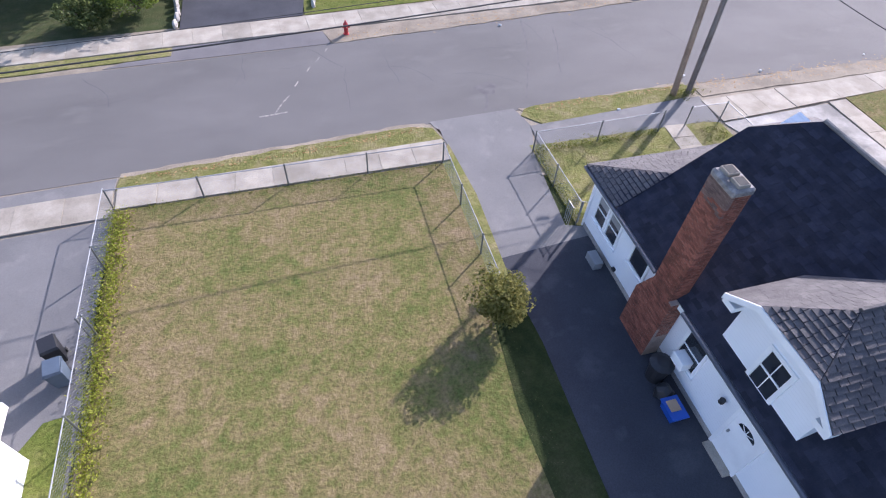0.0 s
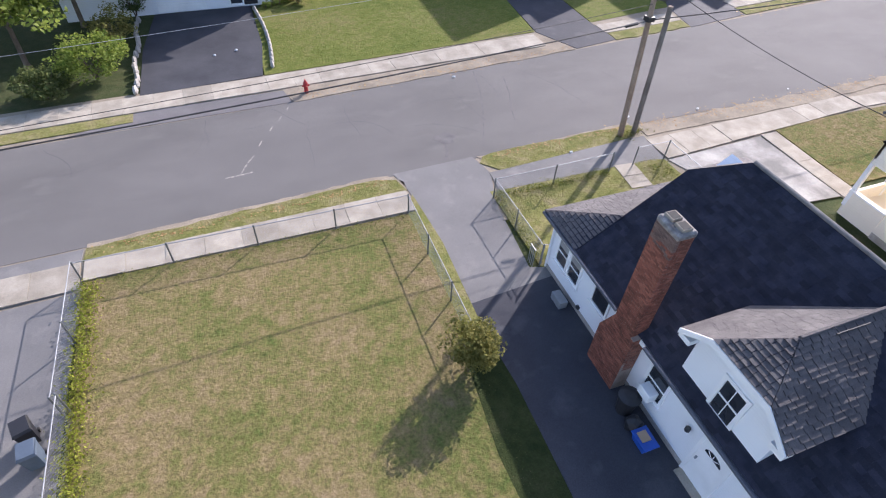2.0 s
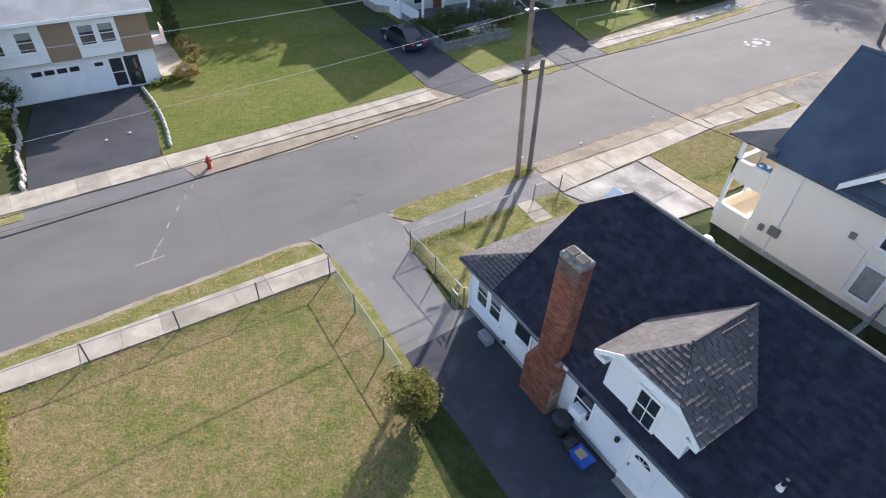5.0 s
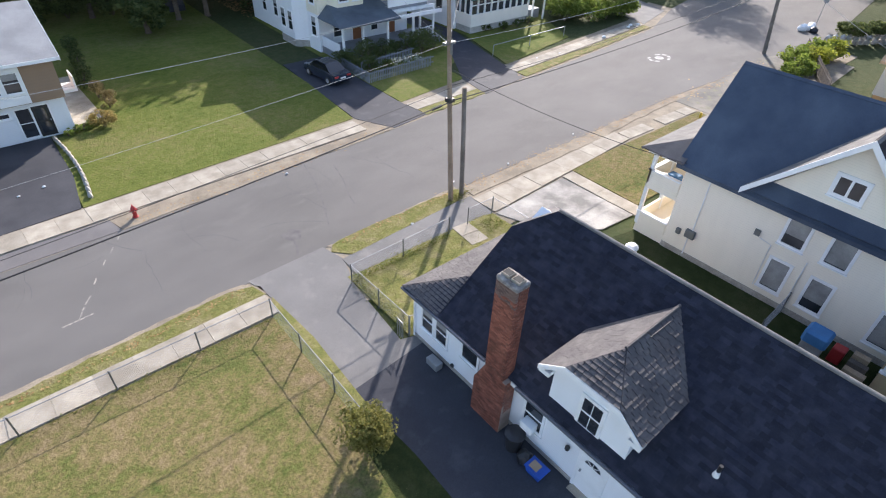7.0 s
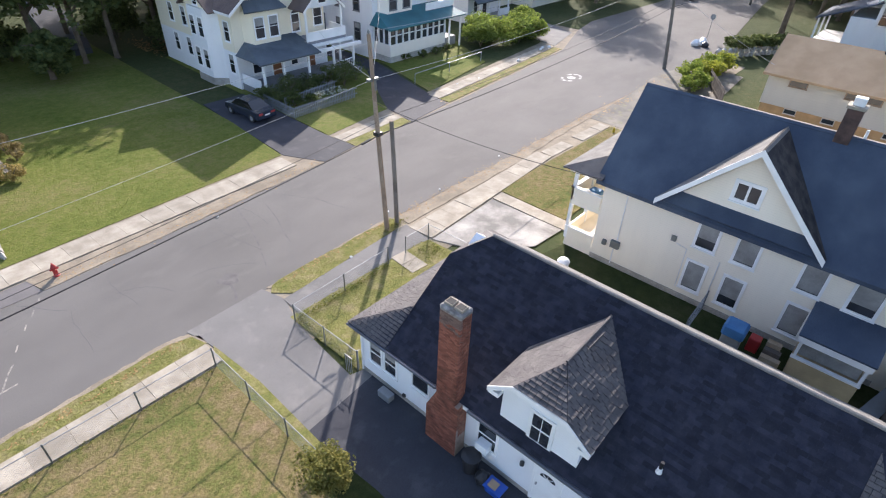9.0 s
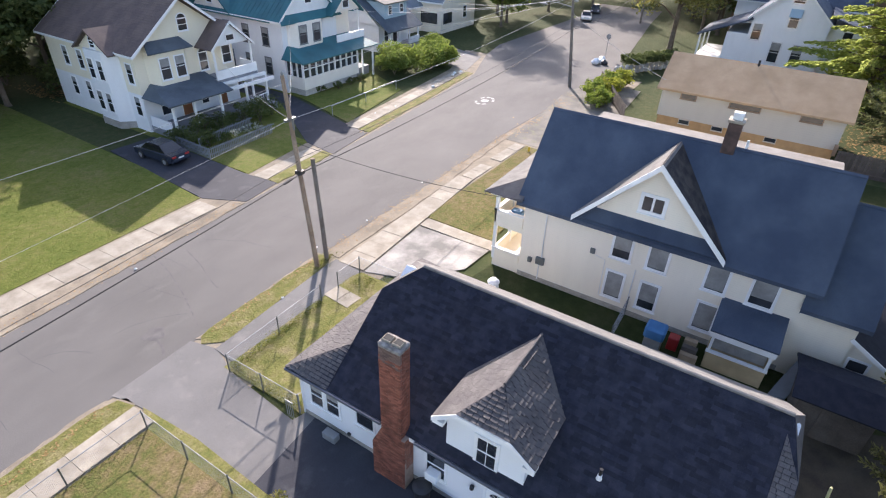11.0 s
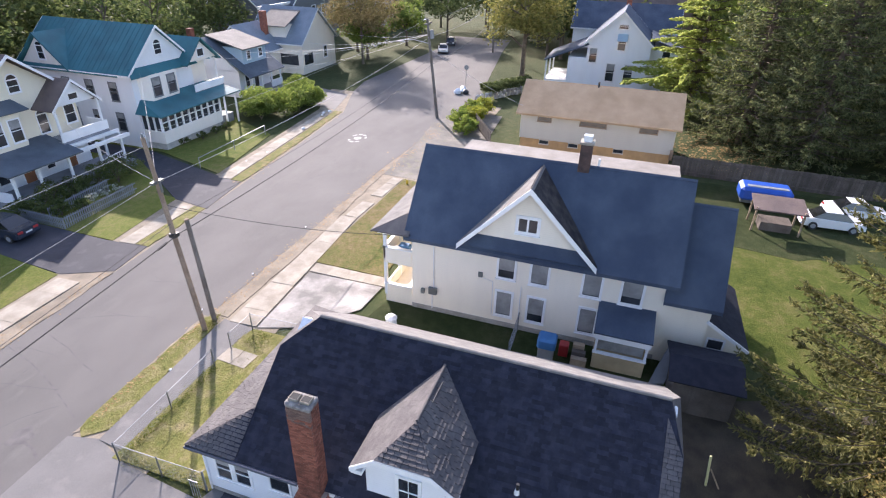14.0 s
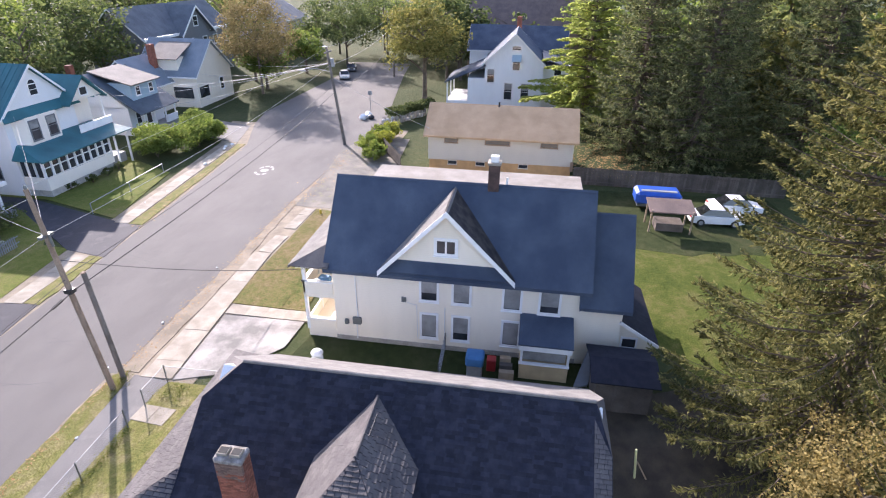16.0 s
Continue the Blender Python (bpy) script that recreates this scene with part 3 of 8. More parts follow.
def crown_points(rnd, clumps, per, crown, spread):
    """Leaf places gathered in clumps over a crown: centre and radii, with an uneven outline."""
    (cx, cy, cz), (rx, ry, rz) = crown
    out = []
    for _ in range(clumps):
        d = rnd.normal(size=3)
        d /= np.linalg.norm(d)
        if d[2] < -0.55:
            d[2] *= 0.3
        k = rnd.uniform(0.45, 1.0) ** 0.6 * rnd.uniform(0.8, 1.1)
        p = np.array([cx + d[0] * rx * k, cy + d[1] * ry * k, cz + d[2] * rz * k])
        q = rnd.normal(scale=1.0, size=(per, 3))
        q /= np.maximum(1, np.linalg.norm(q, axis=1, keepdims=True) / 1.5)
        out.append(p + q * spread * rnd.uniform(0.6, 1.2) * np.array([1, 1, 0.6]))
    return np.concatenate(out)


def broad_tree(name, loc, height, radius, material, label, seed, clumps=70, per=60, leaf=0.28, base=0.3, trunk=0.2, lean=(0, 0), group=""):
    rnd = np.random.RandomState(seed)
    x, y, z = loc
    t = thing(name, loc, label, "tree", group)
    cz = z + height * (base + (1 - base) * 0.5)
    rz = height * (1 - base) * 0.5
    top = (x + lean[0], y + lean[1], z + height * 0.75)
    mid = (x + lean[0] * 0.4 + rnd.uniform(-.1, .1), y + lean[1] * 0.4, z + height * 0.38)
    bm = bmesh.new()
    add_tube(bm, [(x, y, z - 0.1), (x, y, z + 0.25), mid, top], [trunk * 1.5, trunk, trunk * 0.75, trunk * 0.18], 9)
    part("trunk", bm, M_BARK, t)
    for i in range(9):
        bm = bmesh.new()
        a = rnd.uniform(0, 2 * math.pi)
        h = rnd.uniform(max(0.25, base), 0.7)
        s = Vector((x + lean[0] * h, y + lean[1] * h, z + height * h))
        e = Vector((x + lean[0] + math.cos(a) * radius * 0.75, y + lean[1] + math.sin(a) * radius * 0.75, z + height * min(0.92, h + rnd.uniform(0.1, 0.28))))
        add_tube(bm, [s, s.lerp(e, 0.5) + Vector((0, 0, height * 0.03)), e], [trunk * 0.45, trunk * 0.28, trunk * 0.07], 6)
        part("limb", bm, M_BARK, t)
    pts = crown_points(rnd, clumps, per, ((x + lean[0], y + lean[1], cz), (radius, radius, rz)), radius * 0.2)
    part("crown", leaf_mesh(pts, rnd.uniform(0.6, 1.3, len(pts)) * leaf, rnd), material, t)
    return t


def conifer(name, loc, height, radius, material, label, seed, whorls=26, arms=9, per=34, spray=0.5, droop=0.35, group="", trunk=0.28, start=0.06, taper=0.8):
    rnd = np.random.RandomState(seed)
    x, y, z = loc
    t = thing(name, loc, label, "conifer", group)
    part("trunk", tube([(x, y, z - 0.1), (x, y, z + height * 0.5), (x, y, z + height)], [trunk, trunk * 0.6, 0.03], 9), M_BARK, t)
    bm = bmesh.new()
    C, S, D = [], [], []
    for w in range(whorls):
        h = start + (1 - start) * (w / whorls) ** 0.95
        r = radius * (1 - h) ** taper * rnd.uniform(0.85, 1.1) + 0.12
        for a in range(arms):
            ang = 2 * math.pi * (a + rnd.uniform(-.35, .35)) / arms + w * 0.7
            L = r * rnd.uniform(0.7, 1.18)
            s = Vector((x, y, z + height * (h + rnd.uniform(-.012, .012))))
            rise = 0.12 * L * (1 if h > 0.5 else 0.2)
            e = s + Vector((math.cos(ang) * L, math.sin(ang) * L, rise - droop * L * 0.7))
            m = s.lerp(e, 0.5) + Vector((0, 0, 0.1 * L))
            if L > 0.9:
                add_tube(bm, [s, m, e], [0.05 + 0.012 * L, 0.03, 0.01], 4)
            n = max(6, int(per * L / radius * 1.6))
            u = rnd.uniform(0.15, 1.05, n)[:, None]
            s_, m_, e_ = map(np.array, (s, m, e))
            p = (1 - u) ** 2 * s_ + 2 * u * (1 - u) * m_ + u ** 2 * e_
            wd = 0.22 * L * (1.15 - u) + 0.05
            side = np.array([-math.sin(ang), math.cos(ang), 0])
            off = rnd.uniform(-1, 1, (n, 1))
            p = p + side * off * wd + np.array([0, 0, -1]) * np.abs(off) * wd * 0.5 + rnd.normal(scale=0.05, size=(n, 3))
            C.append(p)
            S.append(rnd.uniform(0.6, 1.25, n) * spray * (0.6 + 0.4 * L / radius))
            D.append(np.array([math.cos(ang), math.sin(ang), -droop * 2.0]) * np.ones((n, 1)) + side * off * 0.8)
    part("branch_frame", bm, M_BARK, t)
    C, S, D = np.concatenate(C), np.concatenate(S), np.concatenate(D)
    part("needles", leaf_mesh(C, S, rnd, droop=droop * 0.6, aspect=0.42, dirs=D), material, t)
    return t


def old_spruce(name, loc, height, radius, material, label, seed, whorls=42, arms=11, needle=0.24, twig_gap=0.08, per_twig=6, trunk=0.35, start=0.05, taper=0.62, group=""):
    """A spruce whose arms sag and turn up at the tip, each with drooping twigs on both sides."""
    rnd = np.random.RandomState(seed)
    x, y, z = loc
    t = thing(name, loc, label, "conifer", group)
    part("trunk", tube([(x, y, z - 0.1), (x, y, z + height * 0.5), (x, y, z + height)], [trunk, trunk * 0.6, 0.03], 9), M_BARK, t)
    bm = bmesh.new()
    C, S, D = [], [], []
    for w in range(whorls):
        for a in range(arms):
            h = min(0.985, start + (1 - start) * (w + rnd.uniform(-0.6, 0.6)) / whorls)
            h = max(start, h)
            L = (radius * (1 - h) ** taper + 0.1) * rnd.uniform(0.68, 1.04)
            ang = 2 * math.pi * (a + rnd.uniform(-.4, .4)) / arms + w * 0.9
            way = np.array([math.cos(ang), math.sin(ang), 0.0])
            side = np.array([-way[1], way[0], 0.0])
            lift = 0.1 + 0.25 * h
            s0 = np.array([x, y, z + height * h])
            m0 = s0 + way * L * 0.6 + np.array([0, 0, (lift - 0.26) * L])
            e0 = s0 + way * L + np.array([0, 0, (lift - 0.06) * L])
            if L > 0.8:
                add_tube(bm, [Vector(s0), Vector(s0 * 0.25 + m0 * 0.5 + e0 * 0.25), Vector(e0)], [0.035 + 0.01 * L, 0.025, 0.008], 4)
            n = max(5, int(L / twig_gap))
            u = np.sort(rnd.uniform(0.12, 1.0, n))[:, None]
            root = (1 - u) ** 2 * s0 + 2 * u * (1 - u) * m0 + u ** 2 * e0
            sg = rnd.choice([-1.0, 1.0], (n, 1))
            tl = (0.14 * L * (1.08 - u) * np.minimum(1, u * 4) + needle * 0.9) * rnd.uniform(0.6, 1.2, (n, 1))
            tdir = way * rnd.uniform(0.4, 0.9, (n, 1)) + side * sg * rnd.uniform(0.35, 0.9, (n, 1)) + np.array([0, 0, 1.0]) * np.where(u > 0.8, rnd.uniform(-0.1, 0.7, (n, 1)), rnd.uniform(-0.9, 0.05, (n, 1)))
            tdir /= np.linalg.norm(tdir, axis=1, keepdims=True)
            for k in range(per_twig):
                f = (k + rnd.uniform(0.1, 0.9, (n, 1))) / per_twig
                C.append(root + tdir * tl * f + rnd.normal(scale=needle * 0.16, size=(n, 3)))
                S.append(rnd.uniform(0.65, 1.2, n) * needle)
                D.append(tdir * 1.4 + rnd.normal(scale=0.35, size=(n, 3)))
    part("branch_frame", bm, M_BARK, t)
    part("needles", leaf_mesh(np.concatenate(C), np.concatenate(S), rnd, droop=0.1, aspect=0.3, dirs=np.concatenate(D)), material, t)
    return t


def fallen_leaves(regions, material, label, seed, size=0.09):
    """Dry leaves strewn over strips of ground: (count, x0, x1, y at a given x, spread, z)."""
    rnd = np.random.RandomState(seed)
    pts = []
    for n, x0, x1, line, spread, z in regions:
        xs_ = rnd.uniform(x0, x1, n)
        clump = 0.5 + 0.5 * np.sin(xs_ * 1.3 + seed) * np.sin(xs_ * 0.47)
        keep = rnd.uniform(0, 1, n) < 0.35 + 0.65 * clump
        ys_ = np.array([line(v) for v in xs_]) + rnd.normal(scale=spread, size=n)
        pts.append(np.stack([xs_, ys_, np.full(n, z)], 1)[keep])
    p = np.concatenate(pts)
    m = len(p)
    a = rnd.uniform(0, 2 * math.pi, m)
    r = (rnd.uniform(0.6, 1.4, m) * size)[:, None]
    d = np.stack([np.cos(a), np.sin(a), rnd.normal(scale=0.12, size=m)], 1) * r * 0.5
    e = np.stack([-np.sin(a), np.cos(a), rnd.normal(scale=0.12, size=m)], 1) * r * 0.3
    v = np.stack([p - d, p - e, p + d, p + e], 1).reshape(-1, 3)
    v[:, 2] = np.maximum(v[:, 2], p.repeat(4, 0)[:, 2] - 0.004)
    flat = mesh_from(v.tolist(), [(4 * i, 4 * i + 1, 4 * i + 2, 4 * i + 3) for i in range(m)])
    return solo("fallen_leaves", flat, material, label, "leaves", kind="stuff")


def shrub(name, loc, radii, material, label, seed, clumps=26, per=50, leaf=0.16, category="shrub", group="", stems=True):
    rnd = np.random.RandomState(seed)
    x, y, z = loc
    t = thing(name, loc, label, category, group)
    bm = bmesh.new()
    for i in range(7):
        a = rnd.uniform(0, 6.28)
        add_tube(bm, [(x, y, z - 0.05), (x + math.cos(a) * radii[0] * 0.3, y + math.sin(a) * radii[1] * 0.3, z + radii[2] * 0.9), (x + math.cos(a) * radii[0] * 0.6, y + math.sin(a) * radii[1] * 0.6, z + radii[2] * 1.5)], [0.035, 0.025, 0.008], 5)
    part("woody_stem", bm, M_BARK, t)
    pts = crown_points(rnd, clumps, per, ((x, y, z + radii[2] * 1.0), radii), min(radii) * 0.32)
    pts[:, 2] = np.maximum(pts[:, 2], z + 0.02)
    part("leaves", leaf_mesh(pts, rnd.uniform(0.6, 1.3, len(pts)) * leaf, rnd), material, t)
    return t


def tufts(name, polys, count, material, label, seed, height=0.07, z=0.0, density=None):
    """Blades of grass over some patches of ground."""
    rnd = np.random.RandomState(seed)
    out = []
    for poly in polys:
        xs, ys = [p[0] for p in poly], [p[1] for p in poly]
        n = int(count * (max(xs) - min(xs)) * (max(ys) - min(ys)))
        p = np.stack([rnd.uniform(min(xs), max(xs), n), rnd.uniform(min(ys), max(ys), n)], 1)
        keep = [inside(poly, a, b) for a, b in p]
        out.append(p[np.array(keep, bool)])
    p = np.concatenate(out)
    n = len(p)
    h = rnd.uniform(0.5, 1.4, n) * height
    a = rnd.uniform(0, 2 * math.pi, n)
    w = h * 0.55
    lean = rnd.normal(scale=0.6, size=(n, 2)) * h[:, None]
    base = np.concatenate([p, np.full((n, 1), z)], 1)
    s = np.stack([np.cos(a) * w, np.sin(a) * w, np.zeros(n)], 1)
    tip = base + np.concatenate([lean, h[:, None]], 1)
    v = np.stack([base - s, base + s, tip], 1).reshape(-1, 3)
    me = bpy.data.meshes.new("blades")
    me.vertices.add(len(v))
    me.vertices.foreach_set("co", v.astype(np.float32).ravel())
    me.loops.add(3 * n)
    me.loops.foreach_set("vertex_index", np.arange(3 * n, dtype=np.int32))
    me.polygons.add(n)
    me.polygons.foreach_set("loop_start", np.arange(0, 3 * n, 3, dtype=np.int32))
    me.update(calc_edges=True)
    return solo(name, me, material, label, "grass", kind="stuff")


# ---- ground, road, pavements ----
def near_edge(x):
    return float(np.interp(x, [-60, -10, 0, 5, 19, 33, 44, 52, 60, 66, 76, 110, 160], [16.6, 18.9, 19.35, 19.8, 20.3, 20.3, 20.6, 20.2, 21.0, 19.5, 19.5, 24.5, 30]))


def far_edge(x):
    return float(np.interp(x, [-60, -8, 3, 14, 27, 46, 60, 68, 74, 110, 160], [24.5, 27.2, 27.6, 28.5, 29.6, 31.4, 33.0, 36.0, 38.0, 37.0, 43]))


def field_z(x, y):
    """Land behind the far gardens and beyond the street's end rises gently."""
    return 0.02 * max(0, y - 70) + 0.012 * max(0, x - 130)


bm = bmesh.new()
gx = [-300, -160, -90] + list(range(-60, 131, 10)) + [160, 200, 260, 340, 460, 620]
gy = [-400, -260, -160, -100] + list(range(-60, 131, 10)) + [170, 230, 320, 450]
gv = [[bm.verts.new((x, y, -0.05 + field_z(x, y))) for y in gy] for x in gx]
for i in range(len(gx) - 1):
    for j in range(len(gy) - 1):
        bm.faces.new([gv[i][j], gv[i + 1][j], gv[i + 1][j + 1], gv[i][j + 1]])
solo("ground", bm, M_FIELD, "rough grassy ground under the whole neighbourhood", "ground", kind="structure")

xs = [-60, -40, -20, -10, 0, 5, 10, 19, 26, 33, 44, 52, 60, 66, 70, 76, 90, 110, 124]
road_pts = [(x, near_edge(x)) for x in xs] + [(x, far_edge(x)) for x in xs[::-1]]
solo("road", plate(road_pts, 0.0, 0.04), M_ROAD, "worn light grey asphalt street", "road", kind="structure")


def ground_patch(name, pts, z, material, label, category="ground", thick=0.04, kind="structure"):
    return solo(name, plate(pts, z, thick), material, label, category, kind=kind)


def wobble(a, b, n, amp, seed):
    """Points from a to b with an uneven edge."""
    rnd = random.Random(seed)
    out = []
    for i in range(n + 1):
        t = i / n
        k = 0 if i in (0, n) else rnd.uniform(-amp, amp)
        dx, dy = b[0] - a[0], b[1] - a[1]
        l = math.hypot(dx, dy)
        out.append((a[0] + dx * t - dy / l * k, a[1] + dy * t + dx / l * k))
    return out


ground_patch("roadside_ground", [(x, near_edge(x) - 4.5) for x in xs[:-4]] + [(x, far_edge(x) + 3.5) for x in xs[:-4][::-1]], -0.012, M_DIRT, "bare dirt showing along the pavements and kerbs", "ground", 0.02)
LAWN = [(-6.9, 17.08), (5.75, 17.08), (5.8, 12), (5.85, -22), (-6.9, -22)]
ground_patch("lawn", LAWN, 0.02, M_LAWN, "mown lawn, half green and half dried brown, inside the wire fence", "lawn")
DRIVE_W = [(6.35, 18.6), (6.5, 15), (6.35, 11), (6.5, 8), (6.4, 2), (6.3, -22)]
# Dark up to the house shadow's edge; the sunlit apron keeps paler asphalt.
ground_patch("driveway", [(6.33, 11.6), (6.35, 11), (6.5, 8), (6.4, 2), (6.3, -22), (10.0, -22), (10.0, 11.9)], 0.012, M_DRIVE_DARK, "long asphalt driveway beside the house, darkened as if shaded", "driveway")
ground_patch("driveway_apron", [(5.9, 19.95), (6.2, 18.8), (6.5, 15), (6.33, 11.6), (10.0, 11.9), (10.0, 12.4), (9.35, 12.6), (9.7, 16.6), (10.35, 18.7), (10.0, 20.15)], 0.012, M_DRIVE, "paler asphalt, toned as sunlit, where driveway meets street", "driveway")
# Darker grass paints the house shadow along the lawn's edge.
ground_patch("driveway_margin", [(5.3, 9.1), (6.46, 9.3), (6.55, 8), (6.46, 2), (6.4, -22), (5.2, -22), (5.1, 3), (5.0, 6)], 0.026, M_SHADEGRASS, "grass strip between lawn and driveway, darkened as if shaded", "grass strip")
ground_patch("garage_strip", [(-7.1, 9.0), (-7.1, -20), (-8.5, -20), (-8.5, 8.0), (-7.9, 8.9)], 0.02, M_GREEN, "weedy grass strip beside the white garage", "grass strip")
ground_patch("driveway_margin", [(5.72, 17.05), (6.3, 18.3), (6.55, 15), (6.42, 11), (6.5, 9.25), (5.75, 9.25)], 0.022, M_VERGE, "narrow strip of dry grass between fence and driveway", "grass strip")
VERGE_W = wobble((-6.9, 18.95), (4.9, 19.75), 22, 0.07, 3) + [(5.9, 19.5), (6.15, 18.65)] + wobble((6.0, 18.5), (-7.0, 18.22), 18, 0.04, 4)
ground_patch("kerb_dirt", wobble((-6.9, 19.2), (4.9, 19.98), 26, 0.06, 41) + [(5.6, 19.9), (6.2, 19.3), (6.2, 18.6), (5.6, 19.3)] + wobble((4.9, 19.6), (-6.9, 18.8), 10, 0.03, 42), 0.012, M_DIRT, "sandy strip of dirt between verge and street", "dirt strip")
ground_patch("kerb_dirt", wobble((10.2, 20.1), (19.3, 20.55), 20, 0.06, 43) + wobble((19.3, 20.2), (10.4, 19.8), 8, 0.03, 44), 0.012, M_DIRT, "sandy strip of dirt between verge and street", "dirt strip")
ground_patch("verge", VERGE_W, 0.025, M_VERGE, "grass verge between pavement and street, browned at its edge", "verge")
VERGE_E = [(10.15, 19.55), (10.5, 20.0)] + wobble((11.0, 20.15), (19.2, 20.35), 14, 0.08, 5) + [(19.5, 19.7), (18.6, 19.3)] + wobble((18.0, 19.25), (11.0, 18.65), 10, 0.05, 6)
ground_patch("verge", VERGE_E, 0.025, M_VERGE, "grass verge round the utility poles", "verge")
ground_patch("verge", wobble((19.6, 20.2), (43, 20.5), 30, 0.12, 8) + wobble((43, 19.9), (33.6, 19.5), 8, 0.1, 9) + wobble((33, 19.3), (19.6, 19.15), 12, 0.08, 10), 0.02, M_DIRT, "bare dusty strip of dirt and straw beside the street", "verge")
ground_patch("asphalt_walk", [(10.3, 18.7), (18.2, 19.2), (19.4, 19.2), (19.2, 17.1), (18.5, 17.3), (10.2, 17.35)], 0.03, M_DRIVE, "grey asphalt footpath patched into the pavement", "pavement")
FRONT = [(9.75, 17.0), (9.95, 12.4), (19.3, 12.4), (19.2, 17.0)]
ground_patch("front_yard", [(9.75, 17.4), (9.8, 12.5), (10.0, 12.4), (19.3, 12.4), (19.2, 17.3)], 0.024, M_VERGE, "small fenced front yard of thin grass", "yard")
# Shade between the houses is put into this grass colour.
ground_patch("side_yard", [(18.8, 12.4), (24.5, 11.2), (24.5, -22), (10.0, -22), (10.0, -4.5), (18.8, -4.5)], -0.005, M_SHADEGRASS, "grass between the two houses and behind them, shade in its colour", "yard")
# Dark sheet added where shade falls near the spruce.
ground_patch("shaded_soil", [(10.05, -3.9), (21, -3.9), (22.5, -8), (24, -12), (23, -21), (10.05, -21)], 0.004, M_SOIL, "brown soil under the spruce, shade in its colour", "soil")
ground_patch("corner_lawn", [(26.75, 12.6), (26.85, 17.85), (42.6, 17.6), (42.4, 16.2), (40, 12.5)], 0.025, M_LAWN, "front lawn with dry grass", "lawn")
ground_patch("parking_pad", [(19.35, 17.0), (25.5, 17.3), (25.6, 12.1), (23.0, 12.3), (20.3, 14.5)], 0.032, M_CONC_PALE, "parking pad of pale blotched concrete", "parking pad")
ground_patch("rear_yard", [(30.5, -8.3), (52, -4), (52.5, -24), (30, -26), (20, -24), (24, -10)], 0.0, M_REAR, "sunlit green lawn behind the house", "yard")
ground_patch("gravel_lot", [(43, 19.9), (52, 20.2), (60, 21), (66, 19.5), (66, 14), (42.8, 12.5)], 0.004, M_LOT, "cracked asphalt forecourt", "forecourt")
# Dark grass sheet paints the shade round the cars.
ground_patch("rough_yard", wobble((40.5, -4.3), (52, -4.0), 8, 0.3, 31) + [(52.5, -24)] + wobble((42, -25), (39, -14), 8, 0.5, 32), 0.01, M_SHADEGRASS, "grass round the parked cars, darkened as if shaded", "yard")
# far side of the street
ground_patch("far_verge", wobble((-40, 25.6), (-5.4, 27.9), 16, 0.06, 12) + [(-5.4, 28.7), (-40, 26.9)], 0.03, M_VERGE, "green verge along the far pavement", "verge")
ground_patch("far_verge", wobble((2.6, 27.62), (21, 29.1), 22, 0.08, 13) + wobble((20.4, 30.05), (2.2, 29.1), 14, 0.05, 14), 0.022, M_DIRT, "thin verge of dirt and dry grass along the far pavement", "verge")
ground_patch("far_verge", wobble((24.5, 29.6), (31, 30.1), 8, 0.08, 15) + [(31, 31.2), (24.5, 30.7)], 0.03, M_VERGE, "short stretch of yellowed grass verge", "verge")
ground_patch("far_verge", wobble((36.7, 30.8), (60, 33.2), 20, 0.1, 16) + [(60, 34.2), (48.5, 33.0), (36.7, 32.0)], 0.03, M_VERGE, "yellowed grass verge with litter", "verge")
ground_patch("black_driveway", [(-5.1, 30.5), (1.4, 31.0), (1.9, 35), (1.9, 41.2), (-4.3, 41.2), (-5.0, 36)], 0.02, M_BLACKTOP, "freshly sealed black asphalt driveway", "driveway")
ground_patch("patched_apron", [(-8.5, 27.25), (2.5, 27.65), (2.3, 29.0), (-5.3, 28.8)], 0.006, M_PATCH, "darker asphalt apron patched in at the driveway", "driveway apron")
FARLAWN = [(1.5, 31.0), (19.6, 32.2), (20.3, 40), (21, 75), (4.5, 75), (3.5, 41.5), (2.0, 40.5)]
ground_patch("green_lawn", FARLAWN, 0.015, M_GREEN, "large green lawn beside the garage house", "lawn")
# House shade over this driveway is put into the dark asphalt tone.
ground_patch("gravel_driveway", [(19.7, 32.1), (21.2, 29.2), (24.5, 29.7), (24.2, 33), (24.5, 45), (20.6, 45)], 0.012, M_DRIVE_DARK, "grey driveway with a parked car", "driveway")
ground_patch("front_garden", [(24.3, 32.6), (31.8, 33.6), (32, 36), (38, 40), (38, 60), (24.6, 60)], 0.01, M_GREEN, "small garden behind a picket fence", "garden")
# Same darkened asphalt, painting the shade between the houses.
ground_patch("gravel_driveway", [(31.6, 33.6), (31, 30.0), (36.5, 30.8), (37, 33.5), (40, 44), (40, 60), (37.5, 60), (37.5, 43)], 0.014, M_DRIVE_DARK, "shaded asphalt driveway between two houses", "driveway")
ground_patch("front_lawn", [(37.5, 34), (49, 36.2), (53, 44), (53, 60), (40.2, 60), (40.2, 43)], 0.012, M_GREEN, "green front lawn with a low rail", "lawn")
# Track darkened to carry the shade of the wood.
ground_patch("wood_track", [(21.9, 97), (24.6, 95.5), (23.6, 83.6), (22.3, 75.7), (19.8, 66), (15.9, 66), (18.6, 77)], 0.62, M_DRIVE_DARK, "grey track leading into the wood", "track", 0.7)
ground_patch("far_path", [(60.5, 34.5), (68, 36.5), (72, 48), (64, 47.5)], 0.012, M_DRIVE, "pale worn driveway beside the hedge", "driveway")
ground_patch("west_driveway", [(-7.0, 16.6), (-7.05, -22), (-16, -22), (-16, 16.2)], 0.012, M_DRIVE, "neighbour's grey asphalt driveway beyond the fence", "driveway")
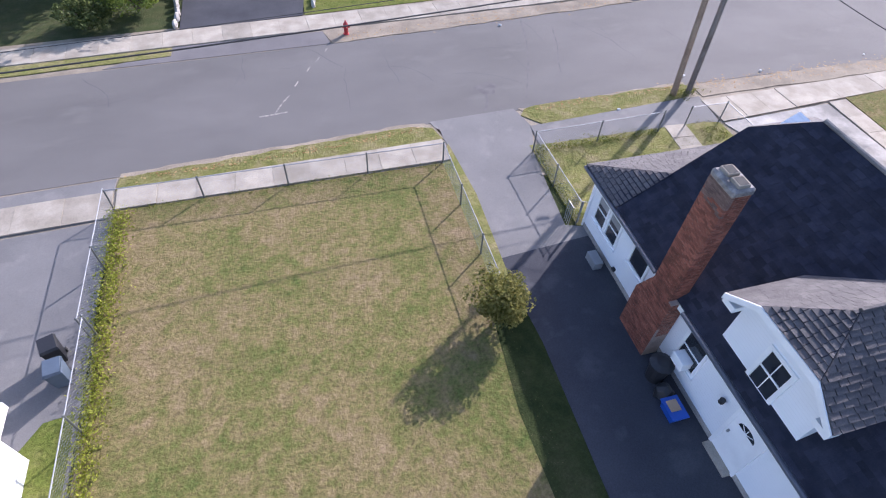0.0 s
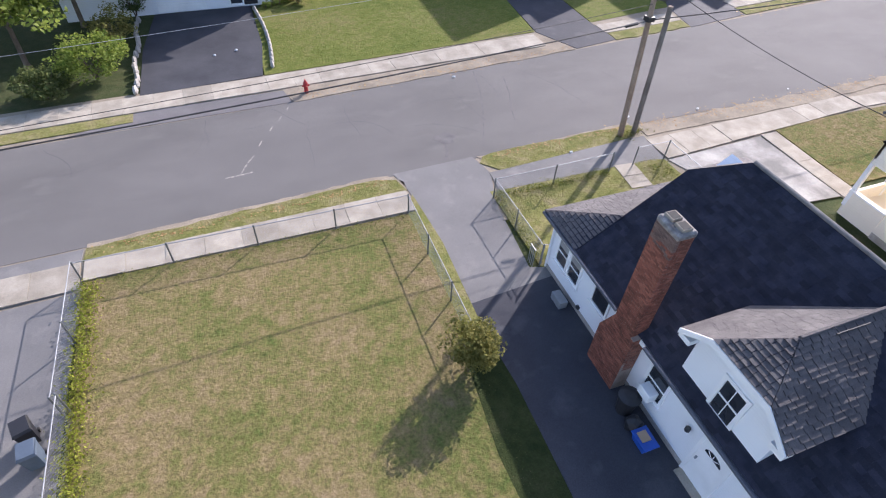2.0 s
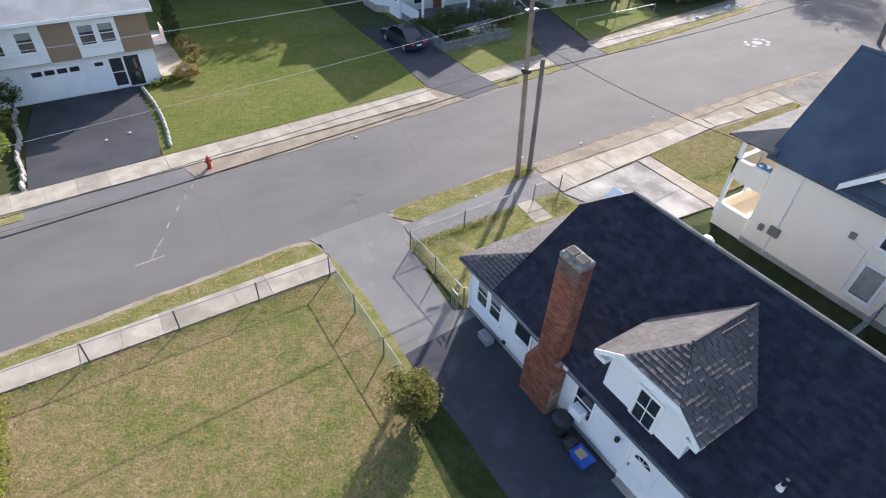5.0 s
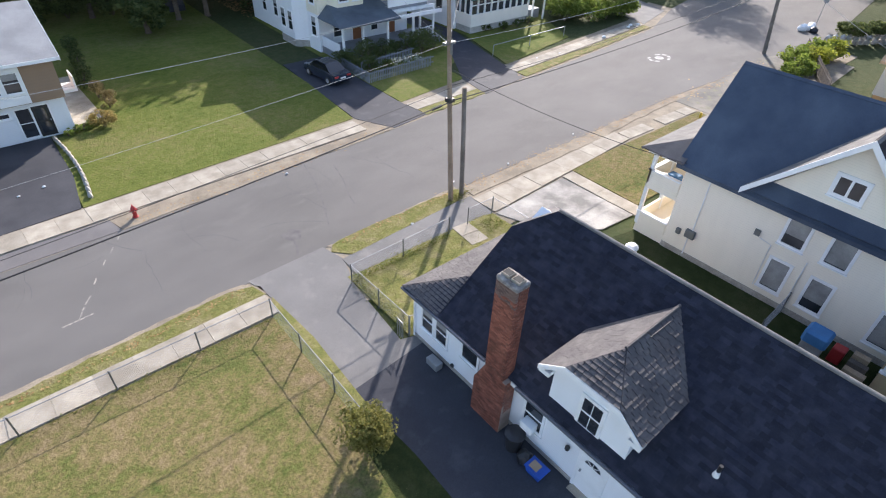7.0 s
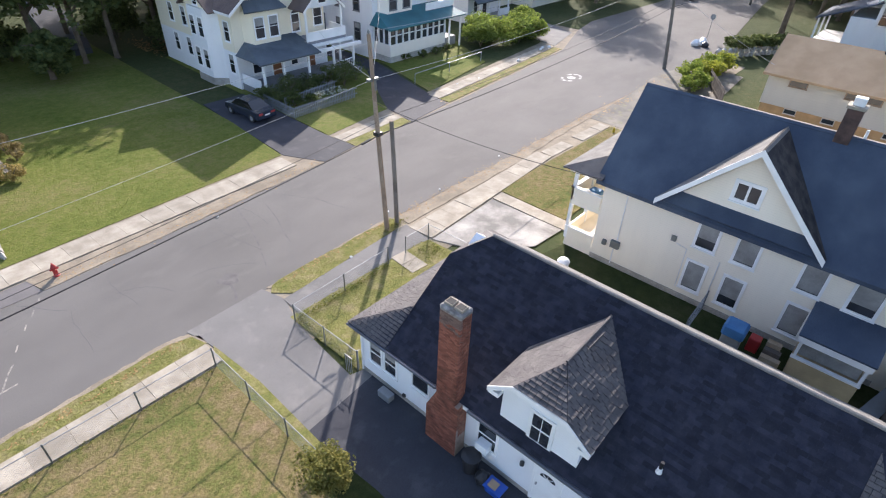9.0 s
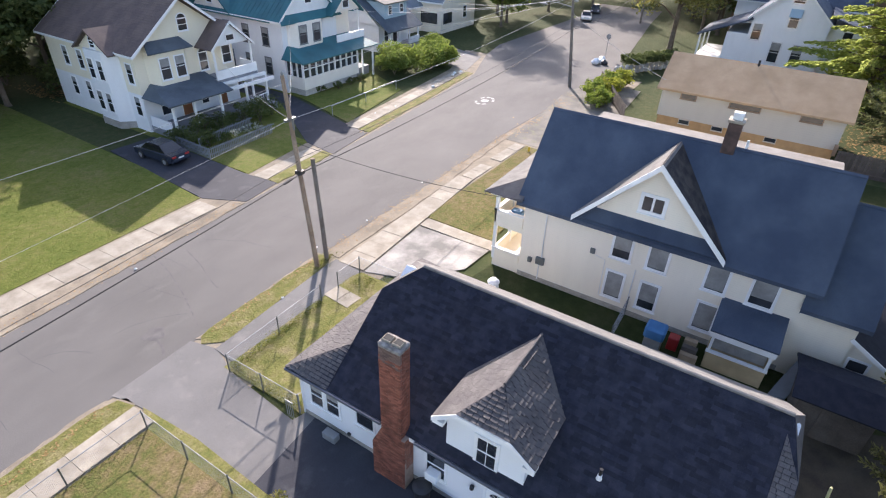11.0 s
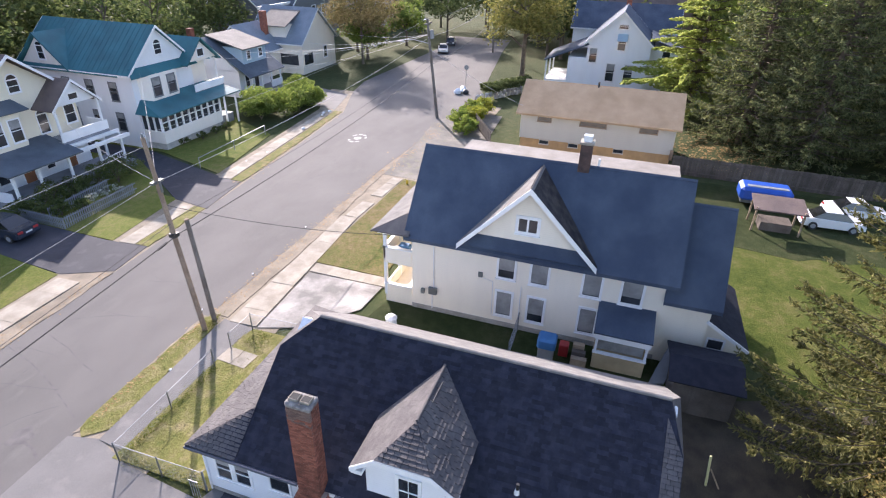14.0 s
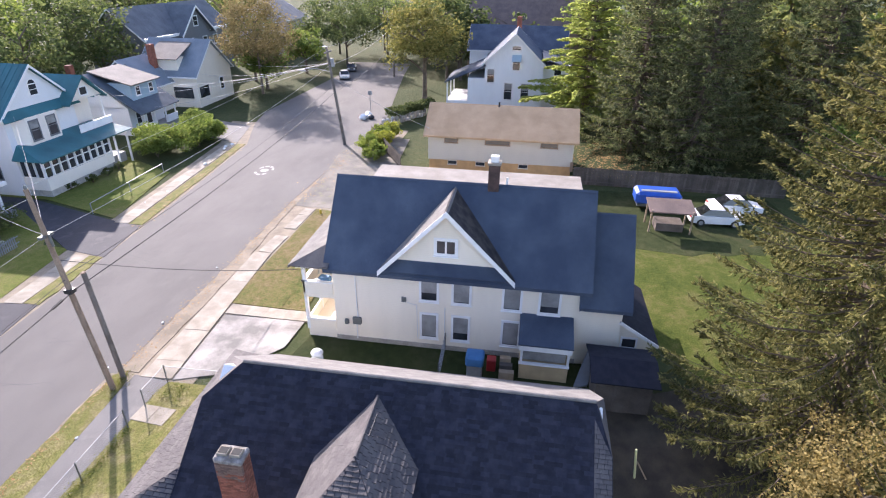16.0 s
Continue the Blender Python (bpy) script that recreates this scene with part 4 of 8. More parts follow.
ground_patch("tarmac_apron", [(-16, 16.4), (-7.2, 16.7), (-7.0, 18.95), (-16, 18.5)], 0.01, M_DRIVE, "asphalt crossing between driveway and street", "driveway apron")


def walk_slabs(name, a, b, w0, w1, n, label, z=0.06, seed=1, skip=()):
    """A pavement: concrete slabs with open joints, laid between two points; w0, w1: width to the far side."""
    rnd = random.Random(seed)
    root = thing(name, (*a, 0), label, "pavement", kind="structure")
    a, b = Vector((*a, 0)), Vector((*b, 0))
    d = (b - a) / n
    side = Vector((-d.y, d.x, 0)).normalized()
    for i in range(n):
        if i in skip:
            continue
        g = d.normalized() * 0.006
        p, q = a + d * i + g, a + d * (i + 1) - g
        k0, k1 = w0 + (w1 - w0) * i / n, w0 + (w1 - w0) * (i + 1) / n
        zz = z + rnd.uniform(-0.012, 0.012)
        tilt = rnd.uniform(-0.008, 0.008)
        top = [p + Vector((0, 0, zz)), q + Vector((0, 0, zz + tilt)), q + side * k1 + Vector((0, 0, zz + tilt)), p + side * k0 + Vector((0, 0, zz))]
        bm = bmesh.new()
        add_prism(bm, top, [v - Vector((0, 0, 0.1)) for v in top])
        part("paving_slab", bm, M_CONC, root)
    return root


walk_slabs("pavement", (-6.9, 17.12), (6.1, 17.2), 1.1, 1.38, 9, "worn concrete pavement along the wire fence", seed=2)
walk_slabs("pavement", (-40, 15.4), (-7.0, 16.75), 1.5, 1.45, 20, "concrete pavement crossing the neighbour's driveway", seed=3)
walk_slabs("pavement", (19.4, 17.1), (33.8, 18.0), 1.75, 1.3, 10, "tan concrete pavement beside the parking pad", seed=4)
walk_slabs("pavement", (33.9, 18.0), (42.5, 17.7), 1.1, 1.0, 6, "broken concrete pavement sinking into dirt", z=0.03, seed=5, skip=(2,))
walk_slabs("garden_path", (25.65, 11.0), (25.65, 17.4), -1.0, -1.05, 5, "concrete path from pavement to porch", z=0.05, seed=6)
walk_slabs("gate_path", (16.25, 15.6), (16.4, 17.4), -1.1, -1.05, 2, "two concrete slabs at the gate", z=0.05, seed=7)
walk_slabs("far_pavement", (-40, 26.9), (19.4, 30.1), 1.55, 1.7, 40, "pale concrete pavement on the far side of the street", seed=8)
walk_slabs("far_pavement", (24.4, 30.75), (31, 31.2), 1.3, 1.3, 5, "grey concrete pavement before the garden", z=0.04, seed=9)
walk_slabs("far_pavement", (36.8, 32.1), (60, 34.3), 1.3, 1.3, 16, "grey concrete pavement along the far gardens", z=0.04, seed=10)


# road marks
def road_mark(pts, material, label, z=0.005, name="road_marking"):
    return solo(name, plate(pts, z, 0.003), material, label, "road marking", kind="structure")


for i, (a, b, w) in enumerate((((-1.45, 21.88), (-0.2, 22.0), 0.045), ((-0.75, 22.0), (-0.4, 22.7), 0.035), ((-0.35, 22.8), (0.0, 23.3), 0.035), ((0.3, 24.0), (0.5, 24.4), 0.035), ((1.0, 25.2), (1.2, 25.6), 0.035), ((1.55, 26.0), (1.75, 26.4), 0.035), ((2.1, 26.9), (2.25, 27.2), 0.035))):
    d = Vector((b[0] - a[0], b[1] - a[1])).normalized()
    s = Vector((-d.y, d.x)) * w
    road_mark([(a[0] - s.x, a[1] - s.y), (b[0] - s.x, b[1] - s.y), (b[0] + s.x, b[1] + s.y), (a[0] + s.x, a[1] + s.y)], M_TAN_PAINT, "worn sprayed survey mark on asphalt")
stain = [(9.3 + 0.55 * math.cos(t) * (1 + 0.25 * math.sin(3 * t)), 22.0 + 0.5 * math.sin(t) * (1 + 0.2 * math.cos(5 * t))) for t in np.linspace(0, 6.28, 18, endpoint=False)]
road_mark(stain, M_STAIN, "dark oil stain on the street", name="stain")
road_mark([(9.25, 22.0), (9.05, 20.9), (8.75, 20.3), (8.6, 20.3), (8.95, 21.0), (9.1, 22.0)], M_STAIN, "dark trickle from the stain", z=0.009, name="stain")
for i in range(9):
    t0 = 2 * math.pi * i / 9
    if i in (2, 6):
        continue
    pts = [(51.5 + r * 1.5 * math.cos(t), 26.8 + r * 0.95 * math.sin(t)) for r, t in ((0.75, t0), (1.0, t0), (1.0, t0 + 0.5), (0.75, t0 + 0.5))]
    road_mark(pts, M_PAINT, "broken white paint ring round a manhole")
road_mark([(51.5 + 0.5 * math.cos(t), 26.8 + 0.42 * math.sin(t)) for t in np.linspace(0, 6.28, 14, endpoint=False)], M_PAINT, "white painted manhole cover in the street", name="manhole_cover")
# long sealed seams
for line in (((13.4, 28.2), (12.9, 26.0), (12.2, 23.9), (11.5, 22.2), (10.9, 20.8)), ((14.9, 27.2), (14.4, 25.2), (13.8, 23.7), (13.5, 22.6))):
    road_mark([(x - 0.035, y) for x, y in line] + [(x + 0.035, y) for x, y in line[::-1]], M_STAIN, "dark sealed seam across the street", z=0.007, name="seam")
# tar-filled cracks
rc = random.Random(5)
for i in range(40):
    x, y = rc.uniform(-10, 55), rc.uniform(21.5, 26.5)
    a = rc.uniform(-0.5, 0.5) + (1.57 if i % 2 else 0.1)
    pts = [(x, y)]
    for k in range(7):
        a += rc.uniform(-0.35, 0.35)
        pts.append((pts[-1][0] + math.cos(a) * 0.5, pts[-1][1] + math.sin(a) * 0.5))
    pts = [p for p in pts if near_edge(p[0]) + 0.2 < p[1] < far_edge(p[0]) - 0.2]
    if len(pts) > 2:
        up = [(p[0] + 0.015, p[1] + 0.015) for p in pts]
        bm = bmesh.new()
        vs = [bm.verts.new((*p, 0.004)) for p in pts] + [bm.verts.new((*p, 0.004)) for p in up[::-1]]
        n = len(pts)
        for k in range(n - 1):
            bm.faces.new([vs[k], vs[k + 1], vs[2 * n - 2 - k], vs[2 * n - 1 - k]])
        solo("crack", bm, M_TAR, "thin tar-filled crack in the asphalt", "crack", kind="structure")


# ---- the low house with the brick chimney ----
K = 0.74
EX, EZ = 9.65, 2.75
RX = 14.4
RZ = EZ + K * (RX - EX)


def slope_z(x):
    return EZ + K * (x - EX)


low = thing("house", (14.4, 4, 0), "low white house with dark shingle roof, dormer and brick chimney", "house")
bm = bmesh.new()
prof = [(10.0, -0.05), (18.8, -0.05), (18.8, 2.85), (14.4, 6.0), (10.0, 2.85)]
add_prism(bm, [(x, -3.95, z) for x, z in prof], [(x, 10.3, z) for x, z in prof])
body = part("wall", bm, M_WHITE, low)
part("porch_wall", box(10.0, 10.3, -0.05, 18.8, 12.5, 2.6), M_WHITE, low)
part("foundation", box(9.985, -3.97, -0.05, 18.82, 12.52, 0.22), M_FOUND, low)
# main roof: west and east slopes, clipped at both ends
NY, CY, SY, SC = 10.65, 9.45, -4.25, -3.7
cz, cx = 5.39, 13.2
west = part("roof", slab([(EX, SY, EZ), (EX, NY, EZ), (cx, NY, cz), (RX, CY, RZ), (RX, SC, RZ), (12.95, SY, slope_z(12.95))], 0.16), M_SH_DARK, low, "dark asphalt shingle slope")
ex2 = 2 * RX - EX
# East slope and north clip made paler: sun glare put into shingle colour.
part("roof", slab([(ex2, SY, EZ), (ex2, NY, EZ), (2 * RX - cx, NY, cz), (RX, CY, RZ), (RX, SC, RZ), (2 * RX - 12.95, SY, slope_z(12.95))], 0.16), M_SH_PALE, low, "grey shingle slope made pale as if sunlit")
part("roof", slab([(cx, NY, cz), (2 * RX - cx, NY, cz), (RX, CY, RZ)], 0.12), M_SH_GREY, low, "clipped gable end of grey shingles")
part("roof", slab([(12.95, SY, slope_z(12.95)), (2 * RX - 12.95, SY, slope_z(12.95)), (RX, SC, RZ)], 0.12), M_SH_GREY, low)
part("ridge_cap", tube([(RX, SC, RZ + 0.01), (RX, CY, RZ + 0.01)], 0.07, 8), M_SH_PALE, low)
SL = math.hypot(1, K)
dormer_hole = [(4.1 - SY - 1.85, 0.35), (4.1 - SY + 1.85, 0.35), (4.1 - SY + 1.85, 2.2), (4.1 - SY, 5.4), (4.1 - SY - 1.85, 2.2)]
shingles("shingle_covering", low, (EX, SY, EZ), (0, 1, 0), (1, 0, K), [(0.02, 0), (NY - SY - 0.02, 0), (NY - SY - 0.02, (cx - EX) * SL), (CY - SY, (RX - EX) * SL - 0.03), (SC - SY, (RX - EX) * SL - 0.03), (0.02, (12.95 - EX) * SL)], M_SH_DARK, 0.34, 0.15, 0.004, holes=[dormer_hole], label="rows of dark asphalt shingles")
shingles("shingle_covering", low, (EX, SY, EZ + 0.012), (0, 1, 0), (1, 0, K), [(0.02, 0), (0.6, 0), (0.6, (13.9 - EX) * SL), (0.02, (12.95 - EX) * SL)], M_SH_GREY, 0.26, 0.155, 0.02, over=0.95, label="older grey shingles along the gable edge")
# front porch roof: hipped
px, py = 11.25, 10.6
pz = 3.95
part("roof", slab([(EX, 12.85, EZ), (ex2, 12.85, EZ), (2 * RX - px, py, pz), (px, py, pz)], 0.14), M_SH_GREY, low, "porch roof of grey shingles")
# Dark base under the tabs stands in for shade between courses.
part("roof", slab([(EX - 0.0, 12.85, EZ + 0.012), (EX, NY, EZ + 0.03), (px, py, pz + 0.02)], 0.05), M_SH_DARK, low)
part("porch_gable", slab([(px - 1.2, 10.68, 3.05), (2 * RX - px + 1.2, 10.68, 3.05), (2 * RX - cx, 10.66, cz - 0.05), (cx, 10.66, cz - 0.05)], 0.05), M_SH_GREY, low)
shingles("shingle_covering", low, (EX, 12.85, EZ + 0.012), (0, -1, 0), (1, 0, 0.745), [(0.02, 0), (2.2, 0), (2.22, 1.95)], M_SH_GREY, 0.26, 0.155, 0.028, over=0.93, gap=0.012)
pf = Vector((0, py - 12.85, pz - EZ))
shingles("shingle_covering", low, (EX, 12.85, EZ), (1, 0, 0), tuple(pf), [(0, 0), (ex2 - EX, 0), (2 * RX - px - EX, pf.length), (px - EX, pf.length)], M_SH_GREY, 0.3, 0.17, 0.008)
# gutter, fascia, downpipe
part("fascia", box(EX + 0.02, SY, EZ - 0.24, EX + 0.05, 12.83, EZ - 0.06), M_TRIM, low)
gut = part("gutter", box(EX - 0.1, 8.0, EZ - 0.13, EX + 0.02, 12.85, EZ - 0.02, 0.02), M_GUTTER_DARK, low, "dark grey metal gutter")
part("gutter", box(EX - 0.1, SY, EZ - 0.13, EX + 0.02, 6.55, EZ - 0.02, 0.02), M_GUTTER_DARK, low, "dark grey metal gutter")
part("soffit", box(EX + 0.04, SY + 0.05, EZ - 0.12, 10.05, 12.8, EZ - 0.09), M_TRIM, low)
part("downpipe", tube([(9.93, 12.4, 0.1), (9.93, 12.4, 2.4), (9.62, 12.5, 2.65)], 0.04, 6), M_TRIM, low)
for y in (11.6, 10.75):
    window(low, "x", 10.0, -1, y, 1.0, 0.62, 1.05, blind=0.3)
window(low, "x", 10.0, -1, 9.1, 1.35, 0.8, 0.75, "plain")
acw = window(low, "x", 10.0, -1, 5.85, 0.95, 0.75, 1.15)
window(low, "x", 10.0, -1, 0.9, 1.0, 0.75, 1.1, blind=0.4)
# air conditioner in the window
part("air_conditioner", box(9.62, 5.6, 1.0, 9.98, 6.1, 1.36, 0.02), M_WHITEPLASTIC, acw, "white window air conditioner")
# door with storm frame and fan light
dleaf = house_door(low, "x", 10.0, -1, 3.35, 0.05, 0.9, 1.98, M_TRIM, glass=False)
fan = bmesh.new()
pts = [(3.35 + 0.3 * math.cos(t), 1.62 + 0.22 * math.sin(t)) for t in np.linspace(0, math.pi, 9)]
add_prism(fan, [(9.968, a, b) for a, b in pts], [(9.955, a, b) for a, b in pts])
part("fanlight", fan, M_GLASS, dleaf, "dark fan-shaped pane")
for t in (0.8, 1.57, 2.34):
    part("glazing_bar", tube([(9.95, 3.35, 1.62), (9.95, 3.35 + 0.29 * math.cos(t), 1.62 + 0.21 * math.sin(t))], 0.012, 4), M_TRIM, dleaf)
part("door_step", box(9.72, 2.85, -0.05, 10.0, 3.85, 0.08, 0.015), M_CONC, low)
part("wall_lamp", lathe([(0.05, 0.0), (0.085, 0.05), (0.085, 0.18), (0.03, 0.24)], (9.87, 4.3, 1.55), 8), M_BLACK, low, "small black wall lantern")
part("vent_hood", box(9.9, 9.9, 0.28, 10.0, 10.05, 0.4, 0.01), M_BLACK, low)
# plumbing vent
vent = part("vent_pipe", tube([(11.05, 0.6, slope_z(11.05) - 0.05), (11.05, 0.6, slope_z(11.05) + 0.45)], 0.055, 10), M_BLACK, low)
part("flashing", lathe([(0.1, 0.0), (0.085, 0.08), (0.07, 0.2)], (11.05, 0.6, slope_z(11.05) - 0.02), 12), M_WHITEPLASTIC, vent)

# dormer
DY, DHW, DE, DR, DX = 4.05, 1.62, 4.55, 5.85, 10.02
dorm = thing("dormer", (10.5, DY, 4), "white gabled dormer with grey shingles on the roof", "dormer")
bm = bmesh.new()
w2 = 1.45
dk = (DR - DE) / (DHW + 0.13)
prof = [(DY - w2, 2.95), (DY - 0.45, 2.95), (DY - 0.45, 2.72), (DY + 0.45, 2.72), (DY + 0.45, 2.95), (DY + w2, 2.95), (DY + w2, DE + 0.1), (DY + 0.78, 5.15), (DY - 0.78, 5.15), (DY - w2, DE + 0.1)]
add_prism(bm, [(DX, y, z) for y, z in prof], [(13.2, y, z) for y, z in prof])
part("wall", bm, M_WHITE, dorm)
oh, oe = 0.37, DHW + 0.22
ze = DR - dk * oe
cl, clz = 0.95, DR - dk * 0.95
rx0 = 11.0
for s in (-1, 1):
    xb = EX + (ze - EZ) / K
    # South side faces away from the sun: dark base paints shade between courses.
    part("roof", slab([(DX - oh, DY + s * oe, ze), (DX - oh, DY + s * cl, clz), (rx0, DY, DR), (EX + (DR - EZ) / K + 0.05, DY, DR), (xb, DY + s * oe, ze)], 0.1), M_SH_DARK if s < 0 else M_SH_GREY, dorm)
    up = Vector((0, -s * oe, DR - ze))
    sl = up.length
    shingles("shingle_covering", dorm, (DX - oh, DY + s * oe, ze), (1, 0, 0), tuple(up), [(0.02, 0), (0.02, sl * (oe - cl) / oe), (rx0 - DX + oh, sl - 0.02), (EX + (DR - EZ) / K - DX + oh, sl - 0.02), (xb - DX + oh, 0)], M_SH_GREY, 0.3, 0.15, 0.026 if s < 0 else 0.002, single=150 if s < 0 else 0, over=0.93 if s < 0 else 1.0, gap=0.012)
    bm = bmesh.new()
    a, b = Vector((DX - oh - 0.03, DY + s * oe, ze)), Vector((DX - oh - 0.03, DY + s * cl, clz))
    dn, ox = Vector((0, 0, -0.2)), Vector((0.04, 0, 0))
    add_prism(bm, [a, b, b + dn, a + dn], [a + ox, b + ox, b + ox + dn, a + ox + dn])
    part("bargeboard", bm, M_TRIM, dorm)
    part("eave_return", box(DX - oh + 0.02, DY + s * (oe - 0.42), ze - 0.3, DX + 0.02, DY + s * (oe - 0.02), ze - 0.12), M_TRIM, dorm)
# Dark base here too, showing as painted shade in the shingle gaps.
part("roof", slab([(DX - oh, DY - cl, clz), (DX - oh, DY + cl, clz), (rx0, DY, DR)], 0.1), M_SH_DARK, dorm)
up = Vector((rx0 - DX + oh, 0, DR - clz))
shingles("shingle_covering", dorm, (DX - oh, DY - cl, clz), (0, 1, 0), tuple(up), [(0, 0), (2 * cl, 0), (cl, up.length)], M_SH_GREY, 0.24, 0.155, 0.026, single=60, over=0.95, gap=0.01)
part("fascia", box(DX - oh - 0.03, DY - cl, clz - 0.2, DX - oh + 0.01, DY + cl, clz), M_TRIM, dorm)
part("ridge_cap", tube([(rx0, DY, DR + 0.01), (EX + (DR - EZ) / K, DY, DR + 0.01)], 0.06, 6), M_SH_GREY, dorm)
window(dorm, "x", DX, -1, 3.97, 3.0, 0.68, 1.2, "grid", edge=0.12, label="white window with glazing bars")
bm = bmesh.new()
add_tube(bm, [(11.9, DY - 0.03, DR + 0.02), (11.9, DY - 0.05, DR + 0.12), (11.9, DY - 0.2, DR + 0.1)], 0.015, 5)
add_tube(bm, [(11.9, DY - 0.2, DR + 0.02), (13.0, DY - 0.2, DR - 0.02)], 0.022, 6)
part("bracket", bm, M_BLACK, dorm, "dark metal rod along the ridge")

# chimney: broad base, shoulder and stack, laid brick by brick
chim = thing("chimney", (9.7, 7.3, 0), "tall red brick chimney with a concrete cap", "chimney")
CX0, CX1 = 9.4, 9.95
bm = bmesh.new()
prof = [(6.8, -0.05), (8.25, -0.05), (8.25, 1.8), (7.8, 2.8), (7.79, 6.75), (6.96, 6.75), (6.96, 2.72), (6.81, 2.7)]
add_prism(bm, [(CX0 + 0.012, y, z) for y, z in prof], [(CX1 - 0.01, y, z) for y, z in prof])
part("core", bm, M_MORTAR, chim, "mortar between the bricks")
part("cap", box(CX0 - 0.03, 6.92, 6.7, CX1 + 0.03, 7.83, 6.92, 0.06), M_CAPSTONE, chim, "stained concrete cap")
for y in (7.17, 7.58):
    fl = part("flue", box(CX0 + 0.1, y - 0.17, 6.9, CX1 - 0.12, y + 0.17, 7.0, 0.02), M_CONC, chim, "pale flue rim")
    part("flue_opening", box(CX0 + 0.145, y - 0.135, 6.98, CX1 - 0.165, y + 0.135, 7.006), M_RUBBER, fl)


def chim_span(z):
    lo = 6.95 if z > 2.7 else 6.8
    hi = 8.25 if z < 1.8 else (7.8 if z > 2.8 else 8.25 - 0.45 * (z - 1.8))
    return lo, hi + 0.012


brick_me = mesh_from([(-.5, -.5, -.5), (.5, -.5, -.5), (.5, .5, -.5), (-.5, .5, -.5), (-.5, -.5, .5), (.5, -.5, .5), (.5, .5, .5), (-.5, .5, .5)], [(3, 2, 1, 0), (4, 5, 6, 7), (0, 1, 5, 4), (1, 2, 6, 5), (2, 3, 7, 6), (3, 0, 4, 7)])
brick_me.materials.append(M_BRICK)
sooty_me = brick_me.copy()
sooty_me.materials.clear()
sooty_me.materials.append(M_SOOT_BRICK)
single, rest_v, rest_f = [], [], []
zc, row = 0.0, 0
while zc < 6.67:
    lo, hi = chim_span(zc + 0.03)
    y = lo - (0.1 if row % 2 else 0)
    while y < hi - 0.03:
        a, b = max(lo, y), min(hi, y + 0.2)
        if b - a > 0.04:
            c, s = ((CX0 + 0.055), (a + b) / 2, zc + 0.033), (0.11, b - a - 0.011, 0.056)
            if zc > 4.2 and len(single) < 290:
                single.append((c, s))
            else:
                i = len(rest_v)
                for dx, dy, dz in ((-1, -1, -1), (1, -1, -1), (1, 1, -1), (-1, 1, -1), (-1, -1, 1), (1, -1, 1), (1, 1, 1), (-1, 1, 1)):
                    rest_v.append((c[0] + dx * s[0] / 2, c[1] + dy * s[1] / 2, c[2] + dz * s[2] / 2))
                rest_f += [(i + 3, i + 7, i + 4, i), (i + 4, i + 7, i + 6, i + 5), (i, i + 4, i + 5, i + 1), (i + 2, i + 6, i + 7, i + 3), (i, i + 1, i + 2, i + 3)]
        y += 0.2
    for face, out in ((lo, -1), (hi, 1)):
        x = CX0 + 0.111
        step = 0.1 if row % 2 else 0.2
        while x < CX1 - 0.03:
            a, b = x, min(CX1, x + step)
            i = len(rest_v)
            y0, y1 = face - 0.05, face - 0.004
            if out < 0:
                y0, y1 = face + 0.004, face + 0.05
            for px_, py_, pz_ in ((a, y0, zc + .005), (b - .011, y0, zc + .005), (b - .011, y1, zc + .005), (a, y1, zc + .005), (a, y0, zc + .061), (b - .011, y0, zc + .061), (b - .011, y1, zc + .061), (a, y1, zc + .061)):
                rest_v.append((px_, py_, pz_))
            rest_f += [(i + 3, i + 2, i + 1, i), (i + 4, i + 5, i + 6, i + 7), (i, i + 1, i + 5, i + 4), (i + 1, i + 2, i + 6, i + 5), (i + 2, i + 3, i + 7, i + 6), (i + 3, i, i + 4, i + 7)]
            x += step
            step = 0.2
    zc += 0.067
    row += 1
part("brickwork", mesh_from(rest_v, rest_f), M_BRICK, chim, kind="stuff")
for c, s in single:
    ob = new("brick", sooty_me if c[2] > 6.15 + R.uniform(-0.2, 0.25) else brick_me)
    ob.parent = chim
    ob.matrix_parent_inverse = world_of(chim).inverted()
    ob.matrix_basis = Matrix.LocRotScale((c[0] + R.uniform(-.004, .004), c[1], c[2]), None, s)

# ---- the tall cream house ----
tall = thing("house", (27.6, 2, 0), "tall cream two-storey house with slate-blue roof and cross gable", "house")
TX0, TX1, TY0, TY1 = 24.4, 30.8, -4.2, 9.55
gable_body(tall, TX0, TY0, TX1, TY1, -0.05, 5.2, 8.85, "y", M_CREAM)
part("foundation", box(TX0 - 0.02, TY0, -0.05, TX1 + 0.02, TY1 + 0.02, 0.3), M_FOUND, tall)
gable_roof(tall, TX0, TY0, TX1, TY1, 5.3, 9.05, "y", M_SH_BLUE, 0.42, 0.35, 0.16, trim=M_SH_BLUE)
# cross gable
GY, GH = 3.1, 3.25
gb = bmesh.new()
prof = [(GY - GH, 5.1), (GY + GH, 5.1), (GY, 8.5)]
add_prism(gb, [(TX0 - 0.02, y, z) for y, z in prof], [(27.4, y, z) for y, z in prof])
part("gable_wall", gb, M_CREAM, tall)
gap = 8.92
gk = (gap - 5.2) / 3.65
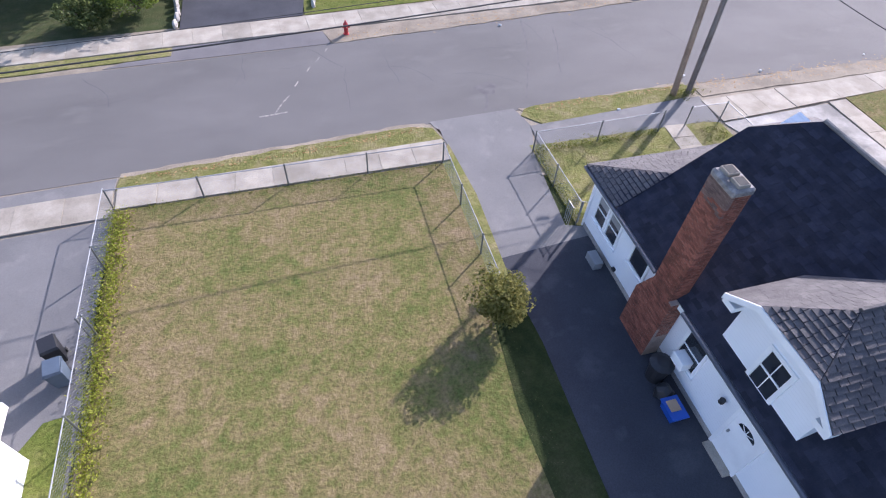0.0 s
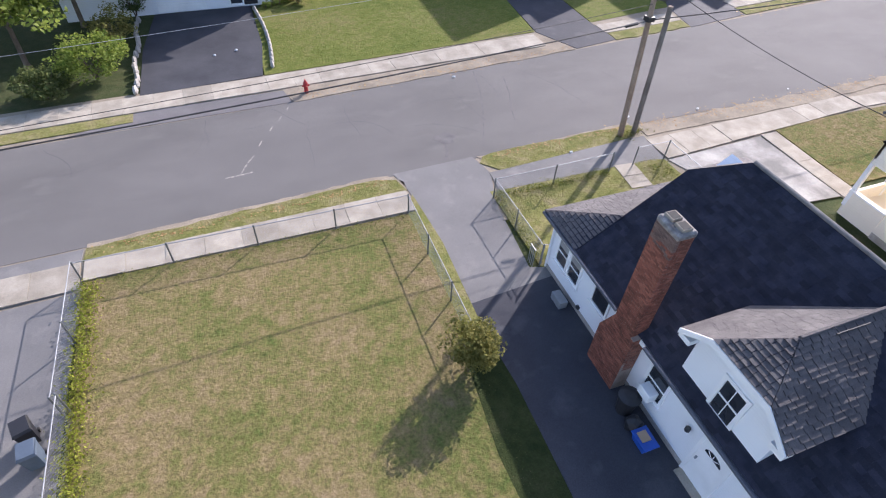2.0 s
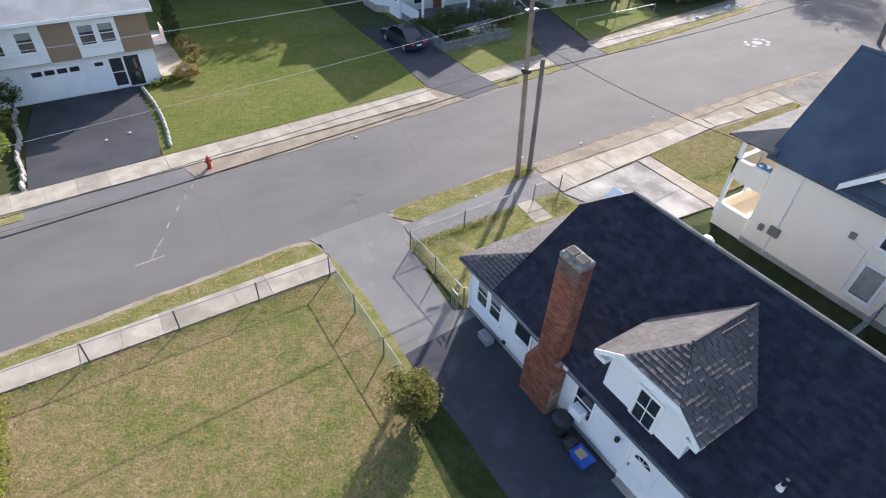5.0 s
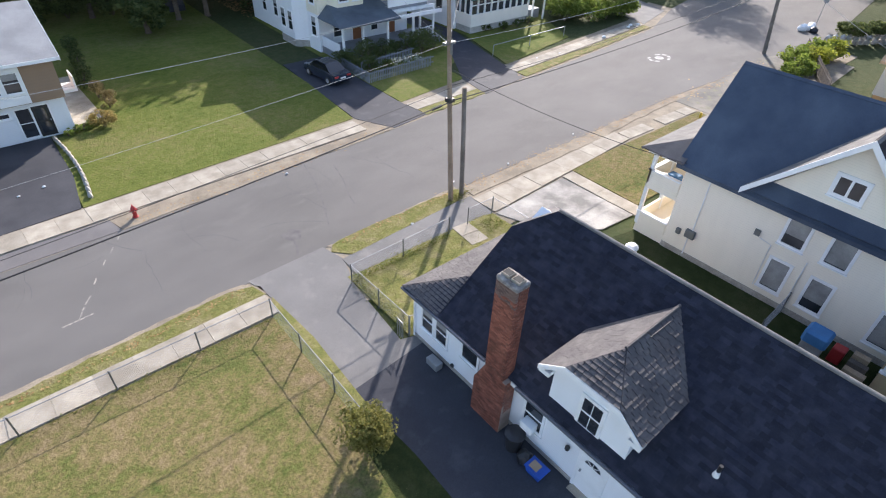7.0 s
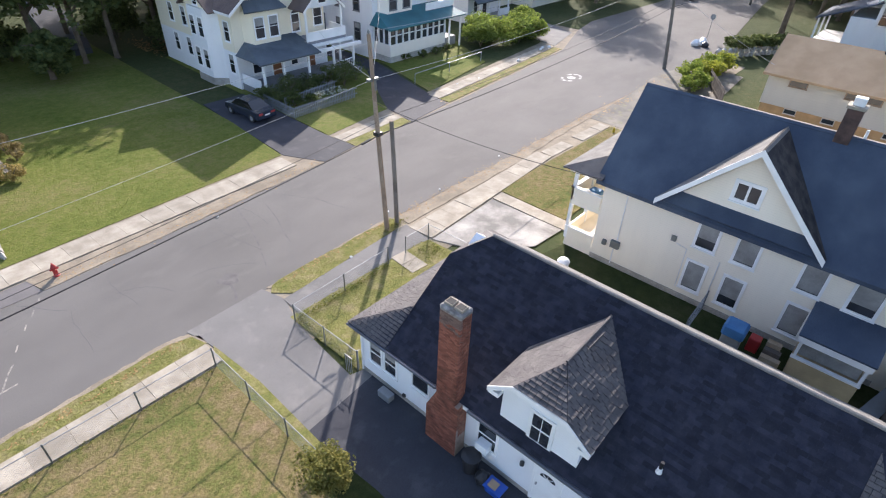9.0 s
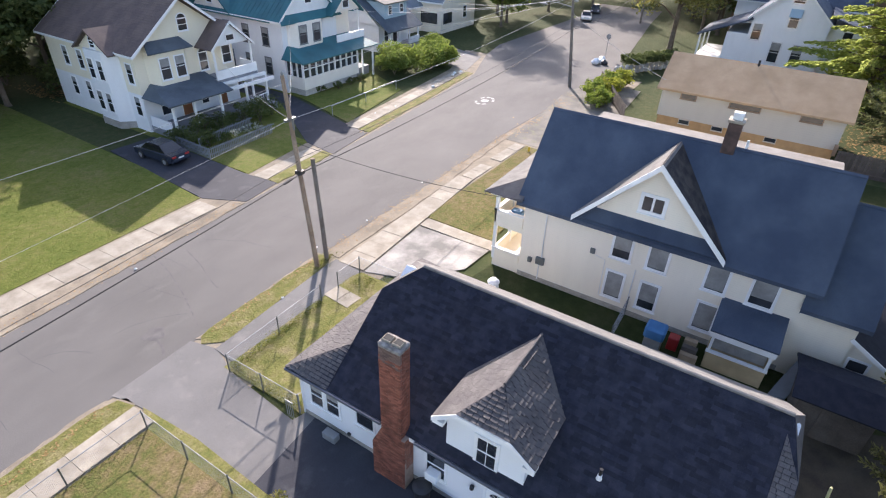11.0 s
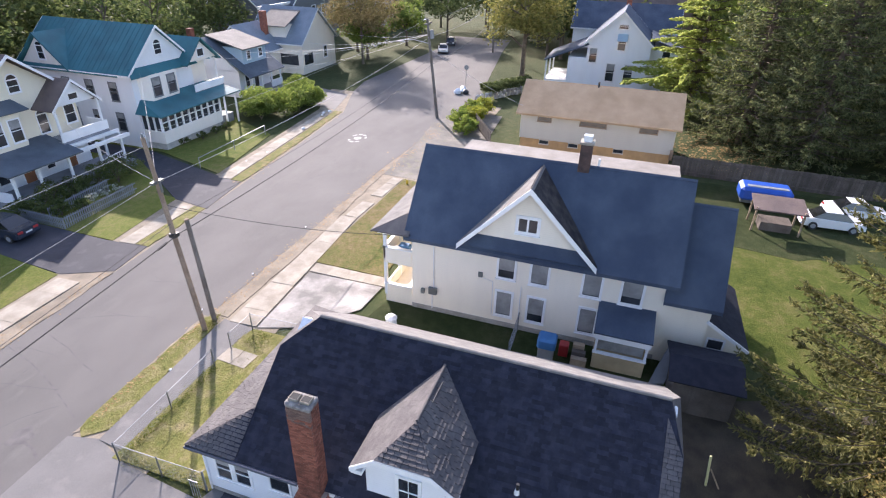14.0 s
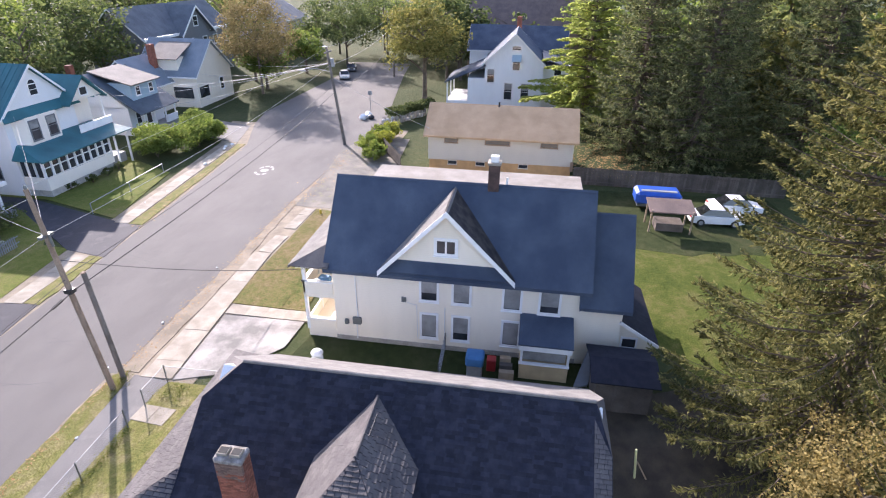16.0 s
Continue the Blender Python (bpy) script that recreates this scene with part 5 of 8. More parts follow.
for s in (-1, 1):
    e, p = (GY + s * 3.68, gap - gk * 3.68), (GY, gap)
    # Sunlit north slope pale, shaded south slope dark: light put into the colours.
    part("roof", slab([(23.82, e[0], e[1]), (23.82, p[0], p[1]), (27.55, p[0], p[1]), (24.1, e[0], e[1])], 0.16), M_SH_PALE if s > 0 else M_SH_MOTTLED, tall)
    bm = bmesh.new()
    a, b, dn, ox = Vector((23.78, e[0], e[1] + .02)), Vector((23.78, p[0], p[1] + .02)), Vector((0, 0, -0.3)), Vector((0.05, 0, 0))
    add_prism(bm, [a, b, b + dn, a + dn], [a + ox, b + ox, b + ox + dn, a + ox + dn])
    part("bargeboard", bm, M_TRIM, tall)
part("pent_roof", slab([(23.9, GY - 3.3, 5.15), (23.9, GY + 3.3, 5.15), (24.42, GY + 3.1, 5.75), (24.42, GY - 3.1, 5.75)], 0.1), M_SH_BLUE, tall, "narrow skirt roof under the gable")
window(tall, "x", TX0 - 0.02, -1, 3.15, 6.3, 0.95, 0.72, "double", edge=0.17)
for y, bl in ((4.05, 0.7), (2.25, 0.97), (-0.5, 0.97), (-2.5, 0.75)):
    window(tall, "x", TX0, -1, y, 3.3 if y > 0 else 3.2, 0.85 if y > -2 else 0.95, 1.52, "plain", blind=bl, edge=0.13)
for y, bl in ((4.05, 0.97), (2.25, 0.7), (-0.55, 0.97)):
    window(tall, "x", TX0, -1, y, 0.82, 0.82, 1.5, "plain", blind=bl, edge=0.13)
# meters, conduit, pipes
mt = part("meter_box", box(24.22, 8.0, 1.25, 24.4, 8.5, 1.7, 0.02), M_METALDARK, tall, "grey electric meter box")
part("meter_box", box(24.22, 8.75, 1.2, 24.4, 8.98, 1.5, 0.02), M_METALDARK, tall)
part("conduit", tube([(24.36, 8.2, 1.7), (24.36, 8.25, 5.0)], 0.03, 6), M_GUTTER, tall)
part("conduit", tube([(24.36, 8.3, 0.2), (24.36, 8.3, 1.3)], 0.03, 6), M_GUTTER, tall)
part("junction_box", box(24.3, 5.35, 3.05, 24.4, 5.6, 3.35, 0.01), M_METALDARK, tall)
part("conduit", tube([(24.37, 5.3, 3.0), (24.37, 4.75, 2.9), (24.37, 4.7, 0.6)], 0.02, 5), M_GUTTER, tall)
part("conduit", tube([(24.37, 3.15, 0.4), (24.37, 3.15, 2.9)], 0.025, 5), M_GUTTER, tall)
# chimney
tc = part("chimney", box(27.3, 0.72, 8.2, 27.9, 1.32, 10.3, 0.02), M_SOOT, tall, "sooty brick chimney")
part("chimney_cap", box(27.24, 0.66, 10.3, 27.96, 1.38, 10.42), M_CONC, tc)
part("chimney_pot", box(27.4, 0.8, 10.42, 27.8, 1.24, 10.75, 0.02), M_WHITEPLASTIC, tc)
part("roof_vent", tube([(27.75, 0.3, 8.8), (27.75, 0.3, 9.5)], 0.06, 8), M_WHITEPLASTIC, tall)
# rear wing
part("wing_wall", box(24.4, -6.35, -0.05, 30.2, -4.2, 4.0), M_CREAM, tall)
gable_roof(tall, 24.4, -6.5, 30.4, -4.25, 4.35, 7.9, "y", M_SH_BLUE, 0.4, 0.2, 0.14, trim=M_SH_BLUE)
bm = bmesh.new()
add_prism(bm, [(24.4, -6.35, 4.0), (30.4, -6.35, 4.0), (27.4, -6.35, 7.7)], [(24.4, -4.3, 4.0), (30.4, -4.3, 4.0), (27.4, -4.3, 7.7)])
part("wing_gable", bm, M_CREAM, tall)
# lean-to at the back
bm = bmesh.new()
add_prism(bm, [(24.6, -6.35, -0.05), (24.6, -8.2, -0.05), (24.6, -8.2, 1.75), (24.6, -6.35, 2.95)], [(30.2, -6.35, -0.05), (30.2, -8.2, -0.05), (30.2, -8.2, 1.75), (30.2, -6.35, 2.95)])
part("lean_to_wall", bm, M_CREAM, tall)
part("lean_to_roof", slab([(24.3, -6.3, 3.1), (30.4, -6.3, 3.1), (30.4, -8.5, 1.75), (24.3, -8.5, 1.75)], 0.12), M_SH_DARK, tall)
part("bargeboard", slab([(24.27, -6.3, 3.13), (24.35, -6.3, 3.13), (24.35, -8.5, 1.78), (24.27, -8.5, 1.78)], 0.16), M_TRIM, tall)
window(tall, "x", 24.6, -1, -6.95, 1.35, 0.7, 0.55, "plain")
# front porch on two storeys
porch = thing("porch", (27.5, 10.6, 0), "white two-storey front porch with railings", "porch")
part("deck", box(24.45, 9.56, 0.0, 30.8, 11.3, 0.55), M_CREAM, porch)
part("deck", box(24.4, 9.56, 2.75, 30.8, 11.35, 3.0), M_CREAM, porch)
part("railing", box(24.42, 9.6, 0.55, 24.52, 11.3, 1.25), M_CREAM, porch)
part("railing", box(24.42, 11.2, 0.55, 30.8, 11.32, 1.25), M_CREAM, porch)
part("railing", box(24.4, 9.6, 3.0, 24.5, 11.35, 3.75), M_CREAM, porch)
part("railing", box(24.4, 11.25, 3.0, 30.8, 11.35, 3.75), M_CREAM, porch)
part("rail_cap", box(24.34, 9.58, 3.75, 24.56, 11.42, 3.81), M_TRIM, porch)
part("rail_cap", box(24.34, 11.2, 3.75, 30.8, 11.42, 3.81), M_TRIM, porch)
part("rail_cap", box(24.36, 9.58, 1.25, 24.58, 11.38, 1.31), M_TRIM, porch)
for x in (24.5, 26.6, 28.7, 30.7):
    part("column", box(x - 0.09, 11.18, 0.5, x + 0.09, 11.36, 5.0), M_TRIM, porch)
part("fascia", box(24.2, 9.6, 4.75, 31.0, 11.6, 4.98), M_TRIM, porch)
# Porch front paler than its side, sunlight included in the shingle tone.
part("roof", slab([(23.9, 11.9, 4.98), (31.3, 11.9, 4.98), (29.6, 9.6, 6.0), (25.6, 9.6, 6.0)], 0.12), M_SH_PALE, porch)
part("roof", slab([(23.9, 11.9, 4.99), (25.6, 9.6, 6.01), (23.9, 9.6, 5.0)], 0.08), M_SH_GREY, porch)
solo("cushion", blob((24.95, 10.75, 3.0), (0.34, 0.34, 0.4), 0.15, 5), M_WHITEPLASTIC, "round white bundle standing on the upper porch", "bundle")
solo("folded_cloth", box(25.4, 10.2, 3.0, 26.0, 10.9, 3.4, 0.08), M_BLUETARP, "folded blue cloth on the upper porch floor", "cloth")
# side porch
sp = thing("side_porch", (23.4, -2.4, 0), "small enclosed side porch with dark roof and tan base", "porch")
part("base", box(22.65, -3.7, -0.05, 24.4, -1.15, 0.95), M_TANPANEL, sp)
part("back", box(23.6, -3.6, 0.95, 24.38, -1.25, 2.2), M_CREAM, sp)
for y in (-3.66, -1.22):
    part("post", box(22.66, y - 0.06, 0.95, 22.8, y + 0.06, 2.15), M_TRIM, sp)
part("rail", box(22.62, -3.75, 0.95, 22.8, -1.1, 1.05), M_TRIM, sp)
part("beam", box(22.55, -3.8, 1.92, 22.85, -1.05, 2.32), M_TRIM, sp)
# Pale opaque panel stands in for the brightness of the porch glass.
part("screen", box(22.95, -3.55, 1.05, 23.0, -1.3, 2.0), M_CURTAIN, sp, "pale panel in place of bright porch glazing")
part("roof", slab([(22.5, -3.85, 2.32), (22.5, -1.0, 2.32), (24.42, -1.0, 3.05), (24.42, -3.85, 3.05)], 0.1), M_SH_BLUE, sp)
# garden shed with dark roof and the curved hatch
shed = thing("shed", (22, -6.2, 0), "low shed with dark blue-grey roof", "shed")
# Dark wood and shingles carry the tree shade over the shed.
part("wall", box(20.9, -7.6, -0.05, 23.4, -4.9, 1.9), M_WOOD_DARK, shed)
part("roof", slab([(20.6, -7.9, 1.95), (20.6, -4.6, 1.95), (22.1, -4.6, 2.4), (22.1, -7.9, 2.4)], 0.08), M_SH_DARK, shed)
part("roof", slab([(23.7, -7.9, 1.95), (23.7, -4.6, 1.95), (22.1, -4.6, 2.4), (22.1, -7.9, 2.4)], 0.08), M_SH_DARK, shed)
part("door", box(20.86, -6.6, 0.0, 20.9, -5.8, 1.7), M_WOOD_DARK, shed)
hatch = thing("cellar_hatch", (23.3, -4.5, 0), "curved grey hood over the cellar steps", "hatch")
arc = [(22.3 + 2.0 * t, -4.05 - 0.9 * t, 0.1 + 1.35 * math.sin(t * 1.5)) for t in np.linspace(0, 1, 7)]
for a, b in zip(arc, arc[1:]):
    bm = bmesh.new()
    add_prism(bm, [Vector(a), Vector(b), Vector(b) + Vector((.25, -.75, 0)), Vector(a) + Vector((.25, -.75, 0))], [Vector(a) - Vector((0, 0, .1)), Vector(b) - Vector((0, 0, .1)), Vector(b) + Vector((.25, -.75, -.1)), Vector(a) + Vector((.25, -.75, -.1))])
    part("panel", bm, M_DECKGREY, hatch)


# ---- houses across the street and beyond ----
def columns(parent, places, z0, z1, w=0.16):
    for x, y in places:
        part("column", box(x - w / 2, y - w / 2, z0, x + w / 2, y + w / 2, z1), M_TRIM, parent)


def railing(parent, a, b, z0, z1, gap=0.28, material=None):
    """A baluster rail between two points of a floor."""
    material = material or M_TRIM
    a, b = Vector(a), Vector(b)
    d = b - a
    n = max(2, int(d.length / gap))
    part("rail", tube([(*a, z1), (*b, z1)], 0.045, 6), material, parent)
    for i in range(n + 1):
        p = a + d * i / n
        part("baluster", box(p.x - 0.02, p.y - 0.02, z0, p.x + 0.02, p.y + 0.02, z1), material, parent)


# split-level garage house
g4 = thing("house", (-1, 46, 0), "split-level house with white garage, brown upper storey and grey roof", "house")
part("wall", box(-9.5, 41.4, -0.05, 3.5, 51, 2.45), M_WHITE, g4)
part("upper_wall", box(-9.7, 41.0, 2.45, 3.6, 51.2, 5.2), M_BROWNWALL, g4)
gable_roof(g4, -9.7, 41.0, 3.6, 51.2, 5.25, 7.1, "x", M_SH_LIGHT, 0.6, 0.4, 0.14)
bm = bmesh.new()
add_prism(bm, [(3.58, 41.2, 5.15), (3.58, 51, 5.15), (3.58, 46.1, 6.95)], [(-9.6, 41.2, 5.15), (-9.6, 51, 5.15), (-9.6, 46.1, 6.95)])
part("gable", bm, M_BROWNWALL, g4)
gd = part("garage_door", box(-4.0, 41.34, 0.02, -0.95, 41.42, 2.1), M_TRIM, g4, "white sectional garage door")
for k in range(4):
    part("panel_line", box(-4.0, 41.33, 0.5 + k * 0.42, -0.95, 41.345, 0.515 + k * 0.42), M_GUTTER, gd)
    part("pane", box(-3.75 + k * 0.7, 41.32, 1.62, -3.2 + k * 0.7, 41.345, 1.92), M_GLASS, gd)
window(g4, "y", 41.4, -1, 0.05, 1.7, 0.5, 0.25, "plain")
window(g4, "y", 41.4, -1, 1.05, 0.2, 0.75, 1.85, "sash")
d4 = house_door(g4, "y", 41.4, -1, 2.0, 0.05, 0.92, 2.05, M_BLACK, glass=False)
part("pane", box(1.7, 41.35, 0.3, 2.3, 41.368, 1.0), M_GLASS, d4)
part("pane", box(1.7, 41.35, 1.15, 2.3, 41.368, 1.9), M_GLASS, d4)
for a, b in ((-5.9, -2.4), (-0.7, 1.75)):
    part("panel", box(a, 40.93, 2.5, b, 41.02, 4.75), M_TRIM, g4, "white window bay panel")
    for u in (a + (b - a) * 0.28, a + (b - a) * 0.74):
        window(g4, "y", 40.93, -1, u, 3.3, 0.8, 1.15, blind=0.35)
part("balcony", box(3.6, 42.0, 2.3, 4.5, 43.4, 2.5), M_TRIM, g4)
part("balcony_rail", box(4.42, 42.0, 2.5, 4.5, 43.4, 3.3), M_TRIM, g4)
part("roof_vent", tube([(0.5, 44.6, 6.4), (0.5, 44.6, 6.95)], 0.07, 8), M_WHITEPLASTIC, g4)
ground_patch("side_patio", [(3.5, 42), (5.5, 42.5), (5.3, 52), (3.5, 52)], 0.03, M_CONC, "pale paved strip beside the garage house", "patio")

# yellow house with porch, bay and balcony
y5 = thing("house", (30, 50, 0), "yellow and white gabled old house with a brown roof", "house")
part("lower_wall", box(25.0, 46.0, -0.05, 35.0, 60, 3.3), M_WHITE, y5, "white lower storey")
gable_body(y5, 25.0, 46.0, 35.0, 60, 3.3, 6.9, 10.5, "y", M_YELLOW)
gable_roof(y5, 25.0, 46.0, 35.0, 60, 6.95, 10.75, "y", M_SH_BROWN, 0.45, 0.75, 0.16)
bm = bmesh.new()
for z0, z1 in ((-0.05, 0.6),):
    add_prism(bm, [(24.0, 49.0, z0), (24.0, 51.6, z0), (25.0, 52.6, z0), (25.0, 48.0, z0)], [(24.0, 49.0, z1), (24.0, 51.6, z1), (25.0, 52.6, z1), (25.0, 48.0, z1)])
part("bay_base", bm, M_FOUND, y5)
bm = bmesh.new()
add_prism(bm, [(24.05, 49.0, 0.6), (24.05, 51.6, 0.6), (25.0, 52.6, 0.6), (25.0, 48.0, 0.6)], [(24.05, 49.0, 6.6), (24.05, 51.6, 6.6), (25.0, 52.6, 6.6), (25.0, 48.0, 6.6)])
part("bay", bm, M_WHITE, y5)
bm = bmesh.new()
prof = [(48.0, 6.6), (52.6, 6.6), (50.3, 8.1)]
add_prism(bm, [(24.3, y, z) for y, z in prof], [(28.5, y, z) for y, z in prof])
part("gable_wall", bm, M_YELLOW, y5)
for s in (-1, 1):
    part("roof", slab([(23.9, 50.3 + s * 2.75, 6.55), (23.9, 50.3, 8.3), (27.0, 50.3, 8.3), (24.7, 50.3 + s * 2.75, 6.55)], 0.14), M_SH_BROWN, y5)
window(y5, "x", 24.3, -1, 50.3, 6.8, 0.7, 0.5, "arch")
for yy, z in ((49.6, 4.2), (51.0, 4.2), (49.6, 1.4), (51.0, 1.4)):
    window(y5, "x", 24.05, -1, yy, z, 0.75, 1.6, blind=0.3)
for yy, z in ((46.9, 4.2), (54.5, 4.2), (57, 4.2), (46.9, 1.4), (54.5, 1.4), (57, 1.4)):
    window(y5, "x", 25.0, -1, yy, z, 0.75, 1.6, blind=0.3)
window(y5, "y", 46.0, -1, 30.2, 7.9, 0.85, 0.9, "arch")
bm = bmesh.new()
prof = [(26.0, 46.0), (26.6, 45.2), (29.3, 45.2), (29.9, 46.0)]
add_prism(bm, [(x, y, 3.6) for x, y in prof], [(x, y, 6.7) for x, y in prof])
part("bay", bm, M_YELLOW, y5)
part("bay_roof", slab([(25.8, 44.9, 6.7), (30.1, 44.9, 6.7), (29.6, 46.05, 7.5), (26.3, 46.05, 7.5)], 0.1), M_SH_SLATE, y5)
window(y5, "y", 45.2, -1, 27.25, 4.4, 0.85, 1.7, blind=0.4)
window(y5, "y", 45.2, -1, 28.7, 4.4, 0.85, 1.7, blind=0.4)
# gable over the balcony
bm = bmesh.new()
prof = [(31.2, 6.5), (35.4, 6.5), (33.3, 8.3)]
add_prism(bm, [(x, 43.9, z) for x, z in prof], [(x, 47, z) for x, z in prof])
part("gable_wall", bm, M_WHITE, y5)
for s in (-1, 1):
    part("roof", slab([(33.3 + s * 2.4, 43.6, 6.3), (33.3, 43.6, 8.5), (33.3, 47.5, 8.5), (33.3 + s * 2.4, 47.5, 6.3)], 0.12), M_SH_BROWN, y5)
    bm = bmesh.new()
    a, b, dn, oy = Vector((33.3 + s * 2.4, 43.56, 6.32)), Vector((33.3, 43.56, 8.52)), Vector((0, 0, -.24)), Vector((0, .05, 0))
    add_prism(bm, [a, b, b + dn, a + dn], [a + oy, b + oy, b + oy + dn, a + oy + dn])
    part("bargeboard", bm, M_TRIM, y5)
window(y5, "y", 43.9, -1, 33.3, 6.85, 0.8, 0.45, "plain")
window(y5, "y", 46.0, -1, 31.6, 4.2, 0.8, 1.5, "arch")
window(y5, "y", 46.0, -1, 34.2, 4.4, 0.9, 1.5)
columns(y5, [(31.3, 43.9), (35.4, 43.9)], 3.6, 6.5)
part("balcony_floor", box(31.1, 43.7, 3.4, 35.7, 46, 3.65), M_DECKGREY, y5)
part("balcony_wall", box(31.1, 43.68, 3.65, 35.7, 43.8, 4.45), M_TRIM, y5)
part("balcony_wall", box(35.6, 43.8, 3.65, 35.72, 46, 4.45), M_TRIM, y5)
shingles("shingle_covering", y5, (24.55, 45.28, 6.72), (0, 1, 0), (5.45, 0, 0.76 * 5.45), [(0, 0), (14.9, 0), (14.9, 6.8), (0, 6.8)], M_SH_BROWN, 0.9, 0.26, 0.02, label="courses of brown shingles")
# porch
p5 = thing("porch", (30, 44, 0), "old wooden front porch with grey floor and white columns", "porch")
part("deck", box(25.2, 42.4, -0.05, 36.5, 46.0, 0.6), M_DECKGREY, p5)
columns(p5, [(25.5, 42.7), (27.6, 42.7), (30.3, 42.7), (33.5, 43.0), (36.3, 43.4), (36.3, 45.5)], 0.6, 3.1, 0.18)
part("beam", box(25.2, 42.45, 2.85, 36.6, 42.75, 3.12), M_TRIM, p5)
part("roof", slab([(24.9, 42.1, 3.1), (31.4, 42.1, 3.1), (31.4, 46.0, 4.1), (26.0, 46.0, 4.1)], 0.12), M_SH_SLATE, p5)
part("roof", slab([(24.9, 42.1, 3.11), (26.0, 46.0, 4.11), (24.9, 46.0, 3.11)], 0.08), M_SH_SLATE, p5)
part("beam", box(31.5, 43.5, 3.1, 36.5, 43.75, 3.38), M_TRIM, p5)
railing(p5, (33.6, 43.0), (36.3, 43.4), 0.6, 1.4)
part("side_screen", box(25.22, 43.0, 0.6, 25.3, 45.9, 1.5), M_WHITE, p5)
house_door(y5, "y", 46.0, -1, 29.0, 0.6, 0.95, 2.05, M_DOORBROWN)
house_door(y5, "y", 46.0, -1, 33.0, 0.6, 0.9, 2.05, M_DOORBROWN)
window(y5, "y", 46.0, -1, 26.9, 1.2, 0.8, 1.6)
window(y5, "y", 46.0, -1, 31.0, 1.2, 0.7, 1.5)

# white house with teal roof
t6 = thing("house", (45, 51, 0), "white old house with teal roof and glazed sun porch", "house")
gable_body(t6, 40.5, 45.0, 48.7, 59, -0.05, 7.5, 11.0, "y", M_WHITE)
gable_roof(t6, 40.5, 45.0, 48.7, 59, 7.6, 11.2, "y", M_SH_TEAL, 0.5, 0.35, 0.16)
for sgn in (-1, 1):
    for i in range(24):
        yy = 44.9 + i * 0.62
        part("seam", tube([(44.6, yy, 11.32), (44.6 + sgn * 4.55, yy, 11.32 - 0.878 * 4.55)], 0.016, 4), M_SH_TEAL, t6)
part("east_wing", box(48.7, 46.5, -0.05, 52.5, 58, 6.8), M_OFFWHITE, t6)
part("roof", slab([(48.6, 46, 8.6), (48.6, 58.3, 8.6), (53.0, 58.3, 6.7), (53.0, 46, 6.7)], 0.14), M_SH_TEAL, t6)
bm = bmesh.new()
prof = [(52.4, 7.3), (58.6, 7.3), (55.5, 10.2)]
add_prism(bm, [(40.3, y, z) for y, z in prof], [(44, y, z) for y, z in prof])
part("gable_wall", bm, M_OFFWHITE, t6)
for s in (-1, 1):
    part("roof", slab([(39.9, 55.5 + s * 3.5, 7.2), (39.9, 55.5, 10.5), (44.2, 55.5, 10.5), (40.4, 55.5 + s * 3.5, 7.2)], 0.14), M_SH_TEAL, t6)
window(t6, "x", 40.3, -1, 55.5, 8.0, 0.8, 1.2, "arch")
part("skirt_roof", slab([(39.9, 46, 7.1), (39.9, 59, 7.1), (40.55, 59, 7.7), (40.55, 46, 7.7)], 0.1), M_SH_TEAL, t6)
part("skirt_roof", slab([(40.0, 44.3, 7.0), (49.0, 44.3, 7.0), (48.6, 45.05, 7.8), (40.5, 45.05, 7.8)], 0.1), M_SH_TEAL, t6)
window(t6, "y", 45.0, -1, 44.6, 8.6, 0.85, 0.9, "arch")
bm = bmesh.new()
prof = [(41.2, 45.0), (42.0, 44.3), (45.6, 44.3), (46.4, 45.0)]
add_prism(bm, [(x, y, 4.3) for x, y in prof], [(x, y, 7.0) for x, y in prof])
part("bay", bm, M_OFFWHITE, t6)
window(t6, "y", 44.3, -1, 42.8, 4.9, 0.95, 1.7, trim=M_GREYWALL, blind=0.4)
window(t6, "y", 44.3, -1, 44.8, 4.9, 0.95, 1.7, trim=M_GREYWALL, blind=0.4)
for yy in (47.5, 50.5, 53.5):
    for z in (1.6, 4.6):
        window(t6, "x", 40.5, -1, yy, z, 0.85, 1.7, trim=M_GREYWALL, blind=0.3)
bm = bmesh.new()
prof = [(47.0, 7.3), (51.6, 7.3), (49.3, 9.3)]
add_prism(bm, [(x, 44.0, z) for x, z in prof], [(x, 47, z) for x, z in prof])
part("gable_wall", bm, M_OFFWHITE, t6)
for s in (-1, 1):
    part("roof", slab([(49.3 + s * 2.7, 43.6, 7.1), (49.3, 43.6, 9.6), (49.3, 48, 9.6), (49.3 + s * 2.7, 48, 7.1)], 0.12), M_SH_TEAL, t6)
window(t6, "y", 44.0, -1, 49.3, 7.7, 0.9, 0.7, "plain")
columns(t6, [(51.4, 44.1)], 4.3, 7.2)
part("balcony_floor", box(47.2, 43.6, 4.1, 51.8, 46.6, 4.3), M_DECKGREY, t6)
part("balcony_wall", box(47.2, 43.58, 4.3, 51.8, 43.7, 5.05), M_TRIM, t6)
window(t6, "y", 46.5, -1, 49.5, 4.5, 0.8, 1.7)
sunp = thing("sun_porch", (45, 43.5, 0), "white sun porch with a long row of windows and teal roof", "porch")
part("base", box(40.6, 42.5, 0.7, 49.3, 45.0, 1.9), M_OFFWHITE, sunp)
part("plinth", box(40.8, 42.7, -0.05, 49.1, 45.0, 0.72), M_KERBSTONE, sunp)
part("core", box(40.75, 42.65, 1.9, 49.15, 45.0, 3.4), M_GLASS, sunp, "dim glazing of the porch")
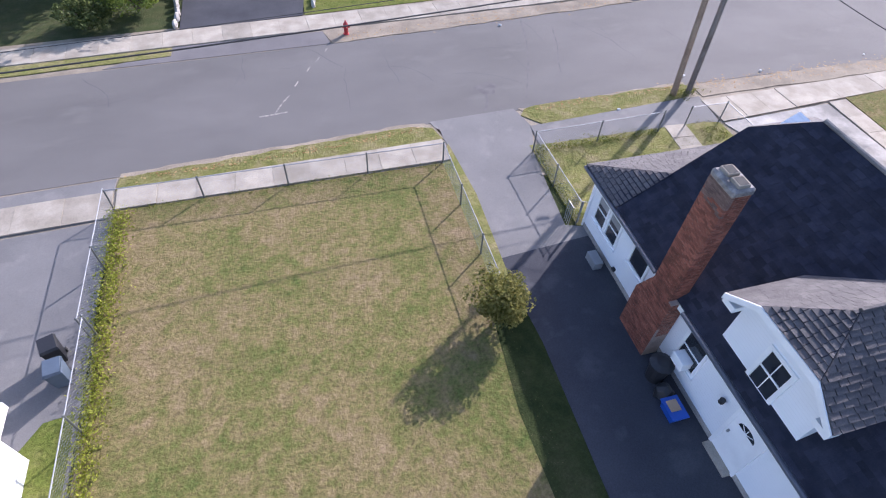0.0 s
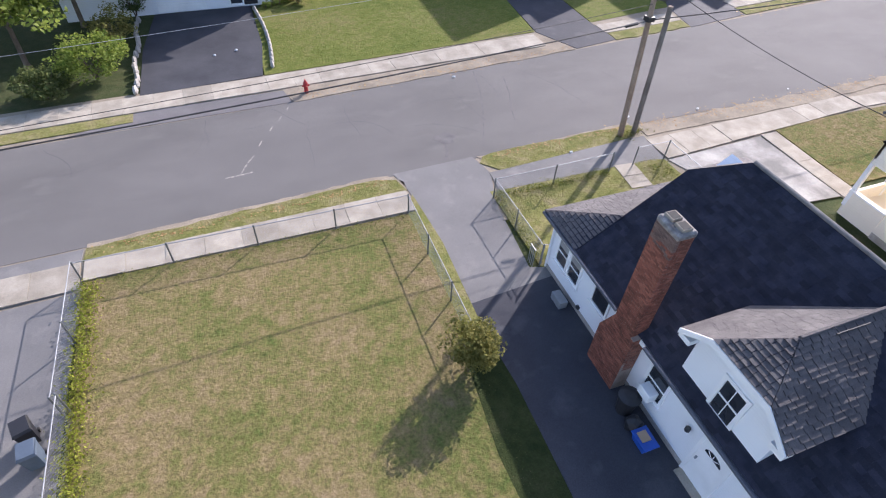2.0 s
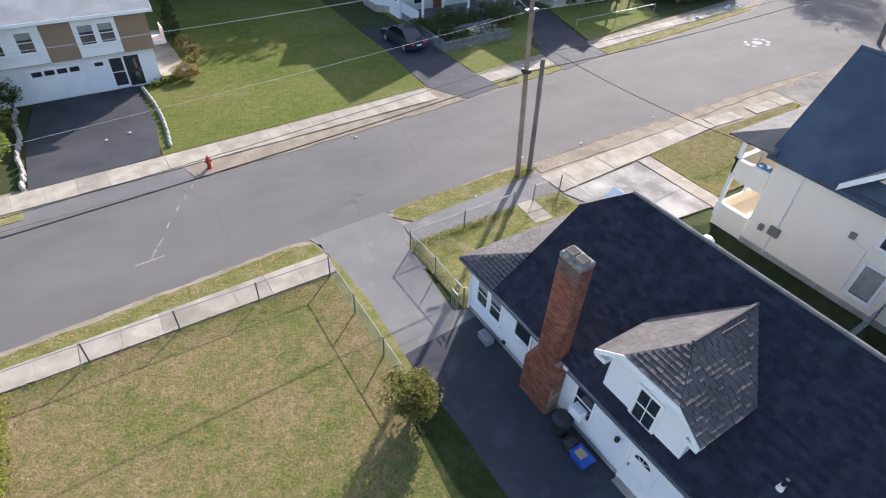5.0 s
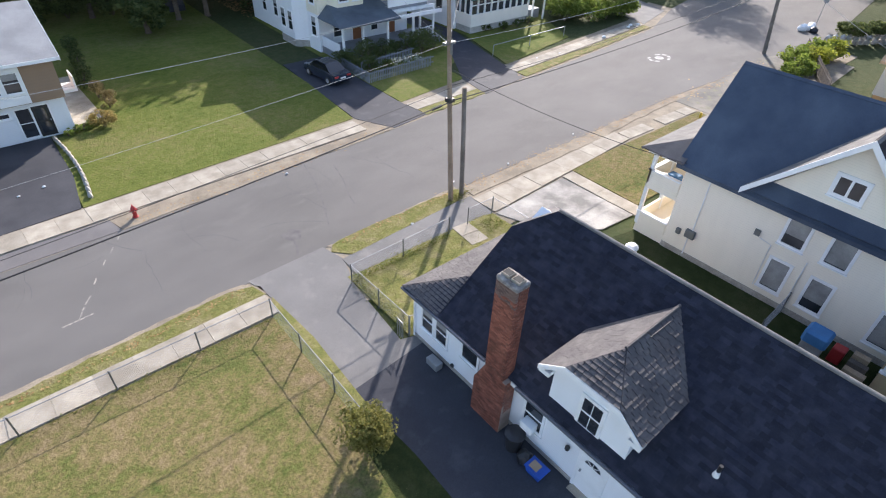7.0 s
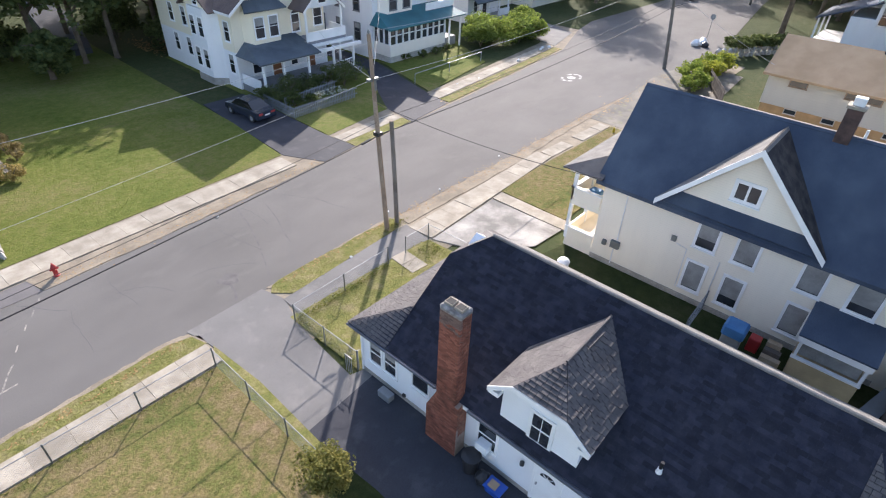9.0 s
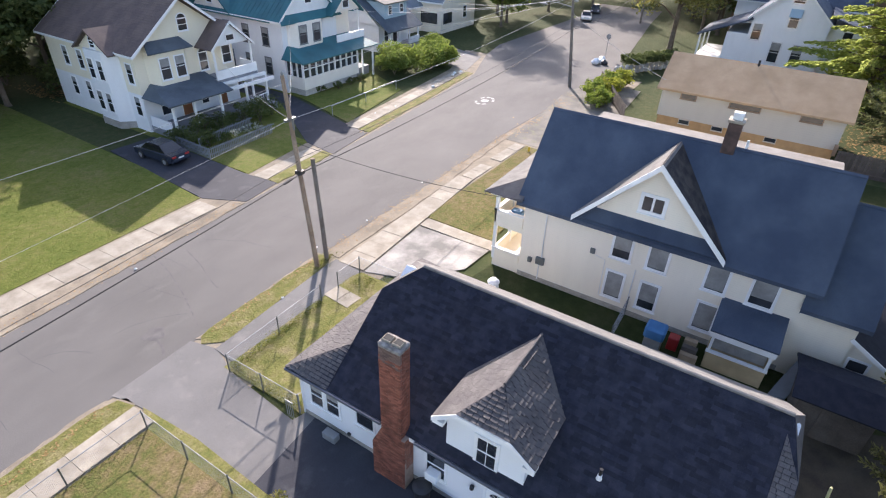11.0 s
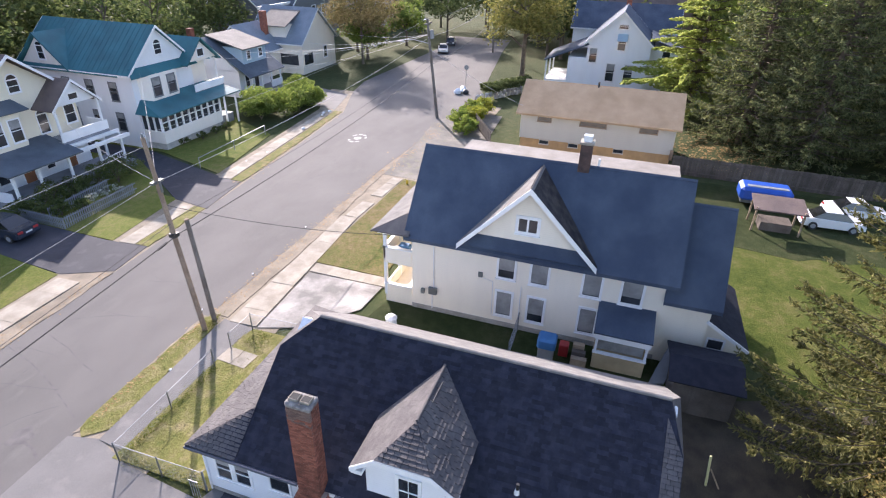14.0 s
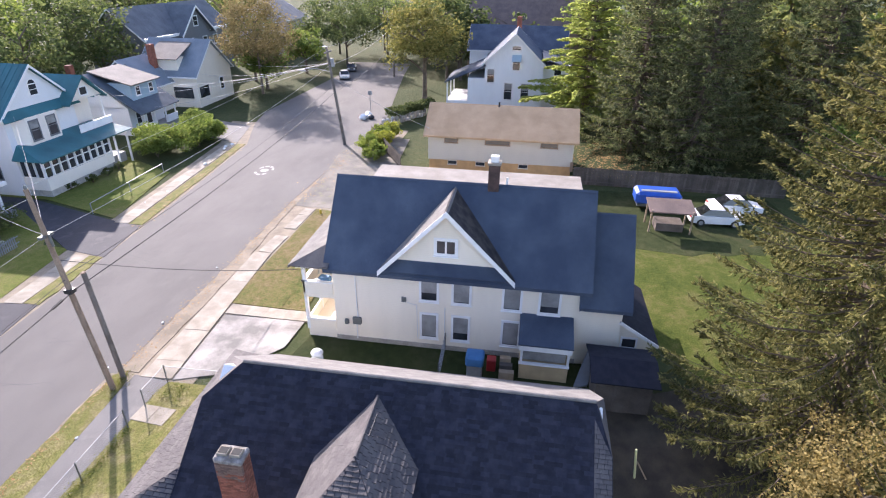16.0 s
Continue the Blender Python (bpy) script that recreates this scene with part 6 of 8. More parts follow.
for i in range(10):
    x = 40.6 + i * 0.96
    part("mullion", box(x - 0.06 + (0.06 if i == 0 else 0), 42.48, 1.9, x + 0.08, 42.66, 3.4), M_TRIM, sunp)
part("rail", box(40.6, 42.49, 2.75, 49.3, 42.6, 2.83), M_TRIM, sunp)
for yy in (42.7, 43.5, 44.3):
    part("mullion", box(40.58, yy - 0.05, 1.9, 40.76, yy + 0.07, 3.4), M_TRIM, sunp)
part("beam", box(40.5, 42.4, 3.4, 49.4, 45.0, 3.65), M_TRIM, sunp)
part("roof", slab([(40.0, 41.9, 3.6), (52.3, 41.9, 3.6), (51.0, 45.0, 4.75), (41.0, 45.0, 4.75)], 0.12), M_SH_TEAL, sunp)
part("roof", slab([(40.0, 41.9, 3.61), (41.0, 45.0, 4.76), (40.0, 45.0, 3.61)], 0.08), M_SH_TEAL, sunp)
part("entry", box(49.4, 43.2, -0.05, 52.0, 46.5, 1.0), M_DECKGREY, sunp)
columns(sunp, [(51.8, 42.4), (49.9, 42.4)], 0.0, 3.5)
house_door(sunp, "x", 49.3, 1, 43.8, 1.0, 0.9, 2.1, M_BLACK)

# small house with blue dormer
b7 = thing("house", (64.5, 52, 0), "small white house with brown roof and blue shed dormer", "house")
part("wall", box(60.8, 48.6, -0.05, 67.6, 58, 3.4), M_WHITE, b7)
part("roof", slab([(60.2, 46.4, 2.9), (68.2, 46.4, 2.9), (68.2, 53.2, 7.4), (60.2, 53.2, 7.4)], 0.16), M_SH_SLATE, b7)
part("roof", slab([(60.2, 59.2, 3.0), (68.2, 59.2, 3.0), (68.2, 53.2, 7.4), (60.2, 53.2, 7.4)], 0.16), M_SH_BROWN, b7)
bm = bmesh.new()
add_prism(bm, [(60.8, 48.6, 3.3), (60.8, 58, 3.3), (60.8, 53.2, 7.1)], [(67.6, 48.6, 3.3), (67.6, 58, 3.3), (67.6, 53.2, 7.1)])
part("gable", bm, M_WHITE, b7)
part("dormer_wall", box(61.8, 48.3, 3.9, 66.8, 54, 6.2), M_BLUEWALL, b7)
part("dormer_roof", slab([(61.3, 47.8, 6.15), (67.3, 47.8, 6.15), (67.3, 53.4, 7.6), (61.3, 53.4, 7.6)], 0.14), M_SH_GREYTAN, b7)
for u in (63.0, 65.6):
    window(b7, "y", 48.3, -1, u, 4.7, 0.7, 1.0)
part("porch_floor", box(61, 46.6, -0.05, 67.6, 48.6, 0.7), M_DECKGREY, b7)
columns(b7, [(61.1, 46.8), (63.2, 46.8), (65.4, 46.8), (67.5, 46.8)], 0.7, 2.95)
part("porch_wall", box(65.4, 46.6, 0.7, 67.6, 46.72, 1.6), M_TRIM, b7)
part("porch_wall", box(61.0, 46.6, 0.7, 63.2, 46.72, 1.5), M_TRIM, b7)
window(b7, "y", 48.6, -1, 62.4, 1.2, 0.8, 1.4)
house_door(b7, "y", 48.6, -1, 64.4, 0.7, 0.9, 2.0, M_BLACK)
part("chimney", box(61.2, 55.5, 5.5, 61.9, 56.2, 8.2), M_BRICK, b7)

# cream house with slate roof
c8 = thing("house", (81, 52, 0), "cream house with slate-grey gabled roof", "house")
gable_body(c8, 76.5, 48.6, 86.8, 58, -0.05, 4.7, 8.9, "y", M_CREAM)
gable_roof(c8, 76.5, 48.6, 86.8, 58, 4.8, 9.15, "y", M_SH_BLUEGREY, 0.5, 0.4, 0.16)
part("wing", box(70.5, 52.5, -0.05, 76.5, 60, 3.9), M_CREAM, c8)
gable_roof(c8, 70.5, 52.5, 76.5, 60, 4.0, 7.4, "x", M_SH_BLUEGREY, 0.4, 0.3, 0.14)
part("dormer_wall", box(76.9, 51.5, 4.4, 80.5, 56, 7.0), M_CREAM, c8)
part("dormer_roof", slab([(76.4, 51.1, 6.9), (76.4, 56.4, 6.9), (81.4, 56.4, 8.9), (81.4, 51.1, 8.9)], 0.14), M_SH_GREYTAN, c8)
part("porch_opening", box(76.44, 49.4, 1.3, 76.52, 53.5, 2.9), M_GLASS, c8)
part("porch_opening", box(77.0, 48.54, 1.3, 79.5, 48.62, 2.9), M_GLASS, c8)
window(c8, "y", 48.6, -1, 83.5, 1.6, 1.0, 1.7)
window(c8, "x", 76.5, -1, 56, 1.4, 0.9, 1.4)
part("chimney", box(75.6, 54.2, 4.5, 76.4, 55.0, 9.0), M_BRICK, c8)

# dark grey and lilac houses at the far end
d10 = thing("house", (99, 66, 0), "dark grey gabled house among trees", "house")
gable_body(d10, 85, 62, 113, 72, -0.05, 8.4, 12.6, "x", M_GREYWALL)
gable_roof(d10, 85, 62, 113, 72, 8.5, 12.8, "x", M_SH_SLATE, 0.5, 0.4, 0.16)
bm = bmesh.new()
prof = [(94.6, 8.2), (104.6, 8.2), (99.6, 12.3)]
add_prism(bm, [(x, 61.2, z) for x, z in prof], [(x, 68, z) for x, z in prof])
part("gable_wall", bm, M_GREYWALL, d10)
part("front_bay", box(95.2, 61.2, -0.05, 104.0, 62.1, 8.2), M_GREYWALL, d10)
for s in (-1, 1):
    part("roof", slab([(99.6 + s * 5.7, 60.6, 7.9), (99.6, 60.6, 12.7), (99.6, 68, 12.7), (99.6 + s * 5.7, 68, 7.9)], 0.16), M_SH_SLATE, d10)
    bm = bmesh.new()
    a, b, dn, oy = Vector((99.6 + s * 5.7, 60.55, 7.92)), Vector((99.6, 60.55, 12.72)), Vector((0, 0, -.4)), Vector((0, .06, 0))
    add_prism(bm, [a, b, b + dn, a + dn], [a + oy, b + oy, b + oy + dn, a + oy + dn])
    part("bargeboard", bm, M_TRIM, d10)
for u, z in ((99.6, 9.3), (97.3, 5.6), (101.9, 5.6), (88, 5.4), (91.5, 5.4), (107, 5.4), (110.5, 5.4)):
    window(d10, "y", 61.2 if 95 < u < 105 else 62.0, -1, u, z, 1.3, 1.5, edge=0.16)
part("fascia", box(84.6, 61.4, 8.1, 94.4, 61.6, 8.45), M_TRIM, d10)
part("fascia", box(104.9, 61.4, 8.1, 113.4, 61.6, 8.45), M_TRIM, d10)
l11 = thing("house", (135, 60, 0), "tall lilac-grey house at the end of the street", "house")
gable_body(l11, 128, 56, 140, 68, -0.05, 8, 11.5, "x", M_LILAC)
gable_roof(l11, 128, 56, 140, 68, 8.1, 11.7, "x", M_SH_SLATE, 0.5, 0.4, 0.16)
for yy in (58.5, 61, 64):
    for z in (2, 5.5):
        window(l11, "x", 128, -1, yy, z, 1.1, 1.8)
for u in (130, 133, 136):
    for z in (2, 5.5):
        window(l11, "y", 56, -1, u, z, 1.1, 1.8)

# long beige house behind the tall one
b3 = thing("house", (58, 2, 0), "long beige house with a tan shingle roof", "house")
part("base", box(55.0, -5.4, -0.05, 61.8, 9.5, 1.35), M_ORANGE, b3, "ochre block base")
gable_body(b3, 54.9, -5.5, 61.9, 9.6, 1.3, 4.25, 6.2, "y", M_TANWALL)
gable_roof(b3, 54.9, -5.5, 61.9, 9.6, 4.3, 6.45, "y", M_SH_TAN, 0.6, 0.4, 0.16, trim=M_SH_TAN)
for u, w in ((7.15, 1.3), (2.3, 2.5), (-3.0, 1.6)):
    window(b3, "x", 54.9, -1, u, 3.25, w, 0.75, "plain", trim=M_BROWNWALL, edge=0.08)
for u in (7.0, 4.0, -0.5):
    window(b3, "x", 55.0, -1, u, 0.85, 0.9, 0.35, "plain", trim=M_TANWALL, edge=0.05)
part("stair_rail", box(54.6, -5.6, 0.9, 54.75, -5.3, 1.9), M_BROWNWALL, b3)
part("roof_vent", tube([(58.2, 2.5, 6.3), (58.2, 2.5, 6.9)], 0.1, 8), M_BLACK, b3)
gr = thing("garage", (46, 3.5, 0), "low garage with pale flat roof", "garage")
part("wall", box(44.9, -5.4, -0.05, 47.9, 12.5, 2.5), M_TANWALL, gr)
part("roof", box(44.5, -5.8, 2.5, 48.2, 12.9, 2.68, 0.03), M_FLATROOF, gr)

# white farmhouse further on
w9 = thing("house", (92, 2, 0), "white gabled farmhouse with dark blue roof", "house")
gable_body(w9, 86, -2.4, 97, 6.4, -0.05, 6.6, 10.6, "x", M_WHITE)
gable_roof(w9, 86, -2.4, 97, 6.4, 6.7, 10.8, "x", M_SH_BLUE, 0.5, 0.4, 0.16)
part("north_wing", box(86.1, 6.4, -0.05, 95, 9.0, 4.3), M_WHITE, w9)
part("roof", slab([(85.6, 6.3, 6.3), (96, 6.3, 6.3), (96, 12.6, 3.6), (85.6, 12.6, 3.6)], 0.14), M_SH_BLUE, w9)
columns(w9, [(86.2, 12.2), (90, 12.2), (94, 12.2)], 0, 3.7, 0.2)
part("porch_floor", box(86, 9, -0.05, 95, 12.3, 0.8), M_TRIM, w9)
part("south_wing", box(87.5, -6.4, -0.05, 96, -2.4, 6.2), M_WHITE, w9)
part("roof", slab([(87.0, -2.3, 7.4), (96.5, -2.3, 7.4), (96.5, -6.9, 6.0), (87.0, -6.9, 6.0)], 0.14), M_SH_BLUE, w9)
for u, z, w, h in ((5.5, 3.8, 1.0, 1.9), (1.7, 5.7, 1.0, 1.9), (2.75, 1.3, 1.1, 2.4), (0.2, 1.3, 1.1, 2.4), (1.8, 8.6, 1.2, 0.5)):
    window(w9, "x", 86, -1, u, z, w, h, blind=0.4, trim=M_GUTTER, edge=0.14)
part("awning", slab([(85.3, 1.0, 7.0), (85.3, 2.4, 7.0), (86.0, 2.4, 7.9), (86.0, 1.0, 7.9)], 0.06), M_BLUEWALL, w9)
for z in (1.4, 4.2):
    window(w9, "x", 87.5, -1, -4.6, z, 1.0, 1.5)
part("rear_block", box(97, -6, -0.05, 106, 10, 7.2), M_WHITE, w9)
gable_roof(w9, 97, -6, 106, 10, 7.3, 10.6, "y", M_SH_BLUE, 0.5, 0.4, 0.16)
part("chimney", box(99.5, 1.6, 9, 100.3, 2.4, 12.2), M_BRICK, w9)

# large brown-roofed block behind the farmhouse
br = thing("building", (118, 0, 0), "large block with a dull brown roof behind the farmhouse", "building")
gable_body(br, 112, -9, 126, 12, -0.05, 9.5, 14.5, "y", M_BROWNWALL)
gable_roof(br, 112, -9, 126, 12, 9.6, 14.7, "y", M_SH_BROWN, 0.5, 0.4, 0.16)

# white outbuilding by the lawn
wb = thing("garage", (-11, 3, 0), "white neighbouring garage beside the driveway", "garage")
part("wall", box(-14.4, -8, -0.05, -8.05, 7.9, 2.4), M_WHITE, wb)
gable_roof(wb, -14.4, -8, -8.05, 7.9, 2.45, 4.0, "y", M_WHITEPLASTIC, 0.45, 0.4, 0.12)


# ---- poles and cables ----
def sag_points(a, b, sag, n=14):
    a, b = Vector(a), Vector(b)
    return [a.lerp(b, i / n) - Vector((0, 0, sag * 4 * (i / n) * (1 - i / n))) for i in range(n + 1)]


def cable(a, b, sag, r, material, label):
    return solo("cable", tube(sag_points(a, b, sag), r, 5), material, label, "cable", group="overhead cables")


pa = thing("utility_pole", (18.2, 19.6, 0), "tall brown wooden utility pole with cable hardware", "utility pole")
part("shaft", tube([(18.2, 19.59, -0.1), (18.2, 20.08, 5.5), (18.2, 20.55, 11.0)], [0.15, 0.13, 0.10], 12), M_POLE, pa)
part("insulator", lathe([(0.05, 0), (0.07, 0.08), (0.03, 0.2)], (18.2, 20.55, 11.0), 8), M_METALDARK, pa)
bm = bmesh.new()
add_box(bm, 17.85, 20.27, 8.75, 18.55, 20.47, 8.87)
add_tube(bm, [(18.2, 20.16, 8.3), (18.2, 20.2, 8.9)], 0.06, 6)
part("bracket", bm, M_METALDARK, pa)
part("clamp", box(18.02, 19.92, 5.85, 18.38, 20.3, 6.05), M_BLACK, pa)
part("splice_case", tube([(17.0, 20.08, 5.72), (17.6, 20.08, 5.8)], 0.07, 8), M_BLACK, pa)
pb = thing("utility_pole", (19.05, 19.62, 0), "cut-off grey utility pole stub beside the taller one", "utility pole")
part("shaft", tube([(19.05, 19.62, -0.1), (19.1, 19.82, 3.2), (19.12, 20.02, 6.4)], [0.14, 0.13, 0.12], 12), M_POLE_GREY, pb)
part("pole_top", lathe([(0.13, 0), (0.11, 0.04)], (19.12, 20.02, 6.4), 12), M_POLE, pb)
p2 = thing("street_lamp", (62.2, 21.6, 0), "utility pole carrying a street lamp arm", "utility pole")
part("shaft", tube([(62.2, 21.3, -0.1), (62.2, 22.7, 11.3)], [0.2, 0.13], 12), M_POLE_GREY, p2)
part("arm", tube([(62.2, 22.35, 8.6), (61.6, 24.0, 9.0), (61.2, 25.0, 9.0)], 0.04, 6), M_METAL, p2)
part("lamp_head", blob((61.1, 25.4, 8.82), (0.2, 0.45, 0.12), 0.0, flat=False), M_METAL, p2)
part("transformer", tube([(62.2, 22.05, 9.2), (62.2, 22.15, 10.1)], 0.22, 12), M_METAL, p2)
part("crossarm", box(61.1, 22.5, 10.7, 63.3, 22.66, 10.85), M_POLE_GREY, p2)
p3 = thing("utility_pole", (-42, 15.2, 0), "wooden utility pole further along the street", "utility pole")
part("shaft", tube([(-42, 15.2, -0.1), (-42, 15.2, 11)], [0.17, 0.11], 10), M_POLE, p3)
p4 = thing("utility_pole", (108, 26, 0), "wooden utility pole at the street's end", "utility pole")
part("shaft", tube([(108, 26, -0.1), (108, 26, 11)], [0.19, 0.12], 10), M_POLE_GREY, p4)
cable((18.2, 20.0, 5.9), (-42, 15.2, 6.4), 0.75, 0.028, M_CABLE, "thick black communication cable along the street")
cable((18.2, 20.1, 6.6), (-42, 15.2, 7.0), 0.8, 0.012, M_CABLE, "black communication cable along the street")
cable((18.2, 20.05, 5.9), (62.2, 22.08, 6.3), 0.5, 0.028, M_CABLE, "thick black communication cable along the street")
cable((18.2, 20.15, 6.7), (62.2, 22.18, 7.1), 0.55, 0.014, M_CABLE, "black communication cable along the street")
cable((18.2, 20.55, 11.1), (62.2, 22.70, 11.3), 0.6, 0.0085, M_WIRE, "thin bare power wire overhead")
cable((18.2, 20.37, 8.8), (62.2, 22.45, 9.3), 0.6, 0.011, M_WIRE, "twisted pale service wire overhead")
cable((18.2, 20.37, 8.8), (-42, 15.2, 9.0), 0.8, 0.006, M_WIRE, "thin pale service wire overhead")
cable((18.2, 20.5, 10.6), (-16, 26.5, 8.6), 0.5, 0.0085, M_WIRE, "thin service wire across the street")
cable((18.2, 20.37, 8.8), (31.4, 44.2, 6.3), 0.5, 0.0085, M_WIRE, "service wire to the yellow house")
cable((18.2, 20.38, 8.9), (41.0, 44.2, 7.4), 0.6, 0.0085, M_WIRE, "service wire to the teal-roofed house")
cable((18.2, 20.27, 7.6), (24.2, 9.3, 5.0), 0.4, 0.016, M_CABLE, "service wire to the cream house")
for x, y, z in ((63, 46.5, 3.2), (78, 48.4, 4.6), (51.6, 44, 7.0), (61.5, 48.2, 5.8), (71, 52.4, 4.2), (86, 48.2, 5.5)):
    cable((62.2, 22.49, 9.6), (x, y, z), 0.7, 0.013, M_WIRE, "service wire across the street")
for z, r in ((11.3, 0.012), (9.3, 0.02), (6.3, 0.028)):
    cable((62.2, 21.3 + 0.124 * z, z), (108, 26, z), 0.8, r, M_WIRE if z > 7 else M_CABLE, "overhead wire at the street's end")
cable((62.2, 22.29, 8.0), (54.9, 9.5, 4.6), 0.3, 0.015, M_WIRE, "service wire to the beige house")


# ---- wire fences ----
def chain_fence(name, a, b, label, height=1.15, n=None, mesh_gap=0.11, rail=True, first=True):
    """Chain-link: steel posts, a top rail and a woven net of thin wires."""
    a, b = Vector((*a, 0)), Vector((*b, 0))
    d = b - a
    L = d.length
    u = d / L
    n = n or max(1, round(L / 3.05))
    f = thing(name, tuple(a), label, "fence")
    for i in range(0 if first else 1, n + 1):
        p = a + d * i / n
        part("post", tube([p + Vector((0, 0, -0.05)), p + Vector((0, 0, height + 0.03))], 0.032, 7), M_METALDARK, f)
        part("post_cap", lathe([(0.04, 0), (0.03, 0.04), (0.008, 0.06)], (p.x, p.y, height + 0.02), 7), M_METALDARK, f)
    if rail:
        part("top_rail", tube([a + Vector((0, 0, height)), b + Vector((0, 0, height))], 0.018, 6), M_METAL, f)
    verts, faces = [], []
    w = 0.0028
    nrm = Vector((-u.y, u.x, 0))
    h = height - 0.03
    for s in (1, -1):
        t = -h if s > 0 else 0
        while t < (L if s > 0 else L + h):
            t0, z0, t1, z1 = t, 0.03, t + s * h, h
            if s > 0:
                if t0 < 0:
                    z0, t0 = 0.03 - t0, 0
                if t1 > L:
                    z1, t1 = h - (t1 - L), L
            else:
                if t0 > L:
                    z0, t0 = 0.03 + (t0 - L), L
                if t1 < 0:
                    z1, t1 = h + t1, 0
            if abs(t1 - t0) > 0.03:
                p, q = a + u * t0 + Vector((0, 0, z0)), a + u * t1 + Vector((0, 0, z1))
                k = len(verts)
                side = Vector((0, 0, w))
                verts += [p - side, p + side, q + side, q - side, p - nrm * w, p + nrm * w, q + nrm * w, q - nrm * w]
                faces += [(k, k + 1, k + 2, k + 3), (k + 4, k + 5, k + 6, k + 7)]
            t += mesh_gap
    part("wire_net", mesh_from(verts, faces), M_METAL, f, "woven galvanised wire net", kind="stuff")
    return f


chain_fence("wire_fence", (-6.9, 17.1), (5.75, 17.12), "galvanised chain-link fence along the pavement", 1.03, 4)
chain_fence("wire_fence", (5.75, 17.12), (5.75, 9.4), "galvanised chain-link fence beside the driveway", 1.03, 3, first=False)
chain_fence("wire_fence", (-6.9, 17.1), (-6.95, 11.4), "galvanised chain-link fence against weeds", 1.13, 2, first=False)
chain_fence("wire_fence", (-6.75, 11.4), (-6.8, -20), "taller chain-link fence beside the driveway", 1.23, 10)
chain_fence("wire_fence", (9.72, 16.95), (9.8, 12.6), "chain-link fence of the small front yard", 1.08, 2)
chain_fence("wire_fence", (9.72, 16.95), (15.9, 17.1), "chain-link fence before the front yard", 1.08, 2, first=False)
chain_fence("wire_fence", (17.3, 17.15), (19.15, 17.15), "chain-link fence beside the gate path", 1.08, 1)
chain_fence("wire_fence", (19.15, 17.15), (19.3, 13.2), "chain-link fence between yard and parking pad", 1.08, 1, first=False)
chain_fence("wire_fence", (21.6, 3.05), (24.3, 3.1), "short chain-link fence across the side yard", 1.18, 1)
gate = thing("gate", (9.6, 12.4, 0), "small pale metal gate against the house", "gate")
part("gate_frame", tube([(9.8, 12.55, 0.1), (9.8, 12.55, 1.2), (10.0, 12.45, 1.2)], 0.025, 6), M_METAL, gate)
for k in range(4):
    part("bar", tube([(9.42, 12.9 - k * 0.12, 0.05), (9.42, 12.9 - k * 0.12, 1.0)], 0.015, 5), M_METAL, gate)
part("rail", tube([(9.42, 12.95, 1.0), (9.42, 12.5, 1.0)], 0.02, 5), M_METAL, gate)


def board_fence(name, a, b, h, w, material, label, gap=0.02, jag=0.04, seed=1, pointed=False):
    """Upright boards one by one on two rails."""
    rnd = random.Random(seed)
    a, b = Vector((*a, 0)), Vector((*b, 0))
    d = b - a
    n = int(d.length / (w + gap))
    u = d.normalized()
    nr = Vector((-u.y, u.x, 0)) * 0.015
    f = thing(name, tuple(a), label, "fence")
    for z in (0.3, h * 0.8):
        bm = bmesh.new()
        add_prism(bm, [a + Vector((0, 0, z)) - nr * 3, b + Vector((0, 0, z)) - nr * 3, b + Vector((0, 0, z + .08)) - nr * 3, a + Vector((0, 0, z + .08)) - nr * 3],
                  [a + Vector((0, 0, z)) - nr, b + Vector((0, 0, z)) - nr, b + Vector((0, 0, z + .08)) - nr, a + Vector((0, 0, z + .08)) - nr])
        part("rail", bm, material, f)
    for i in range(n):
        p = a + u * (i * (w + gap))
        hh = h + rnd.uniform(-jag, jag)
        pts = [p, p + u * w, p + u * w + Vector((0, 0, hh)), p + Vector((0, 0, hh))]
        if pointed:
            pts = [p, p + u * w, p + u * w + Vector((0, 0, hh - w)), p + u * w / 2 + Vector((0, 0, hh)), p + Vector((0, 0, hh - w))]
        bm = bmesh.new()
        add_prism(bm, [q - nr for q in pts], [q + nr for q in pts])
        part("board", bm, material, f)
    return f


board_fence("board_fence", (53.6, -5.6), (53.2, -26), 1.8, 0.2, M_WOOD_DARK, "tall weathered dark board fence", seed=3)
board_fence("board_fence", (66.2, 19.0), (54.8, 12.6), 1.5, 0.25, M_WOOD_DARK, "dark board fence behind bushes", seed=4)
board_fence("picket_fence", (24.4, 37.2), (31.6, 37.6), 0.95, 0.09, M_DECKGREY, "grey picket fence round the garden", 0.1, 0.02, 5, True)
board_fence("picket_fence", (24.4, 37.2), (24.5, 41.8), 0.95, 0.09, M_DECKGREY, "grey picket fence round the garden", 0.1, 0.02, 6, True)
board_fence("picket_fence", (25.2, 39.6), (31.4, 40.2), 1.0, 0.09, M_DECKGREY, "inner weathered picket fence", 0.1, 0.05, 7, True)
rf = thing("rail_fence", (38, 36.5, 0), "low pipe rail beside the lawn", "fence")
for x in (38, 43.3, 48.8):
    part("post", tube([(x, 36.4 + (x - 38) * 0.03, 0), (x, 36.4 + (x - 38) * 0.03, 1.0)], 0.04, 6), M_METAL, rf)
part("rail", tube([(38, 36.4, 1.0), (48.8, 36.72, 1.0)], 0.035, 6), M_METAL, rf)

# ---- small street things ----
hyd = thing("fire_hydrant", (3.45, 28.45, 0), "red cast-iron fire hydrant at the kerb", "fire hydrant")
